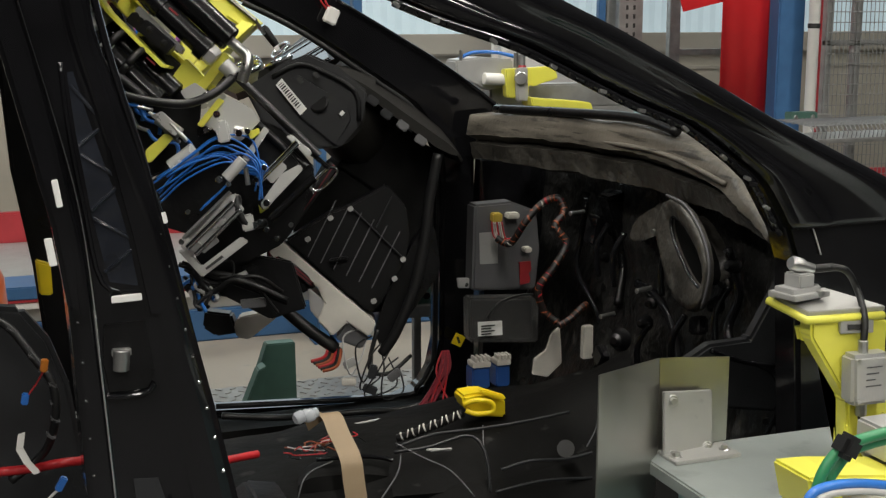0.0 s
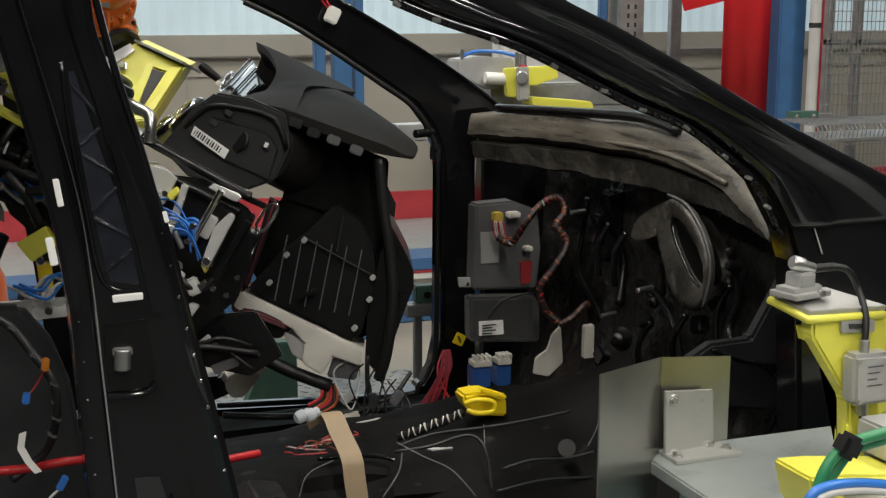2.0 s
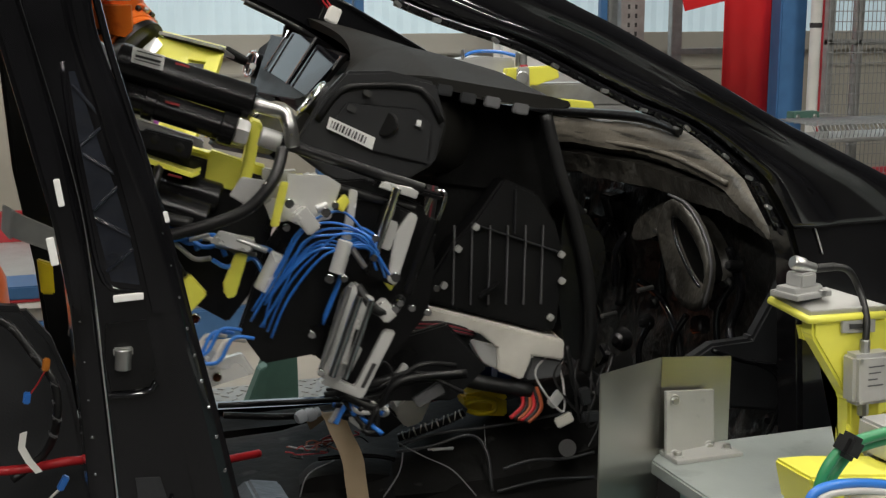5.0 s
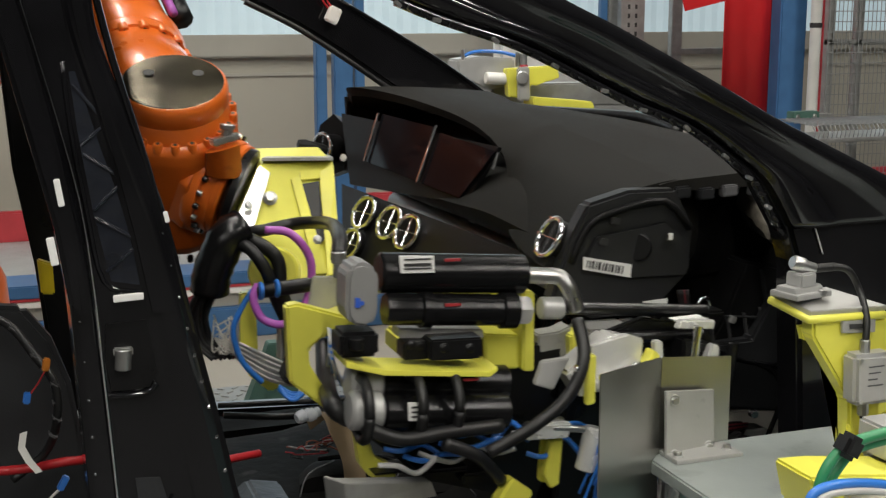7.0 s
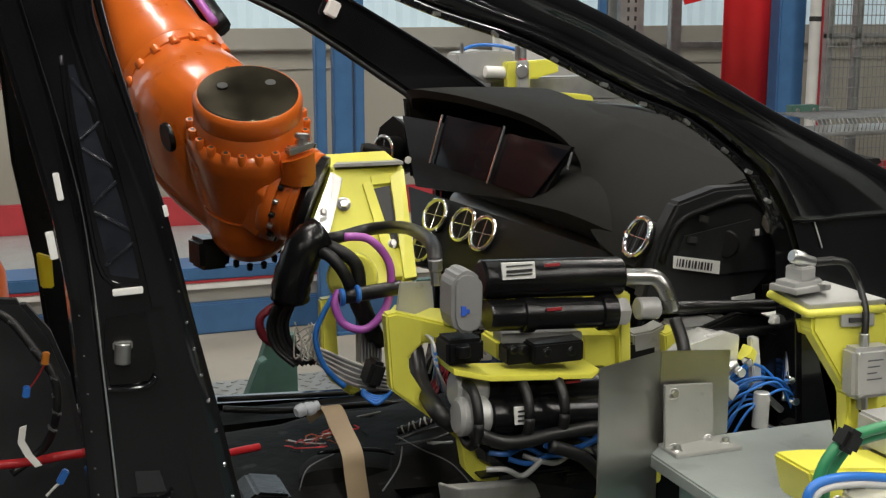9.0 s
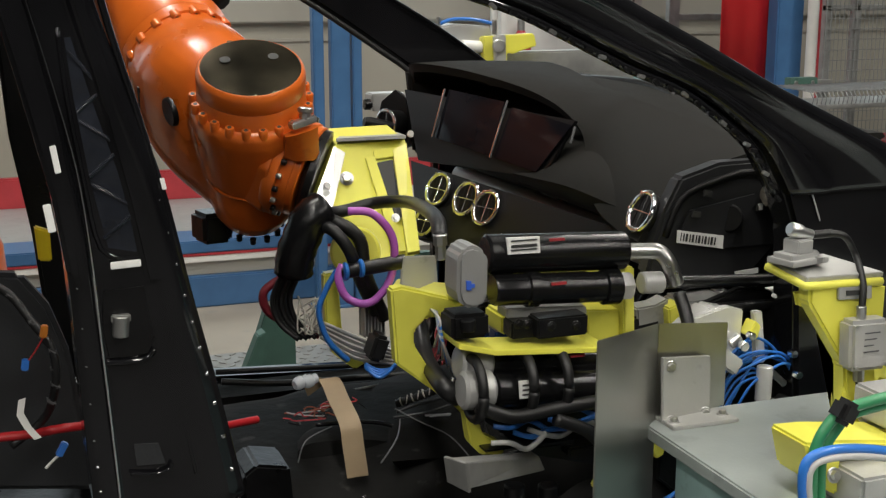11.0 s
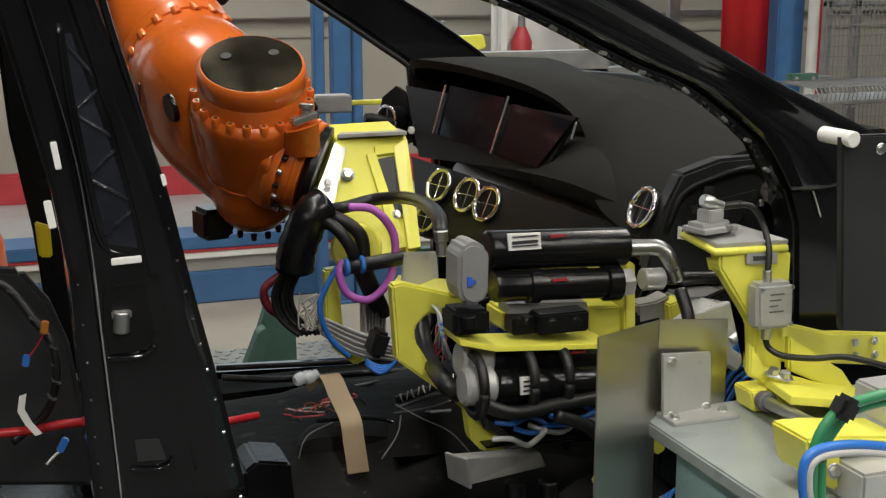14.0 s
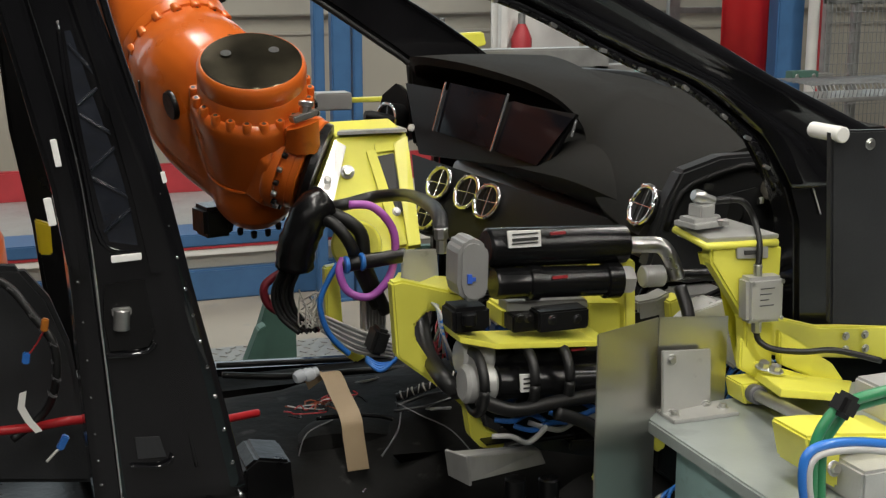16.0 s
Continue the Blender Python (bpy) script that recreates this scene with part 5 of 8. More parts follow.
def slide_clamp():
    """Yellow slide clamp that drives towards the car, shown where it ends up."""
    y = 1.62
    s = thing("slide_clamp", SLIDE0, "yellow steel slide clamp with sensor box and proximity sensor", "clamp")
    part("upright", slab([(1.031, 1.186), (1.160, 1.176), (1.160, 1.102), (1.153, 1.056), (1.155, 0.977), (1.105, 0.976), (1.098, 1.062), (1.032, 1.158)], 1.60, 1.63, 0.004), YELLOW, s)
    part("side_web", slab([(1.036, 1.164), (1.060, 1.164), (1.107, 1.075), (1.107, 0.981), (1.119, 0.969), (1.119, 1.055), (1.066, 1.146), (1.040, 1.150)], 1.63, 1.64, 0.003), YELLOW, s)
    part("head_plate", quad((1.006, 1.670, 1.203), (1.024, 1.600, 1.189), (1.152, 1.600, 1.187), (1.100, 1.670, 1.203), 0.008), PLATE, s, "grey head plate")
    part("head_edge", tube([(1.004, 1.665, 1.200), (1.021, 1.598, 1.185), (1.148, 1.598, 1.182)], 0.006, 8, 1), YELLOW, s)
    part("sensor_mount", merge(obx((1.037, 1.640, 1.213), (0.070, 0.05, 0.008), (0, 0, 12), 0.001), obx((1.034, 1.640, 1.220), (0.055, 0.035, 0.008), (0, 0, 12), 0.001), obx((1.036, 1.640, 1.233), (0.03, 0.03, 0.02), (0, 0, 12), 0.002)), ALU, s)
    part("sensor", lathe((1.020, 1.640, 1.258), (1.056, 1.640, 1.246), [(0, 0.008), (0.1, 0.0105), (0.5, 0.0105), (0.55, 0.008), (1, 0.008)], 16), STEEL, s, "steel proximity sensor")
    part("sensor_plug", cy((1.056, 1.640, 1.246), (1.085, 1.630, 1.249), 0.006), RUBBER, s)
    part("sensor_cable", tube([(1.080, 1.630, 1.249), (1.098, 1.620, 1.245), (1.118, 1.620, 1.218), (1.112, 1.592, 1.184), (1.105, 1.582, 1.150)], 0.005, 8), RUBBER, s)
    for p in ((1.012, 1.650, 1.215), (1.062, 1.640, 1.216), (1.058, 1.620, 1.212)):
        part("screw", cy(p, V(*p) + V(0, 0, 0.008), 0.006, 10), STEEL, s)
    part("name_plate", slab([(1.073, 1.181), (1.130, 1.179), (1.131, 1.159), (1.075, 1.162)], 1.594, 1.599, 0.001), PLATE, s)
    part("print_line", slab([(1.085, 1.175), (1.116, 1.173), (1.116, 1.167), (1.086, 1.168)], 1.5915, 1.593, 0), INK_AND_HOLES, s)
    box = part("sensor_box", slab([(1.079, 1.136), (1.146, 1.135), (1.148, 1.062), (1.083, 1.063)], 1.568, 1.60, 0.006), ALU, s, "grey sensor junction box")
    for q in ((1.087, 1.566, 1.129), (1.140, 1.566, 1.128), (1.141, 1.566, 1.070), (1.090, 1.566, 1.070)):
        part("screw", cy(q, V(*q) + V(0, -0.002, 0), 0.0035, 10), STEEL, box)
    for k in range(4):
        part("print_line", bx((1.102, 1.5665, 1.119 - 0.009 * k), (1.127 - 0.005 * (k % 3), 1.5675, 1.1175 - 0.009 * k), 0), DULL_GREY, box)
    part("gland", cy((1.105, 1.582, 1.134), (1.104, 1.582, 1.154), 0.007, 8), STEEL, s)
    part("gland", cy((1.107, 1.582, 1.064), (1.108, 1.582, 1.045), 0.008, 8), STEEL, s)
    part("outlet_cable", tube([(1.108, 1.582, 1.046), (1.112, 1.578, 1.031), (1.126, 1.560, 1.022), (1.166, 1.540, 1.019), (1.213, 1.520, 1.022), (1.282, 1.500, 1.004)], 0.005, 8), RUBBER, s)
    part("foot", slab([(1.070, 1.047), (1.099, 1.003), (1.248, 0.949), (1.250, 0.932), (1.097, 0.978), (1.071, 0.993)], 1.565, 1.580, 0.003), YELLOW, s)
    part("base_plate", quad((1.112, 1.600, 0.969), (1.057, 1.440, 0.991), (1.158, 1.420, 0.978), (1.293, 1.580, 0.932), 0.012), YELLOW, s)
    part("rear_web", slab([(1.187, 1.043), (1.287, 1.014), (1.414, 1.003), (1.485, 0.994), (1.490, 0.933), (1.191, 0.975)], 1.66, 1.68, 0.003), YELLOW, s)
    part("rib", slab([(1.150, 1.044), (1.256, 0.977), (1.280, 0.946), (1.258, 0.939), (1.154, 0.988)], 1.58, 1.595, 0.003), YELLOW, s)
    bolts(s, [(1.336, 1.655, 0.995), (1.375, 1.655, 0.994), (1.337, 1.655, 0.971), (1.378, 1.655, 0.969)], (0, -1, 0), 0.005, 0.005)
    bolts(s, [(1.103, 1.550, 0.998), (1.117, 1.540, 0.994)], (0, -0.2, 1), 0.009, 0.010)
    part("bearing", bx((1.095, 1.620, 0.909), (1.114, 1.600, 0.956), 0.004), YELLOW, s)
    part("rod_block", slab([(1.065, 0.974), (1.129, 0.973), (1.136, 0.949), (1.131, 0.938), (1.073, 0.940)], 1.55, 1.60, 0.003), YELLOW, s)
    part("guide_rod", cy((1.084, 1.545, 0.960), (1.021, 1.270, 1.004), 0.0095), STEEL, s, "polished steel guide rod")
    part("rod_collar", cy((1.084, 1.545, 0.960), (1.079, 1.523, 0.964), 0.015), DULL_GREY, s)
    # dark end panel with white roller, on the same slide
    part("end_panel", slab([(1.162, 1.367), (1.314, 1.364), (1.342, 1.052), (1.184, 1.072)], 1.50, 1.515, 0.003), GREY_PLASTIC, s, "dark grey end panel")
    part("roller", cy((1.173, 1.560, 1.362), (1.175, 1.490, 1.362), 0.012), WHITE_PLASTIC, s, "white roller")
    bolts(s, [(1.231, 1.499, 1.345)], (0, -1, 0), 0.006, 0.004)
    return s


def far_clamp():
    s = thing("far_slide_clamp", (1.736, 3.950, 1.348), "yellow and grey slide clamp on the far side of the car", "clamp")
    part("cylinder_block", slab([(1.486, 1.435), (1.570, 1.445), (1.693, 1.436), (1.699, 1.348), (1.595, 1.332), (1.490, 1.381)], 3.95, 4.05, 0.006), ALU, s)
    part("roller", cy((1.579, 3.930, 1.374), (1.657, 3.930, 1.369), 0.020), WHITE_PLASTIC, s, "white roller")
    part("bracket", slab([(1.644, 1.405), (1.828, 1.413), (1.839, 1.371), (1.772, 1.354), (1.756, 1.346), (1.731, 1.351), (1.731, 1.301), (1.653, 1.311)], 3.9, 3.94, 0.004), YELLOW, s)
    part("pivot", cy((1.684, 3.860, 1.376), (1.723, 3.950, 1.371), 0.022), STEEL, s)
    part("link", slab([(1.672, 1.409), (1.713, 1.412), (1.718, 1.299), (1.677, 1.300)], 3.87, 3.89, 0.004), ALU, s)
    part("head_plate", slab([(1.713, 1.313), (1.935, 1.292), (1.944, 1.265), (1.718, 1.283)], 3.84, 3.93, 0.004), YELLOW, s)
    part("bolt", cy((1.509, 3.960, 1.434), (1.509, 3.960, 1.468), 0.006), STEEL, s)
    part("bolt", cy((1.691, 3.920, 1.411), (1.691, 3.920, 1.459), 0.008), STEEL, s)
    part("hose", tube([(1.511, 3.980, 1.441), (1.562, 3.980, 1.459), (1.644, 3.980, 1.458), (1.717, 3.980, 1.442)], 0.006, 8), BLUE_HOSE, s)
    part("sensor_arm", bx((1.343, 3.900, 1.196), (1.487, 3.930, 1.211), 0.003), YELLOW, s)
    part("sensor_block", bx((1.252, 3.880, 1.176), (1.369, 3.960, 1.231), 0.004), ALU, s)
    part("sensor_tip", cy((1.232, 3.900, 1.196), (1.284, 3.900, 1.195), 0.018), BLACK_SATIN, s)
    st = (2.246, 4.000, 1.234)
    rail_z = st[2]
    part("slide_beam", bx((1.632, 4.000, 1.347), (st[0] + 0.1, 4.08, st[2] + 0.03), 0.006), GALV, s)
    f = thing("slide_stand", (st[0], 4.04, 0), "pale teal steel stand under a slide beam", "stand")
    part("guide_rail", bx((st[0] - 0.42, 4.0, rail_z - 0.004), (st[0] - 0.055, 4.08, rail_z + 0.0305), 0.003), GALV, f)
    part("stand", bx((st[0] - 0.06, 3.99, 0.0), (st[0] + 0.08, 4.1, st[2] + 0.028), 0.006), TEAL, f)
    return s


def limit_switch():
    w = thing("limit_switch", (1.295, 3.74, 0.0), "small dark green limit switch on a steel bracket and post", "switch")
    part("body", bx((1.263, 3.72, 0.671), (1.327, 3.76, 0.728), 0.004), DARK_GREEN, w)
    part("dial", cy((1.300, 3.712, 0.699), (1.300, 3.722, 0.699), 0.012, 16), BLACK_PLASTIC, w)
    part("bracket", bx((1.231, 3.71, 0.630), (1.319, 3.77, 0.670), 0.003), GALV, w)
    part("feeler", cy((1.213, 3.73, 0.716), (1.265, 3.73, 0.720), 0.004, 8), STEEL, w)
    part("post", bx((1.263, 3.73, 0.0), (1.287, 3.76, 0.632), 0.003), GALV, w)
    part("cable", tube([(1.309, 3.71, 0.630), (1.329, 3.69, 0.570), (1.289, 3.70, 0.480)], 0.004, 8), RUBBER, w)


limit_switch()
SLIDE = slide_clamp()
FAR = far_clamp()


# ---- cockpit module ----
PIVOT = Vector((1.254, 1.950, 1.173))


def cockpit():
    d = thing("dashboard", PIVOT, "dark grey soft-skinned dashboard with round chrome vents in a gripper", "dashboard")

    def section(y, a, b, c, e, f):
        return [(p[0], y, p[1]) for p in (a, b, c, e, f)]
    part("main_body", loft([section(1.975, (1.085, 1.13), (1.165, 1.222), (1.32, 1.258), (1.385, 1.21), (1.37, 1.09)),
                            section(2.10, (1.08, 1.132), (1.168, 1.232), (1.33, 1.282), (1.48, 1.24), (1.46, 1.06)),
                            section(2.32, (1.075, 1.136), (1.172, 1.242), (1.325, 1.318), (1.50, 1.26), (1.48, 1.04)),
                            section(2.55, (1.07, 1.14), (1.182, 1.205), (1.31, 1.338), (1.50, 1.28), (1.48, 1.04)),
                            section(2.80, (1.06, 1.138), (1.16, 1.19), (1.30, 1.345), (1.50, 1.28), (1.48, 1.04)),
                            section(3.05, (1.055, 1.136), (1.13, 1.185), (1.27, 1.34), (1.48, 1.28), (1.46, 1.06)),
                            section(3.22, (1.06, 1.14), (1.11, 1.19), (1.24, 1.32), (1.45, 1.26), (1.43, 1.1))], 8, 2), LEATHER, d, "dark grey grained dashboard skin")

    def skin(y, r, f, bulge):
        """Section of the upper skin: from its front edge r to its rear edge f, bulging upwards."""
        r, f = V(*r), V(*f)
        top = [r.lerp(f, k) + V(0, bulge * math.sin(math.pi * k ** 0.8)) for k in (0.0, 0.04, 0.14, 0.28, 0.45, 0.65, 0.85, 1.0)]
        low = [f + V(0.0, -0.03), r.lerp(f, 0.5) + V(0, bulge - 0.05), r + V(0.014, -0.022)]
        return [(p.x, y, p.y) for p in top + low]
    part("instrument_hood", loft([skin(1.975, (1.086, 1.130), (1.345, 1.286), 0.046), skin(2.06, (1.090, 1.136), (1.335, 1.300), 0.046), skin(2.16, (1.104, 1.148), (1.325, 1.314), 0.044), skin(2.25, (1.128, 1.168), (1.318, 1.326), 0.040),
                                  skin(2.32, (1.155, 1.194), (1.312, 1.334), 0.034), skin(2.38, (1.182, 1.228), (1.310, 1.340), 0.026), skin(2.44, (1.200, 1.268), (1.312, 1.346), 0.018), skin(2.52, (1.203, 1.302), (1.320, 1.350), 0.010),
                                  skin(2.62, (1.192, 1.330), (1.330, 1.355), 0.008), skin(2.75, (1.165, 1.352), (1.360, 1.362), 0.007), skin(2.95, (1.105, 1.374), (1.400, 1.372), 0.006), skin(3.10, (1.040, 1.380), (1.400, 1.376), 0.005),
                                  skin(3.19, (1.060, 1.354), (1.380, 1.352), 0.004), skin(3.24, (1.090, 1.300), (1.360, 1.312), 0.003)], 6, 0), LEATHER, d, "soft dashboard skin with overhanging instrument hood")
    part("hood_cheek", slab([(1.06, 1.355), (1.38, 1.35), (1.42, 1.15), (1.08, 1.13)], 3.205, 3.235, 0.008), LEATHER, d)
    part("instrument_panel", quad((1.029, 3.140, 1.310), (1.190, 2.454, 1.295), (1.136, 2.499, 1.165), (1.012, 2.985, 1.145), 0.01), BLACK_PLASTIC, d)
    for c in (((1.076, 2.932, 1.326), (1.128, 2.700, 1.315), (1.088, 2.697, 1.191), (1.037, 2.931, 1.208)), ((1.133, 2.670, 1.305), (1.180, 2.449, 1.286), (1.127, 2.518, 1.176), (1.092, 2.678, 1.189))):
        part("display", quad(*c, 0.004), SCREEN, d, "dark glossy display")
    for a, b in (((1.127, 2.680, 1.320), (1.083, 2.678, 1.189)), ((1.067, 2.936, 1.327), (1.030, 2.927, 1.209)), ((1.177, 2.426, 1.286), (1.165, 2.423, 1.250))):
        part("display_trim", cy(a, b, 0.003, 8), VENT_CHROME, d, "chrome strip")

    def vent(c, r, axis, name="air_vent"):
        ax = Vector(axis).normalized()
        c = Vector(c) + ax * 0.012
        u = ax.cross(V(0, 0, 1)).normalized()
        w = u.cross(ax)
        ring = [c + (u * math.cos(k * math.tau / 20) + w * math.sin(k * math.tau / 20)) * r for k in range(21)]
        v = part(name, tube(ring, r * 0.15, 10, 1), CHROME, d, "round chrome air vent")
        part("inner_ring", tube([c - ax * 0.018 + (p - c) * 0.86 for p in ring], r * 0.10, 8, 1), VENT_CHROME, v)
        part("barrel", lathe(c - ax * 0.05, c, [(0, r * 1.02), (0.9, r * 1.02), (1, r * 0.98)], 24), BLACK_PLASTIC, v)
        part("vent_bowl", lathe(c - ax * 0.03, c - ax * 0.004, [(0, r * 0.6), (0.5, r * 0.85), (1, r * 0.95)], 20), BLACK_PLASTIC, v)
        for s in (-0.38, 0, 0.38):
            h = math.sqrt(1 - s * s) * r * 0.95
            part("vane", cy(c + u * s * r - w * h, c + u * s * r + w * h, r * 0.04, 8), VENT_CHROME if s == 0 else BLACK_PLASTIC, v)
        part("cross_bar", cy(c - u * r, c + u * r, r * 0.04, 8), VENT_CHROME, v)
        for k in range(6):
            a = k * math.tau / 6
            part("stud", cy(c + (u * math.cos(a) + w * math.sin(a)) * r * 1.05, c + (u * math.cos(a) + w * math.sin(a)) * r * 1.05 + ax * 0.006, r * 0.09, 8), VENT_CHROME, v)
    for c in ((0.987, 2.740, 1.107), (1.011, 2.620, 1.103), (1.023, 2.530, 1.097)):
        vent(c, 0.038, (-0.86, -0.26, 0.42))
    vent((0.949, 2.720, 1.038), 0.035, (-0.86, -0.26, 0.42))
    vent((1.006, 3.200, 1.214), 0.036, (-0.9, -0.4, 0.1))
    vent((1.117, 2.000, 1.175), 0.037, (-0.90, 0.0, 0.42))
    # console face with vents, piano black
    part("centre_panel", quad((0.981, 2.950, 1.151), (1.120, 2.030, 1.129), (1.061, 2.180, 1.039), (0.931, 2.750, 0.993), 0.02), BLACK_PLASTIC, d, "black centre panel")
    part("side_pod", loft([[(0.997, 3.300, 1.250), (1.049, 3.220, 1.317), (1.060, 3.150, 1.166), (1.012, 3.250, 1.125)], [(1.035, 3.360, 1.237), (1.098, 3.320, 1.301), (1.127, 3.300, 1.144), (1.057, 3.340, 1.111)]], 3), BLACK_PLASTIC, d)
    part("column_stalk", lathe((0.906, 3.100, 1.234), (0.982, 3.100, 1.217), [(0, 0.012), (0.2, 0.016), (0.8, 0.014), (1, 0.012)], 14), BLACK_PLASTIC, d)
    part("stalk_end", obx((0.998, 3.000, 1.210), (0.016, 0.01, 0.018), (0, 15, 0), 0.003), WHITE_PLASTIC, d, "white plug end")
    # bare end face with barcode label
    part("end_panel", slab([(PIVOT.x + p, PIVOT.z + q) for p, q in ((-0.165, -0.10), (-0.135, 0.01), (-0.10, 0.075), (-0.02, 0.098), (0.075, 0.10), (0.115, 0.03), (0.115, -0.055), (0.04, -0.13), (-0.08, -0.135))], 1.945, 1.985, 0.006), END_GREY, d, "dark bare end panel")
    part("end_rim", tube([(1.124, 1.943, 1.142), (1.153, 1.943, 1.208), (1.207, 1.943, 1.234), (1.305, 1.943, 1.251), (1.361, 1.943, 1.200)], 0.007, 8, 3), BLACK_PLASTIC, d)
    part("end_inset", slab([(1.151, 1.152), (1.168, 1.192), (1.307, 1.215), (1.347, 1.191), (1.357, 1.111), (1.240, 1.109)], 1.939, 1.947, 0.004), END_GREY, d)
    # A flat black disc gives the shade of the hole.
    part("round_hole", cy((1.252, 1.937, 1.169), (1.257, 1.945, 1.168), 0.026, 28), BLACK_PLASTIC, d)
    for c in ((1.182, 1.936, 1.181), (1.318, 1.936, 1.184), (1.204, 1.936, 1.218)):
        part("slot", obx(c, (0.018, 0.006, 0.012), (0, 10, 0), 0.001), INK_AND_HOLES, d)
    part("white_clip", obx((1.316, 1.934, 1.187), (0.010, 0.004, 0.013), (0, 0, 0), 0.001), LABEL, d)
    lab = part("barcode_label", slab([(1.144, 1.155), (1.241, 1.138), (1.240, 1.114), (1.144, 1.132)], 1.9345, 1.937, 0), LABEL, d, "white barcode label")
    a, b = Vector((1.151, 1.933, 1.149)), Vector((1.225, 1.933, 1.135))
    for k in range(17):
        p = a.lerp(b, (k + 0.3 * (k % 3)) / 17)
        part("bar", obx(p + V(0, 0, -0.0065), (0.0014 + 0.0009 * (k % 3), 0.001, 0.014), (0, 7, 0), 0), INK_AND_HOLES, lab)
    # air conditioning unit below and ahead of the end face
    def at(x, y, z):
        return tuple(PIVOT + V(x, y, z))
    def outline(pts):
        return [(PIVOT.x + p, PIVOT.z + q) for p, q in pts]
    hv = part("heater_unit", slab(outline([(0.160, -0.335), (0.200, -0.206), (0.230, -0.154), (0.268, -0.050), (0.345, -0.062), (0.400, -0.112), (0.440, -0.178), (0.462, -0.320), (0.455, -0.338)]), 1.992, 2.5, 0.006), BLACK_PLASTIC, d, "black ribbed heater housing")
    for k in range(6):
        x = 0.215 + 0.036 * k
        part("rib", obx(at(x, 0.039, -0.248 + 0.009 * k), (0.0026, 0.012, 0.165), (0, -14, 0), 0.0005), DULL_GREY, hv)
    part("rib", obx(at(0.325, 0.038, -0.162), (0.20, 0.012, 0.003), (0, 4, 0), 0.0005), GREY_PLASTIC, hv)
    part("rib", obx(at(0.31, 0.038, -0.11), (0.003, 0.012, 0.09), (0, -14, 0), 0.0005), GREY_PLASTIC, hv)
    part("lever", obx(at(0.30, 0.034, -0.28), (0.010, 0.02, 0.05), (0, 40, 0), 0.003), BLACK_PLASTIC, hv)
    for p in ((0.238, -0.160), (0.214, -0.212), (0.205, -0.292), (0.428, -0.172), (0.444, -0.225), (0.441, -0.305)):
        part("clip", obx(at(p[0], 0.032, p[1]), (0.012, 0.016, 0.014), (0, 20, 0), 0.002), ALU, hv, "bright spring clip")
    part("blower_casing", loft([[at(0.12, 0.12, -0.14), at(0.20, 0.12, 0.02), at(0.38, 0.12, 0.02), at(0.52, 0.12, -0.28), at(0.45, 0.12, -0.36), at(0.14, 0.12, -0.34)],
                                [at(0.10, 0.9, -0.12), at(0.18, 0.9, 0.02), at(0.40, 0.9, 0.0), at(0.48, 0.9, -0.22), at(0.42, 0.9, -0.3), at(0.14, 0.9, -0.28)]], 4, 1), BLACK_FOAM, d)
    part("side_casing", loft([[at(0.40, 0.06, -0.03), at(0.47, 0.06, -0.08), at(0.530, 0.06, -0.135), at(0.535, 0.06, -0.22), at(0.555, 0.06, -0.40), at(0.48, 0.06, -0.36)], [at(0.38, 0.5, -0.03), at(0.45, 0.5, -0.08), at(0.51, 0.5, -0.13), at(0.52, 0.5, -0.2), at(0.53, 0.5, -0.38), at(0.46, 0.5, -0.34)]], 4, 1), BLACK_SATIN, d)
    part("white_servo", slab(outline([(0.150, -0.341), (0.483, -0.345), (0.492, -0.386), (0.424, -0.392), (0.418, -0.446), (0.362, -0.440), (0.346, -0.392), (0.305, -0.372), (0.207, -0.372), (0.200, -0.395), (0.150, -0.385)]), 1.975, 2.12, 0.004), OFF_WHITE, d, "off-white servo housing")
    part("servo_step", slab(outline([(0.285, -0.388), (0.350, -0.388), (0.362, -0.438), (0.330, -0.432)]), 1.985, 2.10, 0.003), ALU, d, "grey lower step of the servo")
    part("servo_lip", slab(outline([(0.424, -0.394), (0.494, -0.388), (0.500, -0.425), (0.430, -0.448)]), 1.99, 2.10, 0.004), DULL_GREY, d)
    part("dark_motor", slab(outline([(0.207, -0.373), (0.302, -0.373), (0.285, -0.412), (0.222, -0.418)]), 1.985, 2.09, 0.004), BLACK_PLASTIC, d)
    for k in range(5):
        part("wire", tube([at(0.155 - 0.004 * k, 0.04, -0.33), at(0.165 - 0.003 * k, 0.03, -0.375 - 0.004 * k), at(0.22, 0.02, -0.365 - 0.004 * k), at(0.29, 0.03, -0.368 - 0.003 * k)], 0.0028, 6), DARK_RED_WIRE if k % 2 else RUBBER, d)
    for k in range(6):
        part("wire", tube([at(0.12 + 0.004 * k, 0.04, -0.10), at(0.135 + 0.003 * k, 0.03, -0.2), at(0.15 + 0.002 * k, 0.035, -0.33)], 0.003, 6), DARK_RED_WIRE if k == 3 else RUBBER, d)
    part("u_bolt", tube([at(0.119, -0.02, -0.170), at(0.125, -0.02, -0.120), at(0.135, -0.02, -0.104), at(0.148, -0.02, -0.106), at(0.152, -0.02, -0.122), at(0.147, -0.02, -0.165), at(0.136, -0.02, -0.180), at(0.124, -0.02, -0.178), at(0.119, -0.02, -0.165)], 0.004, 8), CHROME, d, "bright steel loop")
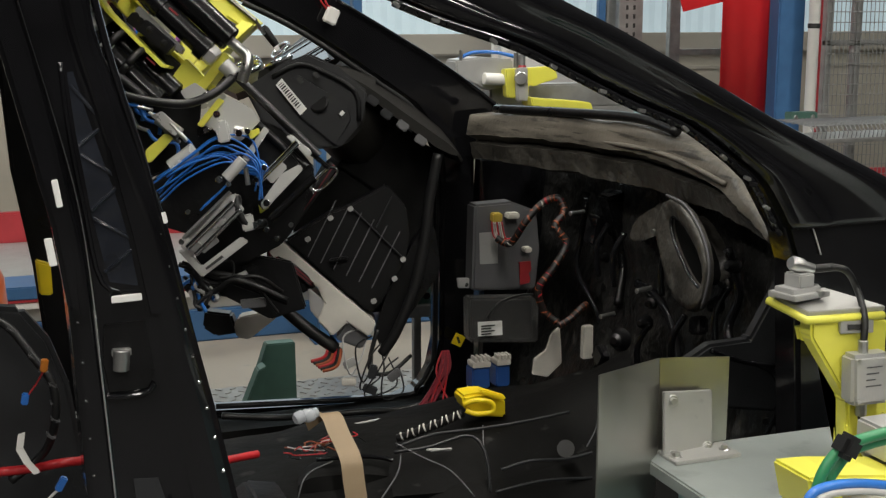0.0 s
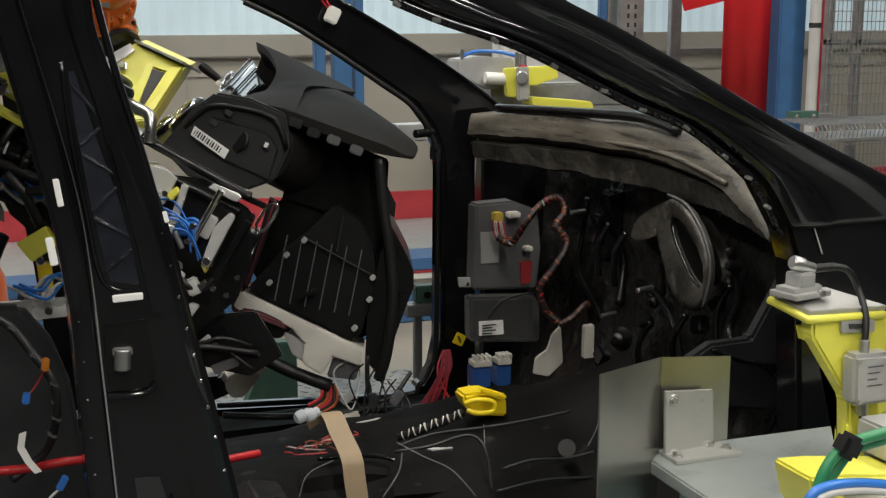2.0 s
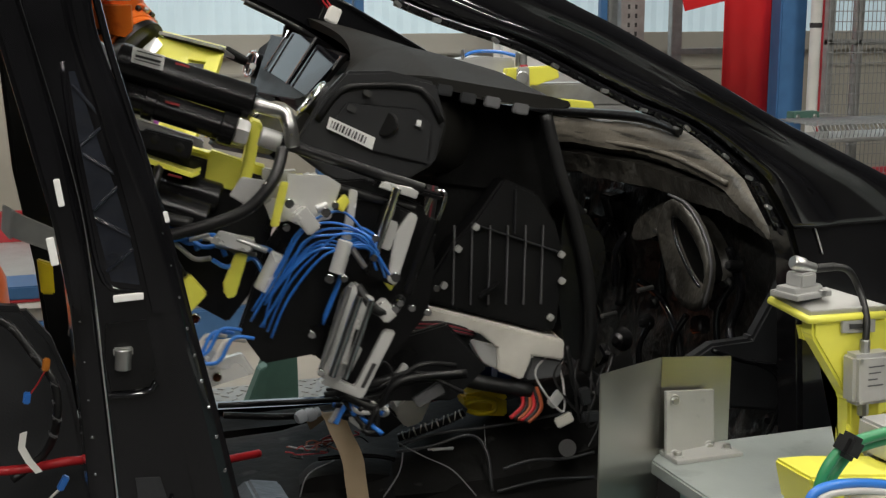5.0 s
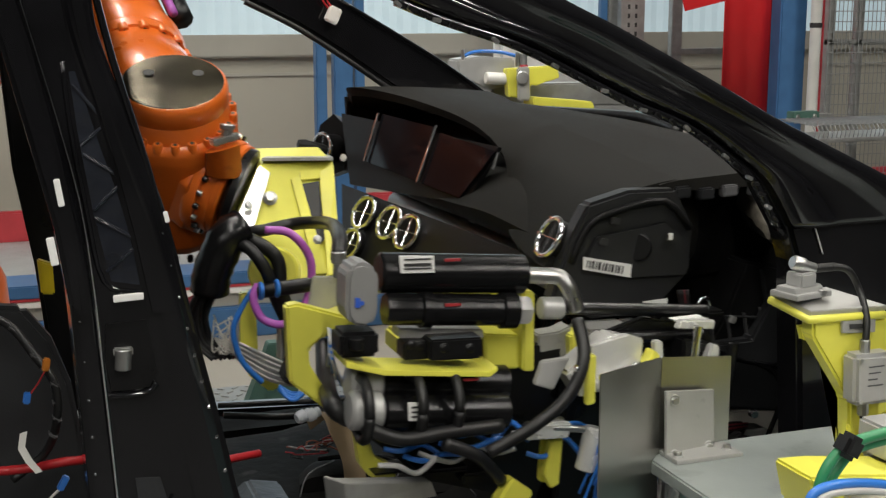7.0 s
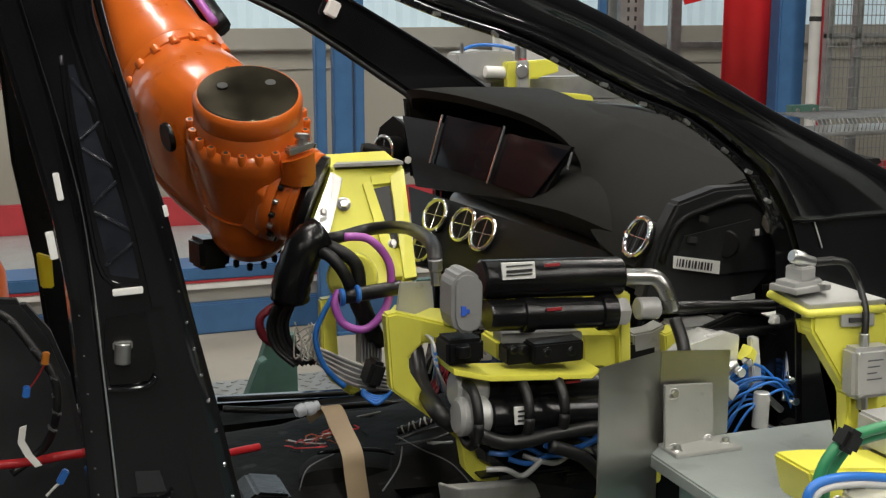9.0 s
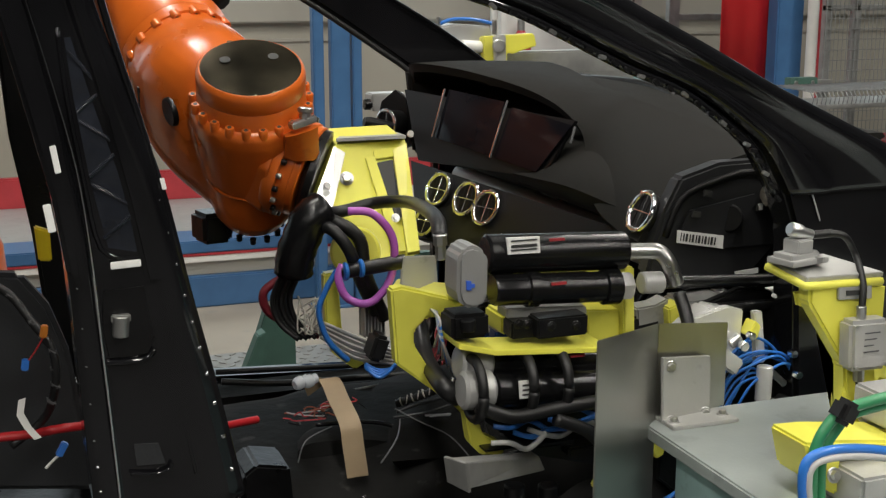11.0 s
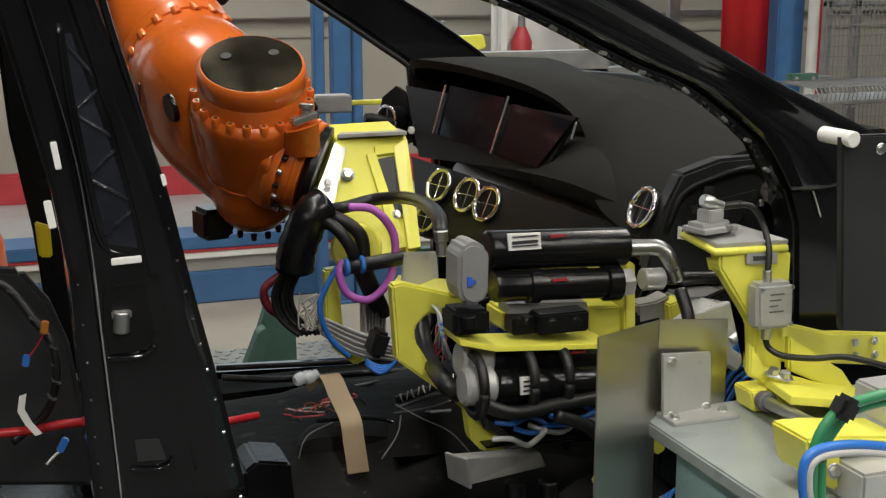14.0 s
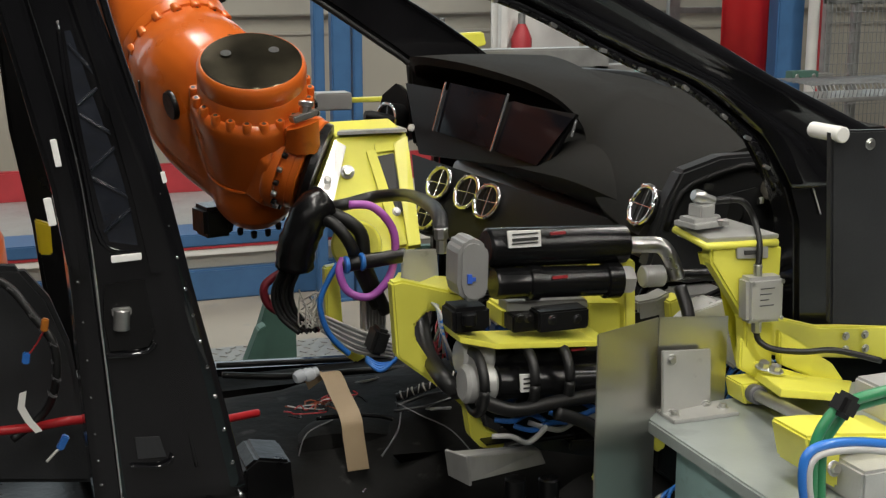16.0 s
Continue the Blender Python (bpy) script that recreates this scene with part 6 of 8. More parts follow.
    # bulkhead seal, upper cover and cross beam
    part("bulkhead_seal", tube([at(0.318, 0.04, 0.098), at(0.380, 0.04, -0.01), at(0.440, 0.04, -0.10), at(0.500, 0.04, -0.21), at(0.540, 0.04, -0.33), at(0.55, 0.05, -0.40)], 0.014, 10), RUBBER, d, "black bulkhead seal")
    part("rear_shroud", slab(outline([(0.12, 0.09), (0.34, 0.10), (0.39, -0.02), (0.47, -0.18), (0.40, -0.2), (0.30, -0.08), (0.14, -0.10)]), 2.06, 2.10, 0.004), BLACK_FOAM, d)

    def cover(y, *pts):
        return [at(p, y, q) for p, q in pts]
    part("upper_cover", loft([cover(0.02, (0.05, 0.108), (0.22, 0.124), (0.352, 0.138), (0.362, 0.122), (0.28, 0.10), (0.06, 0.09)),
                              cover(0.20, (0.05, 0.128), (0.27, 0.150), (0.39, 0.135), (0.395, 0.12), (0.30, 0.115), (0.06, 0.11)),
                              cover(0.45, (0.02, 0.152), (0.24, 0.182), (0.40, 0.15), (0.40, 0.13), (0.30, 0.13), (0.06, 0.13)),
                              cover(0.80, (0.0, 0.170), (0.14, 0.195), (0.38, 0.155), (0.38, 0.135), (0.30, 0.13), (0.06, 0.13)),
                              cover(1.22, (-0.06, 0.175), (0.05, 0.195), (0.33, 0.15), (0.33, 0.13), (0.25, 0.12), (0.02, 0.13))], 8, 1), LEATHER, d, "grained upper cover towards the windscreen")
    for p in ((0.10, 0.098), (0.15, 0.095), (0.20, 0.10), (0.26, 0.102)):
        part("cover_clip", obx(at(p[0], 0.02, p[1] - 0.008), (0.032, 0.02, 0.022), (0, -5, 0), 0.003), DULL_GREY if p[0] > 0.18 else GREY_PLASTIC, d)
    part("cross_beam", cy(at(-0.06, 0.03, -0.10), at(-0.06, 1.2, -0.10), 0.03), ALU, d)
    part("drain_hose", tube([at(0.10, 0.1, -0.30), at(0.10, 0.07, -0.38), at(0.141, 0.05, -0.433), at(0.282, 0.05, -0.474), at(0.45, 0.06, -0.470)], 0.017, 10), RUBBER, d, "thick black drain hose")
    part("loose_cable", tube([at(0.50, 0.06, -0.36), at(0.55, 0.05, -0.45), at(0.60, 0.06, -0.43), at(0.62, 0.1, -0.36)], 0.006, 8), RUBBER, d)
    for k in range(6):
        part("loose_cable", tube([at(0.42 + 0.008 * k, 0.06, -0.46), at(0.44 + 0.008 * k, 0.05, -0.50), at(0.42 + 0.008 * k, 0.045, -0.535)], 0.005, 6), (RED_WIRE, RUBBER, ORANGE_TAPE)[k % 3], d)
    # loose harness hanging from the housing
    for k in range(5):
        x = 0.47 + 0.03 * k
        part("loose_cable", tube([at(x, 0.05, -0.38), at(x + random.uniform(-0.03, 0.03), 0.03, -0.43), at(x + random.uniform(0.0, 0.06), 0.02, -0.48 - random.uniform(0, 0.04)), at(x + random.uniform(0.02, 0.09), 0.05, -0.44), at(x + random.uniform(0.0, 0.05), 0.08, -0.40)], 0.0024, 6), RUBBER if k % 5 else GREY_WIRE, d)
    for x, z, ry, m in ((0.50, -0.47, 25, ALU), (0.56, -0.45, -30, GREY_PLASTIC), (0.61, -0.42, 10, DULL_GREY), (0.53, -0.51, 50, OFF_WHITE), (0.585, -0.49, 70, GREY_PLASTIC)):
        part("plug", obx(at(x, 0.03, z), (0.022, 0.016, 0.038), (0, ry, 0), 0.003), m, d)
    part("label_strip", obx((1.297, 1.940, 1.064), (0.05, 0.002, 0.01), (0, -4, 0), 0), LABEL, d)
    return d


def gripper():
    g = thing("gripper", PIVOT, "yellow gripper tool with black cylinders, hoses and cables", "gripper")
    Y = YELLOW
    front = [(0.749, 2.800, 1.220), (0.917, 2.800, 1.223), (0.911, 2.740, 1.117), (0.905, 2.660, 0.986), (0.847, 2.640, 0.955), (0.767, 2.640, 0.962), (0.717, 2.700, 1.070), (0.689, 2.730, 1.108)]
    ad = part("adapter_body", loft([front, [V(*p) + V(0.0, 0.14, 0.02) for p in front]], 2, 0), Y, g, "yellow welded adapter")
    part("adapter_top", quad((0.747, 2.790, 1.227), (0.910, 2.770, 1.230), (0.945, 2.940, 1.216), (0.801, 2.940, 1.217), 0.008), PLATE, ad, "bare steel top edge")
    part("adapter_face", quad((0.672, 2.715, 1.106), (0.741, 2.790, 1.219), (0.764, 2.775, 1.204), (0.707, 2.690, 1.085), 0.006), BRIGHT_ALU, ad, "bare steel side face")
    for a, b, c, e in (((0.878, 2.775, 1.204), (0.912, 2.775, 1.221), (0.898, 2.640, 0.991), (0.868, 2.640, 0.988)), ((0.812, 2.775, 1.189), (0.834, 2.775, 1.193), (0.867, 2.645, 0.992), (0.841, 2.645, 0.991)), ((0.835, 2.785, 1.205), (0.890, 2.785, 1.210), (0.888, 2.770, 1.191), (0.833, 2.770, 1.186))):
        part("frame_rib", quad(a, b, c, e, 0.024), Y, ad)
    # Black sheet for the shade in the web opening, which is not cut out.
    part("web_recess", quad((0.836, 2.764, 1.178), (0.875, 2.764, 1.184), (0.872, 2.690, 1.062), (0.861, 2.690, 1.049), 0.004), INK_AND_HOLES, ad, "black sheet in place of the shaded web opening")
    part("hub_disc", lathe((0.733, 2.600, 1.009), (0.752, 2.660, 0.995), [(0, 0.050), (0.1, 0.055), (1, 0.058)], 36), Y, ad, "round yellow hub")
    part("air_cylinder", cy((0.691, 2.560, 0.975), (0.824, 2.520, 0.998), 0.016), BLACK_SATIN, g)
    for q in ((0.695, 2.548, 0.979), (0.728, 2.540, 0.985)):
        part("blue_fitting", cy(V(*q) + V(-0.004, 0, 0), V(*q) + V(0.006, 0, 0), 0.020, 12), BLUE_HOSE, g)
    bolts(ad, [(0.757, 2.742, 1.149)], (-0.2, -1, 0.4), 0.011, 0.014)
    bolts(ad, [(0.701, 2.712, 1.139), (0.847, 2.660, 1.066)], (0, -1, 0.4), 0.007, 0.006)
    part("tool_flange", lathe((0.684, 2.810, 1.159), (0.708, 2.800, 1.150), [(0, 0.098), (0.3, 0.106), (0.9, 0.106), (1, 0.098)], 36), BLACK_SATIN, g)
    # lower yellow frame
    part("gusset", slab([(0.621, 1.077), (0.641, 1.080), (0.750, 1.047), (0.750, 1.015), (0.687, 1.021), (0.663, 0.999), (0.663, 0.974), (0.703, 0.908), (0.745, 0.869), (0.761, 0.828), (0.734, 0.857), (0.630, 0.942)], 1.990, 2.020, 0.004), Y, g)
    part("gusset", slab([(0.670, 0.956), (0.702, 0.960), (0.710, 0.810), (0.764, 0.741), (0.738, 0.728), (0.688, 0.770), (0.671, 0.840)], 2.630, 2.660, 0.004), Y, g)
    part("shelf", quad((0.786, 2.500, 0.938), (0.716, 1.890, 1.072), (0.784, 2.070, 1.047), (0.847, 2.640, 0.922), 0.008), Y, g)
    part("upright_plate", slab([(0.741, 1.065), (0.807, 1.062), (0.813, 0.985), (0.731, 0.998)], 2.280, 2.286, 0.002), PLATE, g, "bare steel plate")
    part("main_beam", bx((0.802, 1.930, 0.994), ((1.052, 1.930, 1.037)[0], 2.010, (1.052, 1.930, 1.030)[2]), 0.005), Y, g)
    part("end_plate", slab([(0.999, 1.114), (1.021, 1.112), (1.027, 0.972), (1.005, 0.974)], 1.865, 2.010, 0.003), Y, g)
    part("beam_end", slab([(0.938, 1.040), (1.004, 1.034), (1.005, 0.974), (0.942, 0.979)], 1.880, 1.928, 0.003), Y, g)
    part("lower_shelf", slab([(0.674, 1.029), (0.738, 1.011), (0.918, 0.997), (0.931, 1.005), (0.931, 0.997), (0.918, 0.988), (0.737, 1.002), (0.674, 1.019)], 1.80, 1.88, 0.001), Y, g)
    part("lower_bracket", slab([(0.716, 0.881), (0.735, 0.878), (0.750, 0.836), (0.787, 0.816), (0.787, 0.796), (0.745, 0.801), (0.725, 0.824)], 1.880, 1.910, 0.003), Y, g)
    # drives
    part("upper_cylinder", cy((0.740, 1.860, 1.157), (0.996, 1.860, 1.145), 0.033), DRIVE_BLACK, g, "black linear drive with label")
    part("lower_cylinder", lathe((0.746, 1.840, 1.101), (0.978, 1.840, 1.088), [(0, 0.024), (0.02, 0.026), (0.25, 0.026), (0.26, 0.030), (0.34, 0.030), (0.35, 0.026), (0.86, 0.026), (0.87, 0.031), (0.98, 0.031), (1, 0.02)]), DRIVE_BLACK, g)
    part("piston_sleeve", cy((1.020, 1.840, 1.090), (1.060, 1.840, 1.088), 0.019), ALU, g)
    part("lock_nut", lathe((0.976, 1.840, 1.088), (1.000, 1.840, 1.087), [(0, 0.026), (0.7, 0.026), (1, 0.021)], 6), ALU, g)
    part("piston_rod", cy((1.043, 1.840, 1.089), (1.343, 1.840, 1.070), 0.011), BLACK_SATIN, g)
    h = part("gear_housing", slab([(0.673, 1.112), (0.674, 1.162), (0.678, 1.175), (0.687, 1.183), (0.700, 1.185), (0.712, 1.181), (0.722, 1.172), (0.726, 1.158), (0.725, 1.105), (0.721, 1.092), (0.713, 1.084), (0.699, 1.081), (0.685, 1.086), (0.677, 1.096)], 1.805, 1.870, 0.008), GREY_CAST, g, "grey cast gear housing")
    part("mark", slab([(0.687, 1.130), (0.695, 1.129), (0.695, 1.124), (0.701, 1.124), (0.701, 1.118), (0.695, 1.118), (0.695, 1.114), (0.687, 1.115)], 1.802, 1.805, 0), BLUE_INK, h, "blue mark")
    part("type_label", slab([(0.764, 1.190), (0.822, 1.188), (0.824, 1.161), (0.767, 1.162)], 1.824, 1.828, 0), LABEL, g, "white type label")
    for k in range(3):
        a, b = lerp3((0.772, 1.823, 1.185), (0.772, 1.823, 1.162), k / 3), lerp3((0.817, 1.823, 1.183), (0.818, 1.823, 1.160), k / 3)
        part("print_line", bx((a[0], 1.822, a[2] - (0.0045 if k == 1 else 0.0018)), (b[0], 1.824, a[2]), 0), INK_AND_HOLES, g)
    for q in ((0.855, 1.826, 1.180), (0.854, 1.813, 1.109), (0.889, 1.810, 0.983), (0.906, 1.810, 0.923)):
        part("red_print", bx((q[0] - 0.013, q[1] - 0.001, q[2] - 0.002), (q[0] + 0.013, q[1] + 0.004, q[2] + 0.002), 0), DULL_RED, g, "red print bar")
    part("elbow_plug", tube([(0.996, 1.860, 1.143), (1.027, 1.850, 1.143), (1.054, 1.840, 1.141), (1.069, 1.830, 1.120), (1.083, 1.830, 1.086)], 0.014, 12), STEEL, g, "bright metal elbow plug")
    part("valve_block", merge(bx((0.816, 1.810, 1.018), ((0.907, 1.810, 1.055)[0], 1.870, (0.907, 1.810, 1.053)[2]), 0.003), bx((0.778, 1.830, 1.016), ((0.824, 1.830, 1.039)[0], 1.870, (0.824, 1.830, 1.046)[2]), 0.003)), BLACK_SATIN, g)
    part("sensor_block", merge(bx((0.666, 1.810, 1.031), ((0.730, 1.810, 1.072)[0], 1.870, (0.730, 1.810, 1.072)[2]), 0.006), cy((0.690, 1.800, 1.048), (0.689, 1.800, 1.067), 0.012)), BLACK_PLASTIC, g)
    part("clamp_plate", slab([(0.776, 1.065), (0.923, 1.056), (0.925, 1.040), (0.776, 1.048)], 1.850, 1.890, 0.002), PLATE, g)
    bolts(g, [(0.840, 1.810, 1.039), (0.885, 1.810, 1.036), (0.790, 1.830, 1.042), (0.806, 1.830, 1.040)], (0, -1, 0), 0.0055, 0.003, BLACK_SATIN)
    part("second_drive", cy((0.747, 1.870, 0.967), (0.978, 1.870, 0.955), 0.030), DRIVE_BLACK, g)
    part("second_drive", cy((0.743, 1.830, 0.933), (0.964, 1.830, 0.918), 0.030), DRIVE_BLACK, g)
    part("drive_cap", lathe((0.684, 1.820, 0.943), (0.739, 1.820, 0.939), [(0, 0.026), (0.1, 0.032), (0.9, 0.032), (1, 0.026)]), ALU, g, "grey drive end cap")
    part("drive_cap", lathe((0.693, 1.860, 0.978), (0.749, 1.860, 0.972), [(0, 0.026), (0.1, 0.032), (0.9, 0.032), (1, 0.026)]), ALU, g)
    part("small_label", slab([(0.775, 0.957), (0.804, 0.956), (0.806, 0.926), (0.777, 0.927)], 1.791, 1.795, 0), LABEL, g)
    for k in range(3):
        part("print_line", bx((0.781, 1.7895, 0.951 - 0.008 * k), (0.800 - 0.003 * (k % 2), 1.7907, 0.948 - 0.008 * k), 0), INK_AND_HOLES, g)
    for o in (0.0, 0.0884, 0.1508):
        c = Vector((0.707, 1.820, 0.943)) + V(o, 0, 0)
        part("strap", tube([c + V(0, -0.045 * math.cos(a), 0.05 * math.sin(a)) for a in [k * math.tau / 14 for k in range(15)]], 0.009, 8, 2), RUBBER, g, "black velcro strap")
    # holder end near the dashboard end face
    part("servo", merge(bx((1.139, 1.890, 0.972), ((1.236, 1.890, 1.036)[0], 1.970, (1.236, 1.890, 1.032)[2]), 0.006), bx((1.241, 1.890, 0.940), ((1.273, 1.890, 1.012)[0], 1.980, (1.272, 1.890, 1.029)[2]), 0.004)), ALU, g, "grey servo motor")
    part("holder_plate", slab([(1.042, 1.030), (1.080, 1.033), (1.105, 1.043), (1.108, 0.951), (1.049, 0.962)], 1.890, 1.930, 0.003), PLATE, g)
    part("yellow_lug", slab([(1.094, 1.030), (1.121, 1.038), (1.128, 0.976), (1.101, 0.958)], 1.870, 1.910, 0.003), Y, g)
    part("grip_jaw", merge(bx((1.280, 1.860, 0.955), (1.366, 1.930, 1.026), 0.004), bx((1.249, 1.840, 1.057), (1.383, 1.880, 1.068), 0.004), bx((1.330, 1.860, 0.908), (1.393, 1.930, 0.991), 0.003)), BLACK_SATIN, g)
    part("jaw_plate", bx((1.339, 1.880, 0.868), (1.380, 1.910, 0.997), 0.003), ALU, g)
    part("foot_tube", cy((1.274, 1.890, 0.796), (1.269, 1.890, 0.905), 0.026), ALU, g)
    for k in range(5):
        part("blue_hose", tube([V(*(1.215, 1.850, 0.933)) + V(0, 0, -0.006 * k), V(*(1.247, 1.830, 0.969)) + V(0.004 * k, 0, -0.008 * k), V(*(1.298, 1.830, 0.943)) + V(0.004 * k, 0, -0.01 * k), V(*(1.324, 1.850, 0.901)) + V(-0.01 * k, 0, 0)], 0.005, 8), BLUE_HOSE, g)
    # hoses on the hand
    for a, r in (([(0.655, 2.660, 1.081), (0.693, 2.600, 1.077), (0.738, 2.580, 1.040), (0.750, 2.580, 0.963), (0.800, 2.600, 0.851)], 0.015), ([(0.640, 2.640, 1.067), (0.675, 2.580, 1.067), (0.709, 2.560, 1.021), (0.737, 2.580, 0.952), (0.780, 2.600, 0.866)], 0.014),
                 ([(0.676, 2.680, 1.083), (0.717, 2.640, 1.093), (0.795, 2.640, 1.107), (0.831, 2.508, 1.128), (0.741, 2.100, 1.176), (0.710, 1.990, 1.158)], 0.014), ([(0.740, 2.187, 0.953), (0.718, 2.089, 0.917), (0.672, 1.870, 0.937), (0.697, 1.870, 0.914)], 0.016),
                 ([(0.701, 1.790, 0.925), (0.760, 1.780, 0.902), (0.840, 1.780, 0.907), (0.938, 1.790, 0.907)], 0.012), ([(0.831, 1.770, 0.892), (0.888, 1.770, 0.866), (0.941, 1.790, 0.812)], 0.011)):
        part("black_hose", tube(a, r, 10), RUBBER, g)
    part("hose_sleeve", tube([(0.670, 2.630, 1.100), (0.639, 2.620, 1.084), (0.622, 2.620, 1.050), (0.607, 2.630, 1.005), (0.604, 2.640, 0.965)], 0.044, 16, 3, ribs=0.06), DRIVE_BLACK, g, "thick black corrugated hose sleeve")
    for k in range(5):
        part("black_cable", tube([V(*p) + V(0.010 * k - 0.02, 0.006 * (k % 2), 0) for p in [(0.594, 2.640, 0.954), (0.579, 2.660, 0.900), (0.593, 2.660, 0.847), (0.632, 2.640, 0.809)]], 0.006, 8), RUBBER, g)
    part("hose_nut", merge(cy((0.710, 1.990, 1.168), (0.711, 1.990, 1.148), 0.013, 8), cy((0.711, 1.990, 1.148), (0.712, 1.990, 1.123), 0.010, 8)), STEEL, g)
    part("purple_hose", tube([(0.708, 2.560, 1.108), (0.758, 2.540, 1.102), (0.799, 2.530, 1.045), (0.792, 2.530, 0.959), (0.747, 2.530, 0.910), (0.699, 2.540, 0.920), (0.681, 2.550, 0.963), (0.693, 2.560, 0.991)], 0.009, 10), PURPLE, g, "purple hose loop")
    part("blue_hose", tube([(0.686, 2.580, 0.975), (0.660, 2.580, 0.933), (0.644, 2.580, 0.884), (0.664, 2.580, 0.818), (0.708, 2.580, 0.768)], 0.0065, 10), BLUE_HOSE, g, "blue hose loop")
    for k in range(4):
        part("blue_hose", tube([V(*(0.738, 2.550, 0.767)) + V(0, 0, -0.003 * k), V(*(0.764, 2.540, 0.752)) + V(0, -0.006 * k, -0.004 * k), V(*(0.803, 2.540, 0.751)) + V(0, -0.004 * k, 0.005 * k)], 0.004, 8), BLUE_HOSE, g)
    part("dark_red_hose", tube([(0.587, 2.700, 0.937), (0.548, 2.700, 0.908), (0.560, 2.700, 0.861), (0.619, 2.680, 0.828), (0.665, 2.660, 0.809)], 0.010, 8), DARK_RED_WIRE, g)
    for k in range(14):
        o = 0.0042 * k
        part("cable", tube([V(*(0.659, 2.630, 0.850)) + V(0, 0.004 * (k % 3), -o * 0.7), V(*(0.728, 2.600, 0.819)) + V(0, 0.004 * (k % 3), -o), V(*(0.810, 2.570, 0.783)) + V(0, 0.004 * (k % 3), -o * 0.6)], 0.0032, 6), GREY_WIRE if k % 5 else WHITE_PLASTIC, g)
    part("cable_tie", obx((0.769, 2.565, 0.799), (0.035, 0.06, 0.06), (0, 20, 0), 0.008), RUBBER, g)
    for k in range(9):
        p = Vector((0.640, 2.630, 0.871))
        part("white_cord", tube([p + V(random.uniform(-0.03, 0.03), random.uniform(-0.02, 0.02), random.uniform(-0.05, 0.04)) for _ in range(5)], 0.002, 5), OFF_WHITE, g)
    for k in range(7):
        part("thin_wire", tube([V(*(0.783, 2.399, 0.911)) + V(0.004 * k, 0, 0), V(*(0.714, 2.079, 1.010)) + V(0.003 * k, 0, 0.005), V(*(0.663, 1.860, 1.051)) + V(0, 0, -0.004 * k), V(*(0.684, 1.948, 0.981)) + V(0.008 * k, 0, -0.012 * k)], 0.0025, 6), BLUE_HOSE if k % 2 else GREY_WIRE, g)
    sink = part("heat_sink", bx(V(*(0.756, 2.610, 0.807)) + V(-0.003, 0.03, -0.003), V(*(0.756, 2.610, 0.807)) + V(0.053, 0.036, 0.078), 0.001), ALU, g, "finned grey heat sink")
    for k in range(7):
        part("fin", bx(V(*(0.756, 2.610, 0.807)) + V(0.0075 * k, 0, 0), V(*(0.756, 2.610, 0.807)) + V(0.0075 * k + 0.003, 0.031, 0.075), 0), ALU, sink)
    # tangle below
    for k in range(12):
        p = V(*(0.731, 1.830, 0.874)) + V(0.026 * k, random.uniform(-0.03, 0.03), random.uniform(-0.03, 0.02))
        part("blue_hose", tube([p, p + V(0.03, -0.01, random.uniform(-0.02, 0.02)), p + V(0.07, 0.01, random.uniform(-0.03, 0.02)), p + V(0.1, 0, random.uniform(-0.03, 0.01))], 0.005, 6), BLUE_HOSE if k % 3 else GREY_WIRE, g)
    part("valve_terminal", merge(bx((0.740, 1.850, 0.817), (0.816, 1.910, 0.820), 0.004), bx((0.803, 1.830, 0.816), (0.902, 1.910, 0.825), 0.006), bx((0.897, 1.850, 0.785), (0.959, 1.890, 0.804), 0.004)), BLACK_SATIN, g)
    part("angle_bar", merge(quad((0.621, 1.730, 0.871), (0.643, 1.690, 0.872), (0.649, 1.690, 0.822), (0.627, 1.730, 0.828), 0.006), quad((0.647, 1.700, 0.868), (0.841, 1.850, 0.796), (0.852, 1.850, 0.770), (0.651, 1.700, 0.825), 0.006), quad((0.629, 1.730, 0.868), (0.825, 1.850, 0.809), (0.841, 1.850, 0.796), (0.647, 1.700, 0.868), 0.005)), GALV, g, "grey steel angle bar")
    part("support_leg", merge(cy((0.787, 1.830, 0.649), (0.786, 1.830, 0.761), 0.018), cy((0.860, 1.850, 0.629), (0.858, 1.850, 0.743), 0.018)), BLACK_SATIN, g)
    # holding end beside the dashboard end face, set a little askew
    tilt = pose(-0.008, -0.061, 0.003, -1.5, -3.3, -0.1)

    def end_part(*given):
        ob = part(*given)
        ob.data.transform(tilt)
        return ob
    end_part("slide_servo", slab([(1.041, 0.999), (1.128, 1.055), (1.172, 1.041), (1.159, 0.979), (1.072, 0.949)], 1.84, 1.90, 0.006), BRIGHT_ALU, g, "bright aluminium servo block")
    end_part("yellow_strip", slab([(1.069, 0.945), (1.072, 1.028), (1.087, 1.030), (1.084, 0.947)], 1.82, 1.835, 0.002), Y, g)
    end_part("yellow_stop", slab([(1.175, 1.004), (1.190, 1.028), (1.201, 1.017), (1.192, 0.994)], 1.81, 1.84, 0.002), Y, g)
    end_part("yellow_stay", slab([(1.010, 0.801), (1.020, 0.890), (1.032, 0.886), (1.028, 0.798)], 1.88, 1.90, 0.002), Y, g)
    end_part("drive_rod", cy((0.980, 1.870, 0.899), (1.048, 1.870, 0.900), 0.016), STEEL, g, "chrome drive rod")
    for k in range(6):
        a = 0.0085 * k + random.uniform(-0.006, 0.006)
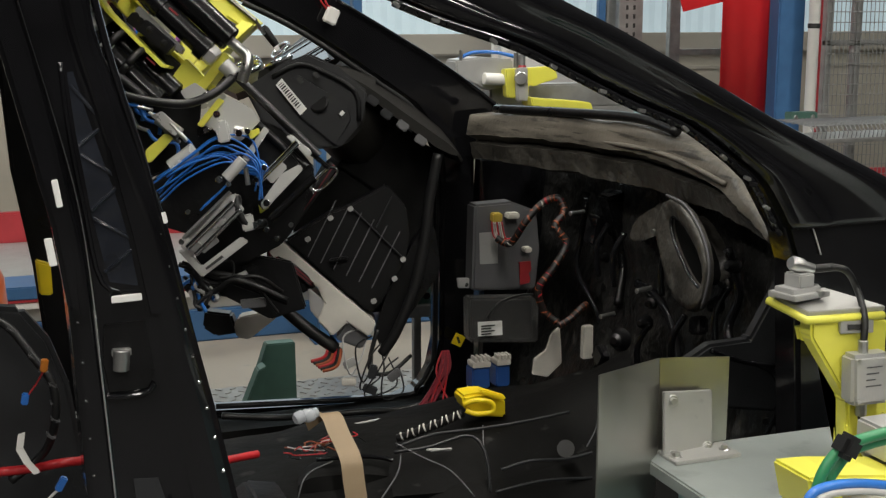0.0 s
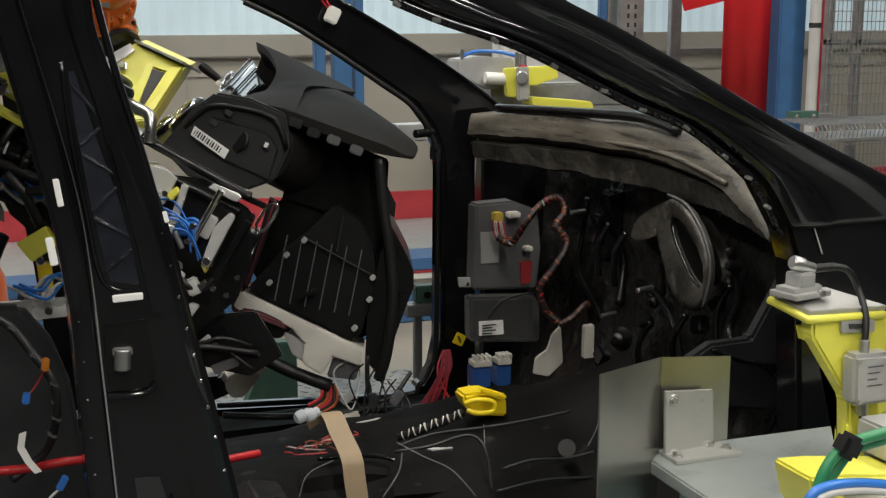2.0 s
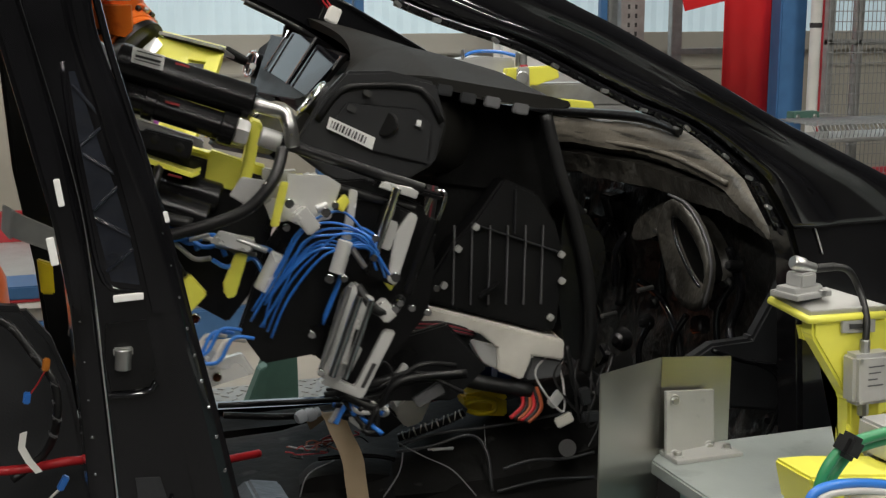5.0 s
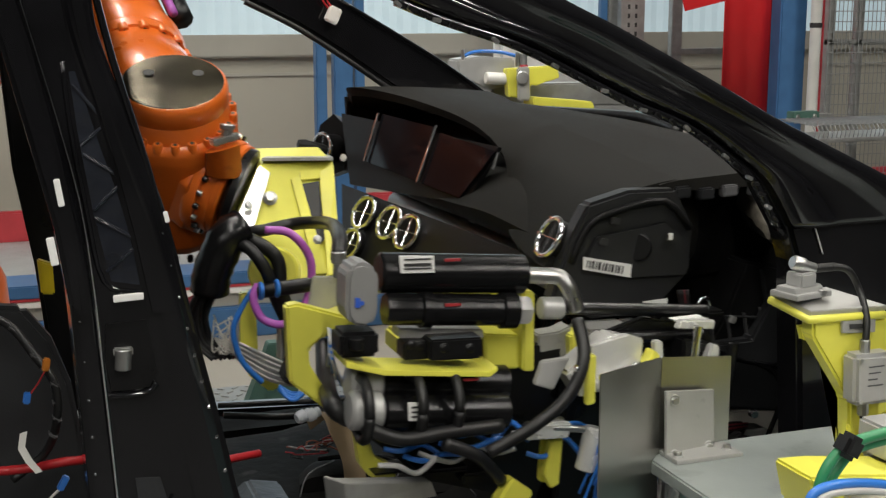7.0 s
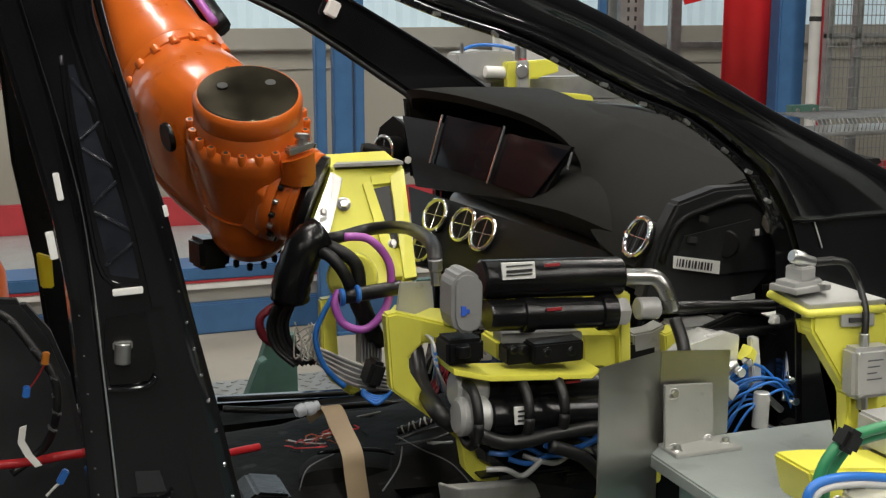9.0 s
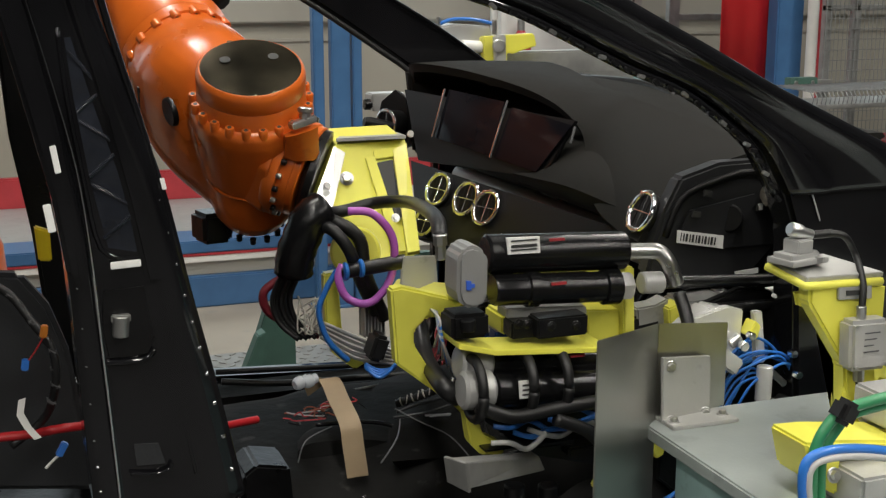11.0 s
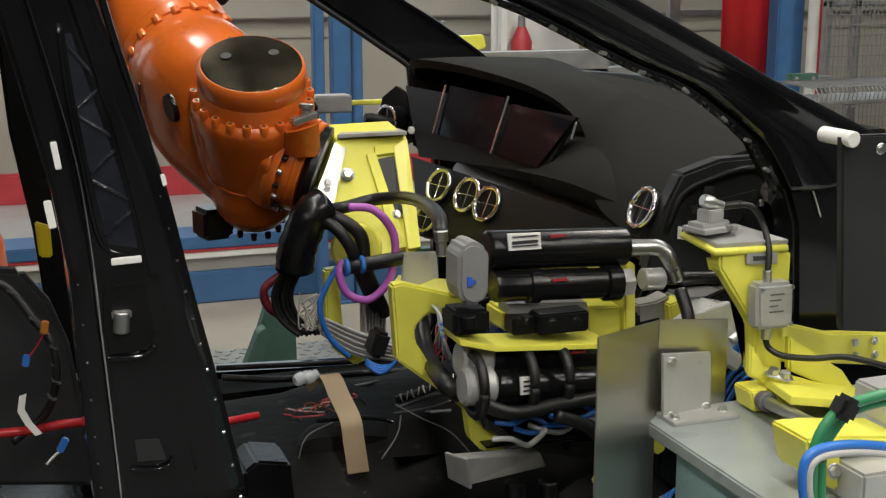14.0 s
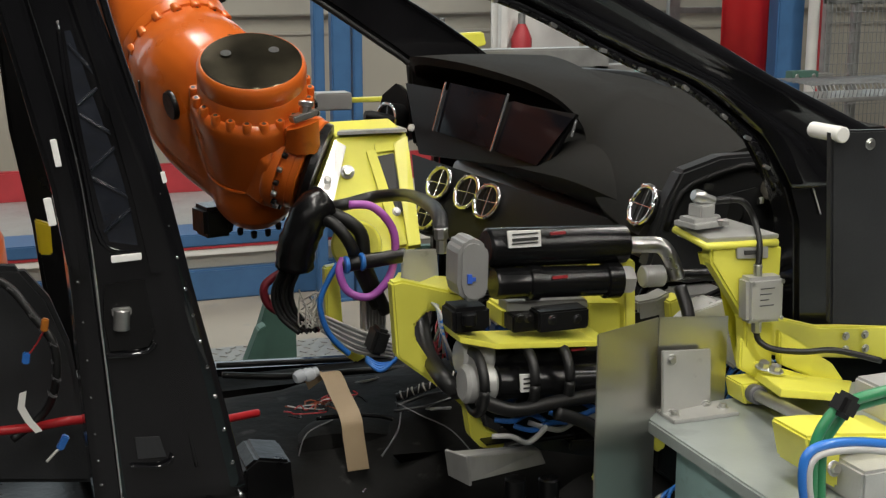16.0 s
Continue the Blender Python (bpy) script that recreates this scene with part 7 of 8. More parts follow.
        end_part("blue_hose", tube([V(*p) + V(a * 0.8 + random.uniform(-0.010, 0.010), -0.01 * (k % 2), -a + random.uniform(-0.012, 0.012)) for p in [(1.071, 1.850, 0.780), (1.092, 1.830, 0.875), (1.123, 1.820, 0.948), (1.173, 1.820, 0.986), (1.225, 1.820, 0.977), (1.264, 1.830, 0.935)]], 0.0024, 8), BLUE_HOSE, g)
    for k in range(3):
        end_part("blue_hose", tube([V(*p) + V(0, -0.008 * k, -0.006 * k) for p in [(1.086, 1.850, 0.813), (1.115, 1.830, 0.876), (1.157, 1.830, 0.930), (1.202, 1.830, 0.935), (1.212, 1.830, 0.889), (1.197, 1.840, 0.797)]], 0.0024, 8), BLUE_HOSE, g)
    end_part("linear_slide", slab([(1.208, 0.688), (1.224, 0.847), (1.241, 0.870), (1.264, 0.861), (1.249, 0.681)], 1.82, 1.87, 0.004), BRIGHT_ALU, g, "bright linear slide")
    end_part("slide_rail", cy((1.228, 1.800, 0.697), (1.250, 1.800, 0.852), 0.008), CHROME, g)
    end_part("slide_rail", cy((1.253, 1.800, 0.696), (1.274, 1.800, 0.848), 0.006), CHROME, g)
    end_part("angle_plate", slab([(1.212, 0.674), (1.226, 0.691), (1.279, 0.677), (1.312, 0.792), (1.334, 0.793), (1.297, 0.657)], 1.83, 1.855, 0.003), BRIGHT_ALU, g, "pale angle plate with writing")
    end_part("print_line", slab([(1.289, 0.681), (1.302, 0.729), (1.309, 0.728), (1.295, 0.679)], 1.825, 1.829, 0), INK_AND_HOLES, g)
    end_part("rail_carriage", slab([(1.262, 0.885), (1.274, 1.027), (1.328, 1.014), (1.320, 0.872)], 1.86, 1.93, 0.004), BLACK_SATIN, g)
    end_part("carriage_face", slab([(1.273, 0.942), (1.279, 0.996), (1.301, 0.993), (1.295, 0.938)], 1.84, 1.86, 0.003), BRIGHT_ALU, g)
    end_part("carriage_plate", slab([(1.298, 0.971), (1.319, 1.017), (1.334, 1.012), (1.319, 0.876), (1.301, 0.882)], 1.84, 1.86, 0.003), BRIGHT_ALU, g, "bare steel carriage plate")
    end_part("cross_rod", cy((1.161, 1.900, 1.033), (1.335, 1.900, 1.019), 0.010), BLACK_SATIN, g)
    end_part("end_strip", slab([(1.259, 1.060), (1.317, 1.060), (1.328, 1.054), (1.268, 1.053)], 1.87, 1.89, 0.001), LABEL, g)
    for p in ((1.048, 1.810, 1.014), (1.094, 1.810, 0.994), (1.161, 1.810, 0.990), (1.190, 1.810, 0.873), (1.321, 1.830, 0.835), (1.312, 1.830, 0.895), (1.299, 1.830, 0.838)):
        end_part("bolt", cy(p, V(*p) + V(0, -0.012, 0), 0.009, 10), CHROME, g)
    end_part("black_hose", tube([(0.888, 1.810, 0.894), (0.960, 1.800, 0.929), (1.024, 1.800, 0.972), (1.059, 1.810, 1.031), (1.067, 1.850, 1.085)], 0.011, 10), RUBBER, g)
    end_part("black_hose", tube([(1.246, 1.830, 0.865), (1.278, 1.820, 0.834), (1.315, 1.830, 0.828), (1.337, 1.870, 0.851)], 0.010, 10), RUBBER, g)
    end_part("cable_eye", tube([(1.309, 1.870, 0.697), (1.329, 1.870, 0.726), (1.352, 1.870, 0.701), (1.330, 1.870, 0.676)], 0.003, 6), RUBBER, g)
    for k in range(10):
        p = V(*(1.305, 1.900, 0.619))
        end_part("loose_hose", tube([p + V(random.uniform(-0.05, 0.05), random.uniform(-0.03, 0.03), random.uniform(-0.04, 0.03)) for _ in range(4)], 0.005, 6), (RUBBER, GREY_WIRE, BLUE_HOSE, RUBBER)[k % 4], g)
    end_part("frame_plate", slab([(1.051, 0.733), (1.074, 0.905), (1.130, 1.033), (1.229, 1.058), (1.352, 1.031), (1.396, 0.927), (1.402, 0.827), (1.361, 0.745), (1.299, 0.646), (1.201, 0.710), (1.110, 0.676)], 1.915, 1.935, 0.004), BLACK_SATIN, g, "black tool frame plate")
    end_part("frame_plate", slab([(0.692, 0.931), (0.837, 1.045), (1.089, 1.019), (1.072, 0.818), (1.032, 0.736), (0.833, 0.805)], 1.955, 1.975, 0.004), BLACK_SATIN, g)
    end_part("carriage_rail", cy((1.265, 1.830, 0.916), (1.284, 1.830, 1.056), 0.008), CHROME, g)
    end_part("carriage_rail", cy((1.343, 1.850, 0.865), (1.366, 1.850, 1.013), 0.010), DRIVE_BLACK, g)
    end_part("air_cylinder", cy((1.078, 1.850, 0.823), (1.098, 1.850, 0.896), 0.018), BRIGHT_ALU, g)
    end_part("air_cylinder", cy((1.201, 1.810, 0.884), (1.207, 1.810, 0.946), 0.014), BRIGHT_ALU, g)
    end_part("clevis", obx((1.305, 1.830, 0.830), (0.04, 0.03, 0.03), (0, 40, 0), 0.004), BRIGHT_ALU, g)
    end_part("clevis", obx((1.130, 1.810, 0.969), (0.05, 0.03, 0.03), (0, 40, 0), 0.004), BRIGHT_ALU, g)
    # plates, rods and fittings packed round the slide
    for pts, y, m in (([(1.085, 0.965), (1.083, 1.043), (1.153, 1.054), (1.182, 1.043), (1.175, 0.977), (1.119, 0.955)], 1.835, BRIGHT_ALU), ([(0.968, 0.895), (0.983, 0.920), (1.049, 0.914), (1.041, 0.889)], 1.835, BRIGHT_ALU), ([(0.988, 0.984), (1.003, 1.022), (1.051, 1.023), (1.020, 0.972)], 1.845, ALU),
                      ([(1.201, 0.947), (1.198, 1.039), (1.213, 1.038), (1.219, 0.946)], 1.825, BRIGHT_ALU), ([(1.018, 0.797), (1.006, 0.822), (1.018, 0.881), (1.041, 0.883), (1.033, 0.803)], 1.855, Y), ([(1.247, 0.790), (1.260, 0.856), (1.280, 0.851), (1.270, 0.786)], 1.815, BRIGHT_ALU),
                      ([(1.207, 0.722), (1.219, 0.832), (1.230, 0.830), (1.221, 0.720)], 1.815, STEEL), ([(1.250, 0.711), (1.261, 0.756), (1.278, 0.752), (1.266, 0.706)], 1.825, ALU), ([(1.283, 0.891), (1.291, 0.911), (1.323, 0.887), (1.315, 0.861)], 1.865, Y),
                      ([(1.252, 1.050), (1.261, 1.064), (1.327, 1.057), (1.325, 1.042)], 1.845, BRIGHT_ALU), ([(1.352, 0.693), (1.370, 0.727), (1.381, 0.722), (1.364, 0.685)], 1.885, ALU), ([(1.288, 0.598), (1.296, 0.621), (1.339, 0.601), (1.329, 0.575)], 1.895, ALU), ([(1.403, 0.658), (1.448, 0.700), (1.464, 0.683), (1.419, 0.643)], 1.895, DULL_GREY)):
        end_part("bracket_plate", slab(pts, y, y + 0.016, 0.002), m, g)
    for a, b, r in (((1.206, 1.800, 0.710), (1.229, 1.800, 0.866), 0.005), ((0.966, 1.830, 0.910), (0.933, 1.830, 0.894), 0.004), ((1.145, 1.820, 0.991), (1.164, 1.820, 1.002), 0.008),
                    ((1.016, 1.840, 0.909), (1.073, 1.840, 0.899), 0.006), ((1.222, 1.820, 0.933), (1.252, 1.820, 0.903), 0.006), ((1.241, 1.810, 0.699), (1.242, 1.810, 0.724), 0.010)):
        end_part("bright_rod", cy(a, b, r, 14), STEEL, g, "polished steel rod")
    for p in ((1.260, 1.800, 0.926), (1.215, 1.800, 0.879), (1.327, 1.820, 0.850), (1.351, 1.820, 0.845), (1.383, 1.830, 0.841), (1.391, 1.830, 0.888), (1.178, 1.810, 0.767), (1.097, 1.810, 0.950), (1.175, 1.810, 1.006), (1.258, 1.810, 0.961), (1.208, 1.810, 0.701)):
        end_part("bolt", cy(p, V(*p) + V(0, -0.014, 0), 0.007, 10), CHROME, g)
    end_part("cable_tray", slab([(1.248, 0.642), (1.324, 0.745), (1.450, 0.808), (1.549, 0.734), (1.494, 0.657), (1.372, 0.636), (1.303, 0.602)], 1.95, 1.97, 0.004), BLACK_SATIN, g)
    for k in range(5):
        w = [V(random.uniform(-0.02, 0.02), random.uniform(-0.02, 0.01), random.uniform(-0.03, 0.02)) for _ in range(4)]
        end_part("black_cable", tube([V(*p) + q for p, q in zip([(1.248, 1.890, 0.635), (1.325, 1.890, 0.661), (1.386, 1.880, 0.716), (1.484, 1.900, 0.719)], w)], 0.004 + 0.0012 * k, 8), RUBBER, g)
    # far end of the tool, seen behind the pillar
    end_part("mounting_plate", slab([(0.897, 0.622), (1.062, 0.704), (1.093, 0.671), (0.925, 0.584)], 1.84, 1.86, 0.002), BRIGHT_ALU, g, "bright mounting plate")
    end_part("valve_block", slab([(0.967, 0.684), (1.011, 0.708), (1.027, 0.677), (0.987, 0.653)], 1.82, 1.85, 0.003), BRIGHT_ALU, g)
    end_part("end_stop", slab([(0.897, 0.768), (0.944, 0.830), (0.982, 0.800), (0.945, 0.741)], 1.845, 1.875, 0.003), Y, g)
    for k in range(5):
        end_part("blue_hose", tube([V(*p) + V(0.012 * k, -0.006 * k, 0.009 * (k % 3)) for p in [(0.919, 1.830, 0.673), (0.972, 1.820, 0.680), (0.992, 1.820, 0.728), (1.029, 1.830, 0.733)]], 0.0036, 8), BLUE_HOSE if k % 3 else OFF_WHITE, g)
    for p in ((0.964, 1.830, 0.634), (1.026, 1.830, 0.658), (0.993, 1.820, 0.684), (0.969, 1.830, 0.757), (0.957, 1.830, 0.665)):
        end_part("bolt", cy(p, V(*p) + V(0, -0.014, 0), 0.009, 10), CHROME, g)
    # clamp at the other end, under the module
    end_part("end_clamp", slab([(1.433, 0.550), (1.430, 0.574), (1.496, 0.650), (1.514, 0.636), (1.490, 0.543), (1.460, 0.528)], 2.2, 2.3, 0.004), OFF_WHITE, g, "soiled pale end clamp")
    end_part("clamp_block", slab([(1.348, 0.535), (1.410, 0.571), (1.455, 0.540), (1.413, 0.497), (1.370, 0.495)], 2.2, 2.28, 0.006), BLACK_SATIN, g)
    return g


DASH = cockpit()
GRIP = gripper()

# ---- robot ----
WRIST = Vector((0.570, 2.878, 1.205))
FORE_DIR = Vector((-0.282, 0.816, 0.505)).normalized()
SWING = Vector((-0.09, -0.48, 0.872)).normalized()
FORE_LEN, ARM_LEN = 1.25, 1.3
ELBOW = WRIST + FORE_DIR * FORE_LEN
SHOULDER = ELBOW + Vector((-0.35, 0.62, -0.62)).normalized() * ARM_LEN


def cast(ob, voxel=0.006, rounds=10):
    """Melts the pieces of a mesh into one casting with soft fillets."""
    r = ob.modifiers.new("remesh", "REMESH")
    r.mode, r.voxel_size, r.use_smooth_shade = "VOXEL", voxel, True
    f = ob.modifiers.new("fillet", "SMOOTH")
    f.factor, f.iterations = 0.5, rounds
    return ob


def robot():
    base = Vector((SHOULDER.x, SHOULDER.y, 0))
    r = thing("robot_arm", base, "orange industrial robot arm reaching into the car", "robot")
    part("pedestal", lathe(base, base + V(0, 0, 0.35), [(0, 0.42), (0.1, 0.42), (0.15, 0.3), (1, 0.3)], 32), BLACK_SATIN, r)
    part("turret", lathe(base + V(0, 0, 0.35), SHOULDER + V(0, 0, 0.1), [(0, 0.32), (0.4, 0.30), (0.6, 0.24), (1, 0.2)], 32), ORANGE, r)
    up = joint("upper_arm", merge(loft([[SHOULDER + (ELBOW - SHOULDER) * s + V(a * w, b * w, 0) for a, b in ((-1, -1), (1, -1), (1, 1), (-1, 1))] for s, w in ((-0.05, 0.16), (0.15, 0.14), (0.85, 0.11), (1.05, 0.13))], 4, 1)), ORANGE, r, SHOULDER)
    # forearm: d along it, n along the swing axle, m out of its side
    c, d, n = WRIST, FORE_DIR, SWING
    m = n.cross(d).normalized()

    def on(s, h, k):
        return c + d * s + n * h + m * k
    fore = joint("forearm", lathe(c + d * 0.405, c + d * FORE_LEN * 1.12, [(0, 0.150), (0.02, 0.156), (0.05, 0.156), (0.06, 0.146), (0.3, 0.148), (0.55, 0.155), (0.8, 0.17), (0.97, 0.17), (1, 0.1)], 48), ORANGE, r, WRIST, "orange tapered forearm")
    # casting between the roll flange and the swing axle, with a bowl below
    def ring(s, h0, h1, k0, k1, square):
        out = []
        for i in range(28):
            a = i * math.tau / 28
            ca, sa = math.cos(a), math.sin(a)
            ca, sa = math.copysign(abs(ca) ** square, ca), math.copysign(abs(sa) ** square, sa)
            out.append(on(s, (h0 + h1) / 2 + (h1 - h0) / 2 * sa, (k0 + k1) / 2 + (k1 - k0) / 2 * ca))
        return out
    arm = loft([ring(0.395, -0.140, 0.140, -0.140, 0.140, 1.0), ring(0.34, -0.146, 0.146, -0.140, 0.152, 0.95), ring(0.27, -0.162, 0.172, -0.135, 0.168, 0.85),
                ring(0.20, -0.180, 0.190, -0.130, 0.172, 0.8), ring(0.13, -0.196, 0.188, -0.125, 0.156, 0.8), ring(0.06, -0.204, 0.140, -0.115, 0.128, 0.85), ring(0.0, -0.206, 0.05, -0.09, 0.095, 0.9)], 4, 0)
    hub = lathe(on(0, 0.142, 0), on(0, -0.225, 0), [(0, 0.128), (0.04, 0.140), (0.12, 0.140), (0.30, 0.128), (0.52, 0.112), (0.55, 0.106), (0.72, 0.104), (0.84, 0.096), (0.94, 0.074), (1, 0.030)], 44)
    cast(part("wrist_casting", merge(arm, hub), ORANGE, fore, "orange wrist casting with soft cast edges"))
    part("casting_flange", lathe(on(0.372, 0, 0), on(0.404, 0, 0), [(0, 0.140), (0.1, 0.147), (0.9, 0.150), (1, 0.150)], 48), ORANGE, fore)
    for k in range(18):
        a = k * math.tau / 18 + 0.1
        p = on(0.374, 0.137 * math.cos(a), 0.137 * math.sin(a))
        q = p + (p - on(0.374, 0, 0)).normalized() * 0.004
        part("screw", lathe(q, q - d * 0.024, [(0, 0.013), (0.9, 0.013), (1, 0.011)], 14), ORANGE, fore)
        part("socket", lathe(q - d * 0.0235, q - d * 0.0248, [(0, 0.006), (1, 0.006)], 6), INK_AND_HOLES, fore)
    # screwed cap over the swing axle, with its cover disc
    part("axle_cap", lathe(on(0, 0.136, 0), on(0, 0.229, 0), [(0, 0.126), (0.10, 0.123), (0.45, 0.121), (0.48, 0.1195), (0.51, 0.121), (0.84, 0.121), (0.95, 0.118), (1, 0.113)], 56), ORANGE, fore, "orange round axle cap")
    part("cover_disc", lathe(on(0, 0.222, 0), on(0, 0.231, 0), [(0, 0.112), (0.7, 0.112), (1, 0.109)], 56), BRASS, fore, "stained dark metal cover disc")
    for h, k in ((0.045, 0.040), (-0.050, -0.020), (0.012, -0.062), (-0.03, 0.055)):
        part("disc_hole", lathe(c + n * 0.2295 + d * h + m * k, c + n * 0.2316 + d * h + m * k, [(0, 0.012), (1, 0.012)], 16), INK_AND_HOLES, fore)
    for k in range(22):
        a = k * math.tau / 22
        p = c + n * 0.136 + (d * math.cos(a) + m * math.sin(a)) * 0.129
        if math.cos(a) > 0.55:
            continue
        part("screw", lathe(p, p + n * 0.023, [(0, 0.0105), (0.85, 0.0105), (1, 0.0085)], 12), ORANGE, fore)
        part("socket", lathe(p + n * 0.0225, p + n * 0.0238, [(0, 0.005), (1, 0.005)], 6), INK_AND_HOLES, fore)
    part("bowl_seam", lathe(on(0, -0.058, 0), on(0, -0.064, 0), [(0, 0.110), (0.5, 0.112), (1, 0.110)], 44), ORANGE, fore)
    for k in range(12):
        a = k * math.tau / 12
        p = c - n * 0.212 + (d * math.cos(a) + m * math.sin(a)) * 0.066
        part("screw", lathe(p, p - n * 0.014, [(0, 0.008), (1, 0.007)], 8), BLACK_SATIN, fore)
    part("side_plug", lathe(on(0.105, 0.085, 0.146), on(0.105, 0.085, 0.158), [(0, 0.034), (0.6, 0.034), (1, 0.031)], 28), BLACK_SATIN, fore, "dark round side plug")
    plate = obx((0, 0, 0), (0.062, 0.007, 0.004), (0, 0, 0), 0.0005)
    plate.transform(Matrix.Translation(on(0.24, 0.035, 0.170)) @ Matrix((n, d, m)).transposed().to_4x4())
    part("type_mark", plate, INK_AND_HOLES, fore)
    # A black disc in place of the shaded pocket.
    part("top_pocket", lathe(on(0.135, 0.186, -0.015), on(0.135, 0.1905, -0.015), [(0, 0.028), (1, 0.026)], 20), BLACK_SATIN, fore)
    part("pocket_screw", cy(on(0.132, 0.188, -0.012), on(0.132, 0.198, -0.012), 0.012, 8), STEEL, fore)
    part("rear_motor", obx(on(0.05, -0.235, 0.09), (0.075, 0.09, 0.075), (0, 0, 12), 0.010), BLACK_SATIN, fore, "black motor housing")
    # conduit along the arm
    part("cable_guide", tube([on(0.5, 0.05, -0.17), on(0.8, 0.06, -0.18), on(1.2, 0.05, -0.18)], 0.03, 10), RUBBER, fore)
    part("purple_hose", tube([on(0.47, 0.09, -0.14), on(0.8, 0.10, -0.15), on(1.2, 0.08, -0.15)], 0.012, 10), PURPLE, fore)
    # hand towards the tool
    h1 = V(0.690, 2.806, 1.157)
    hx = V(0.80, -0.48, -0.36).normalized()
    h0 = h1 - hx * 0.16
    hu = (n - hx * n.dot(hx)).normalized()
    hw = hx.cross(hu)

    def octagon(s, w, cut):
        q = [(w, cut), (cut, w), (-cut, w), (-w, cut), (-w, -cut), (-cut, -w), (cut, -w), (w, -cut)]
        return [h0 + hx * s + hu * a + hw * b for a, b in q]
    wr = joint("wrist", merge(loft([octagon(-0.03, 0.085, 0.06), octagon(0.04, 0.105, 0.06), octagon(0.085, 0.118, 0.062), octagon(0.098, 0.120, 0.062)], 3, 0),
                              lathe(h0 - n * 0.05 + hx * 0.01, h0 + n * 0.12 + hx * 0.01, [(0, 0.09), (0.2, 0.112), (0.8, 0.126), (1, 0.118)], 36)), ORANGE, r, WRIST, "orange wrist block behind the hand flange")
    cast(wr, 0.005, 6)
    part("hand", lathe(h0 + hx * 0.085, h1, [(0, 0.121), (0.1, 0.126), (0.36, 0.126), (0.40, 0.1245), (0.42, 0.112), (0.75, 0.112), (0.78, 0.109), (0.95, 0.109), (1, 0.104)], 48), ORANGE, wr, "orange hand flange")
    for k in range(22):
        a = k * math.tau / 22
        p = h0 + hx * 0.114 + (hu * math.cos(a) + hw * math.sin(a)) * 0.118
        part("screw", lathe(p, p + hx * 0.012, [(0, 0.0068), (0.85, 0.0068), (1, 0.006)], 10), BLACK_SATIN if k % 2 else STEEL, wr)
    part("stop_block", merge(obx((0.640, 2.672, 1.290), (0.060, 0.030, 0.016), (0, -16, 10), 0.003), cy((0.645, 2.672, 1.296), (0.647, 2.672, 1.314), 0.013, 8), cy((0.646, 2.672, 1.310), (0.647, 2.672, 1.322), 0.017, 14)), STEEL, wr, "steel stop block with bolt")
    part("stop_seat", loft([[(0.600, 2.655, 1.258), (0.672, 2.655, 1.278), (0.672, 2.690, 1.283), (0.600, 2.690, 1.265)], [(0.610, 2.70, 1.20), (0.690, 2.70, 1.20), (0.690, 2.80, 1.22), (0.610, 2.80, 1.22)]], 3, 1), ORANGE, wr)
    return r, up, fore, wr


ROBOT, UPPER, FORE, HAND = robot()


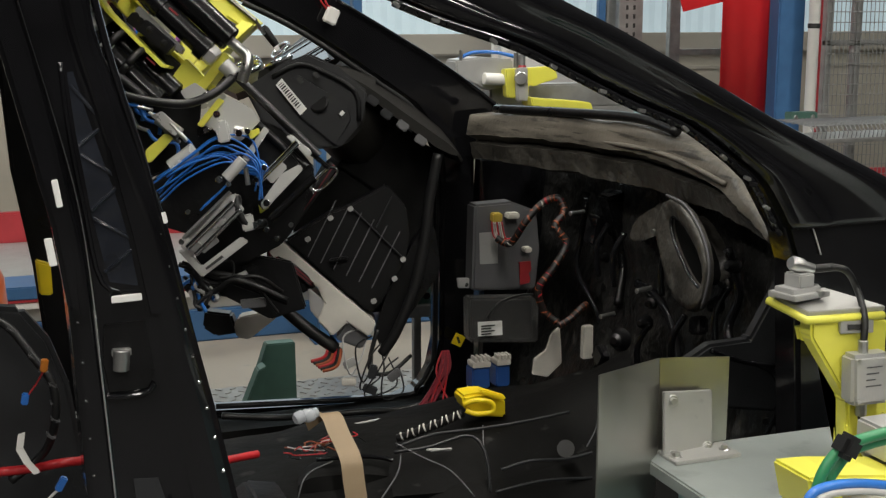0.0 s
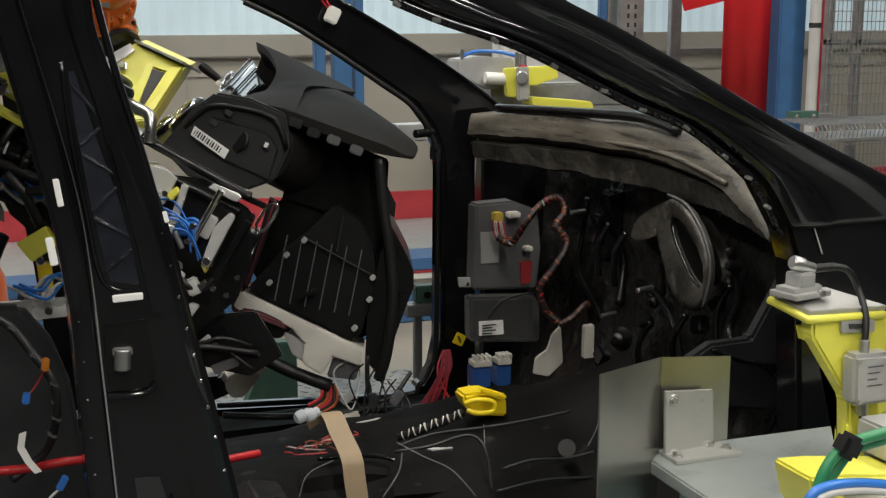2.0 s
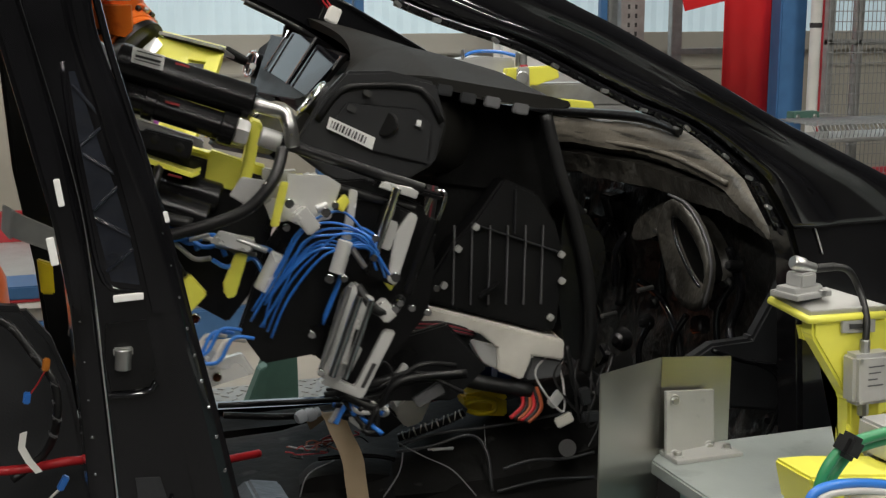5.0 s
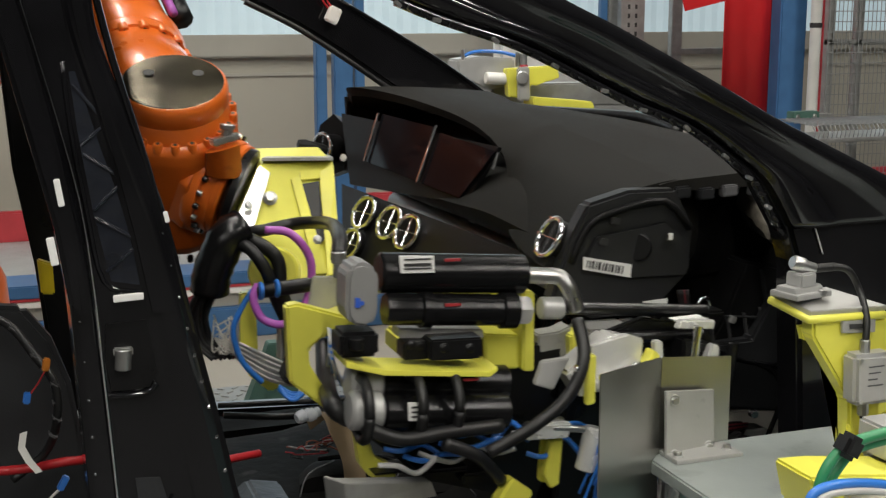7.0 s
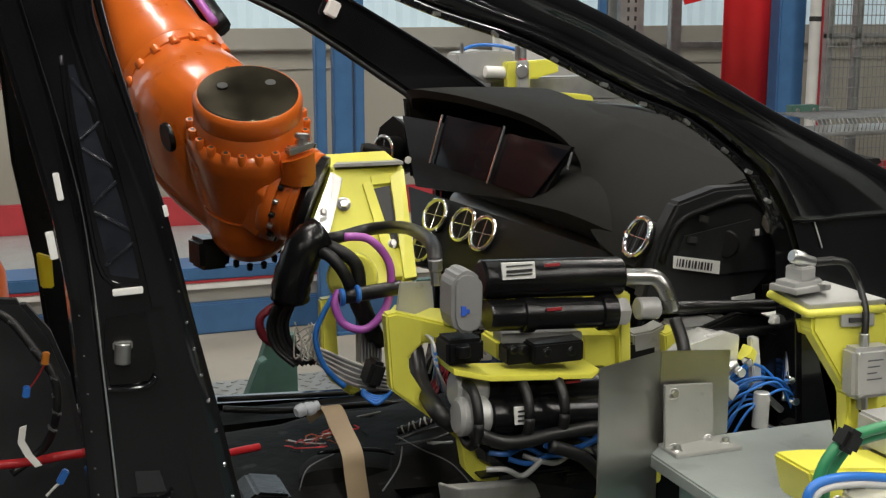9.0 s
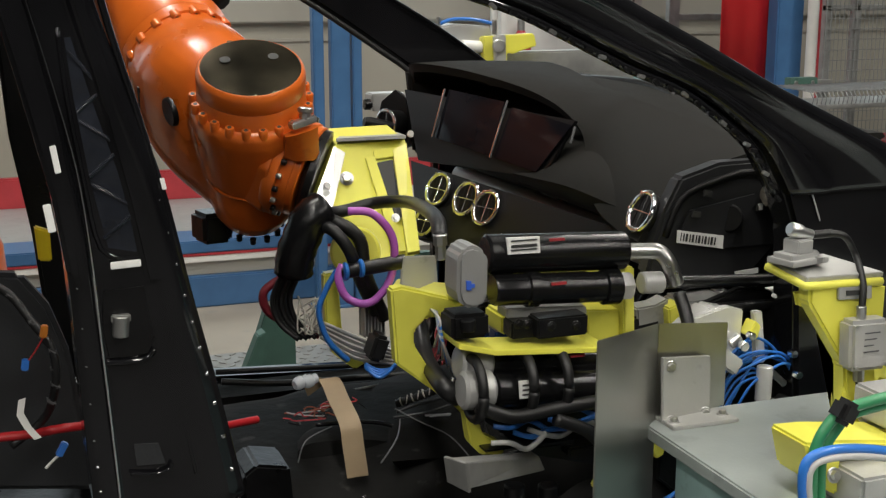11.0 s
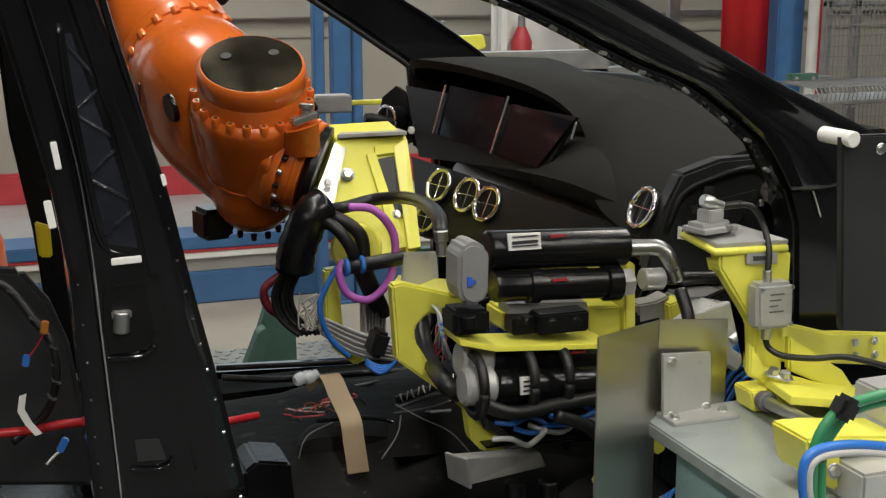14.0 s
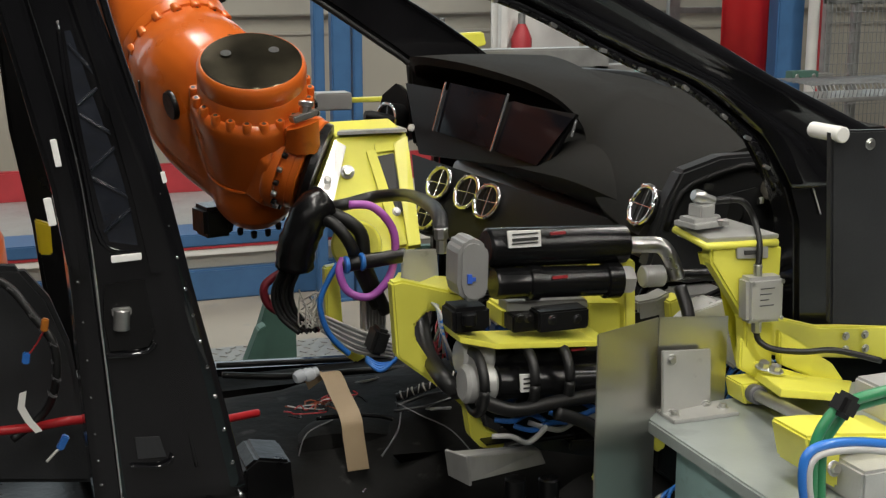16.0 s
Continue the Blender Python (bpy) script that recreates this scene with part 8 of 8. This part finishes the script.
# ---- what moves ----
# seconds; shift of the module in x, y, z; pitch about y, heading about z, roll about x
COURSE = [(0.0, -0.445, 1.182, 0.197, 40.9, -20.4, -6.7), (0.5, -0.456, 1.127, 0.195, 40.8, -20.4, -7.8), (1.0, -0.577, 1.131, 0.237, 31.7, -20.4, -5.1),
          (1.5, -0.673, 1.049, 0.107, 25.7, -20.7, -3.4), (2.0, -0.681, 1.037, 0.122, 25.6, -20.7, -4.4), (2.5, -0.693, 1.027, 0.179, 25.9, -19.5, -2.9),
          (3.0, -0.708, 0.999, 0.140, 26.2, -20.6, -3.6), (3.5, -0.730, 0.899, 0.176, 25.9, -19.9, -3.0), (4.0, -0.638, 0.743, 0.218, 22.9, -21.5, -7.8),
          (4.2, -0.585, 0.624, 0.184, 22.0, -20.4, -1.9), (4.8, -0.530, 0.450, 0.210, 17.0, -14.0, -3.0), (5.5, -0.450, 0.310, 0.190, 11.5, -5.0, -0.5),
          (6.0, -0.345, 0.220, 0.110, 8.0, -1.0, 0.4), (6.3, -0.260, 0.155, 0.050, 5.9, 0.0, 0.5), (6.5, -0.201, 0.089, 0.009, 3.3, 0.3, 0.5),
          (7.0, -0.163, 0.034, 0.010, 2.0, 0.0, 0.3),
          (7.5, 0.0, 0.0, 0.0, 0.0, 0.0, 0.0), (9.2, 0.0, 0.0, 0.0, 0.0, 0.0, 0.0),
          (11.3, 0.013, 0.0, -0.004, 0.0, 0.0, 0.0), (16.0, 0.013, 0.0, -0.004, 0.0, 0.0, 0.0)]


def motions():
    rows, hand, fore, upper = [], [], [], []
    base = ORIGIN[ROBOT.name]
    for t, x, y, z, ry, rz, rx in COURSE:
        turn = Euler((radians(rx), radians(ry), radians(rz)), "XYZ").to_matrix().to_4x4()
        m = Matrix.Translation(PIVOT + V(x, y, z)) @ turn
        rows.append((t, m))
        w = m @ (WRIST - PIVOT)
        hand.append((t, Matrix.Translation(w - base) @ turn))
        # elbow above the line from shoulder to wrist
        s = w - SHOULDER
        dist = min(s.length, (FORE_LEN + ARM_LEN) * 0.99)
        k = (dist * dist + ARM_LEN ** 2 - FORE_LEN ** 2) / (2 * dist)
        hgt = math.sqrt(max(ARM_LEN ** 2 - k * k, 0.0))
        e0 = ELBOW - SHOULDER
        up = (e0 - s * (e0.dot(s) / s.length_squared)).normalized()
        el = SHOULDER + s.normalized() * k + up * hgt
        fore.append((t, Matrix.Translation(w - base) @ FORE_DIR.rotation_difference((el - w).normalized()).to_matrix().to_4x4()))
        upper.append((t, Matrix.Translation(SHOULDER - base) @ (ELBOW - SHOULDER).rotation_difference(el - SHOULDER).to_matrix().to_4x4()))
    walk(DASH, rows)
    walk(GRIP, rows)
    walk(HAND, hand)
    walk(FORE, fore)
    walk(UPPER, upper)
    s = Vector(SLIDE0)
    out = Vector((1.067, 1.420, 1.158)) - Vector((1.049, 1.620, 1.160))
    walk(SLIDE, [(t, Matrix.Translation(s + out * k)) for t, k in ((0.0, 1.0), (12.1, 1.0), (12.5, 0.64), (13.0, 0.2), (13.4, 0.02), (14.0, 0.0), (15.0, 0.0), (15.5, -0.05), (16.0, -0.11))])
    f = Vector(ORIGIN[FAR.name])
    walk(FAR, [(t, Matrix.Translation(f + V(*o))) for t, o in ((0.0, (0, 0, 0)), (10.4, (0, 0, 0)), (11.3, (-0.14, 0, -0.008)), (11.6, (-0.20, 0, -0.01)), (11.9, (-0.25, 0, -0.02)), (12.2, (-0.26, 0, -0.02)), (16.0, (-0.26, 0, -0.02)))])


motions()
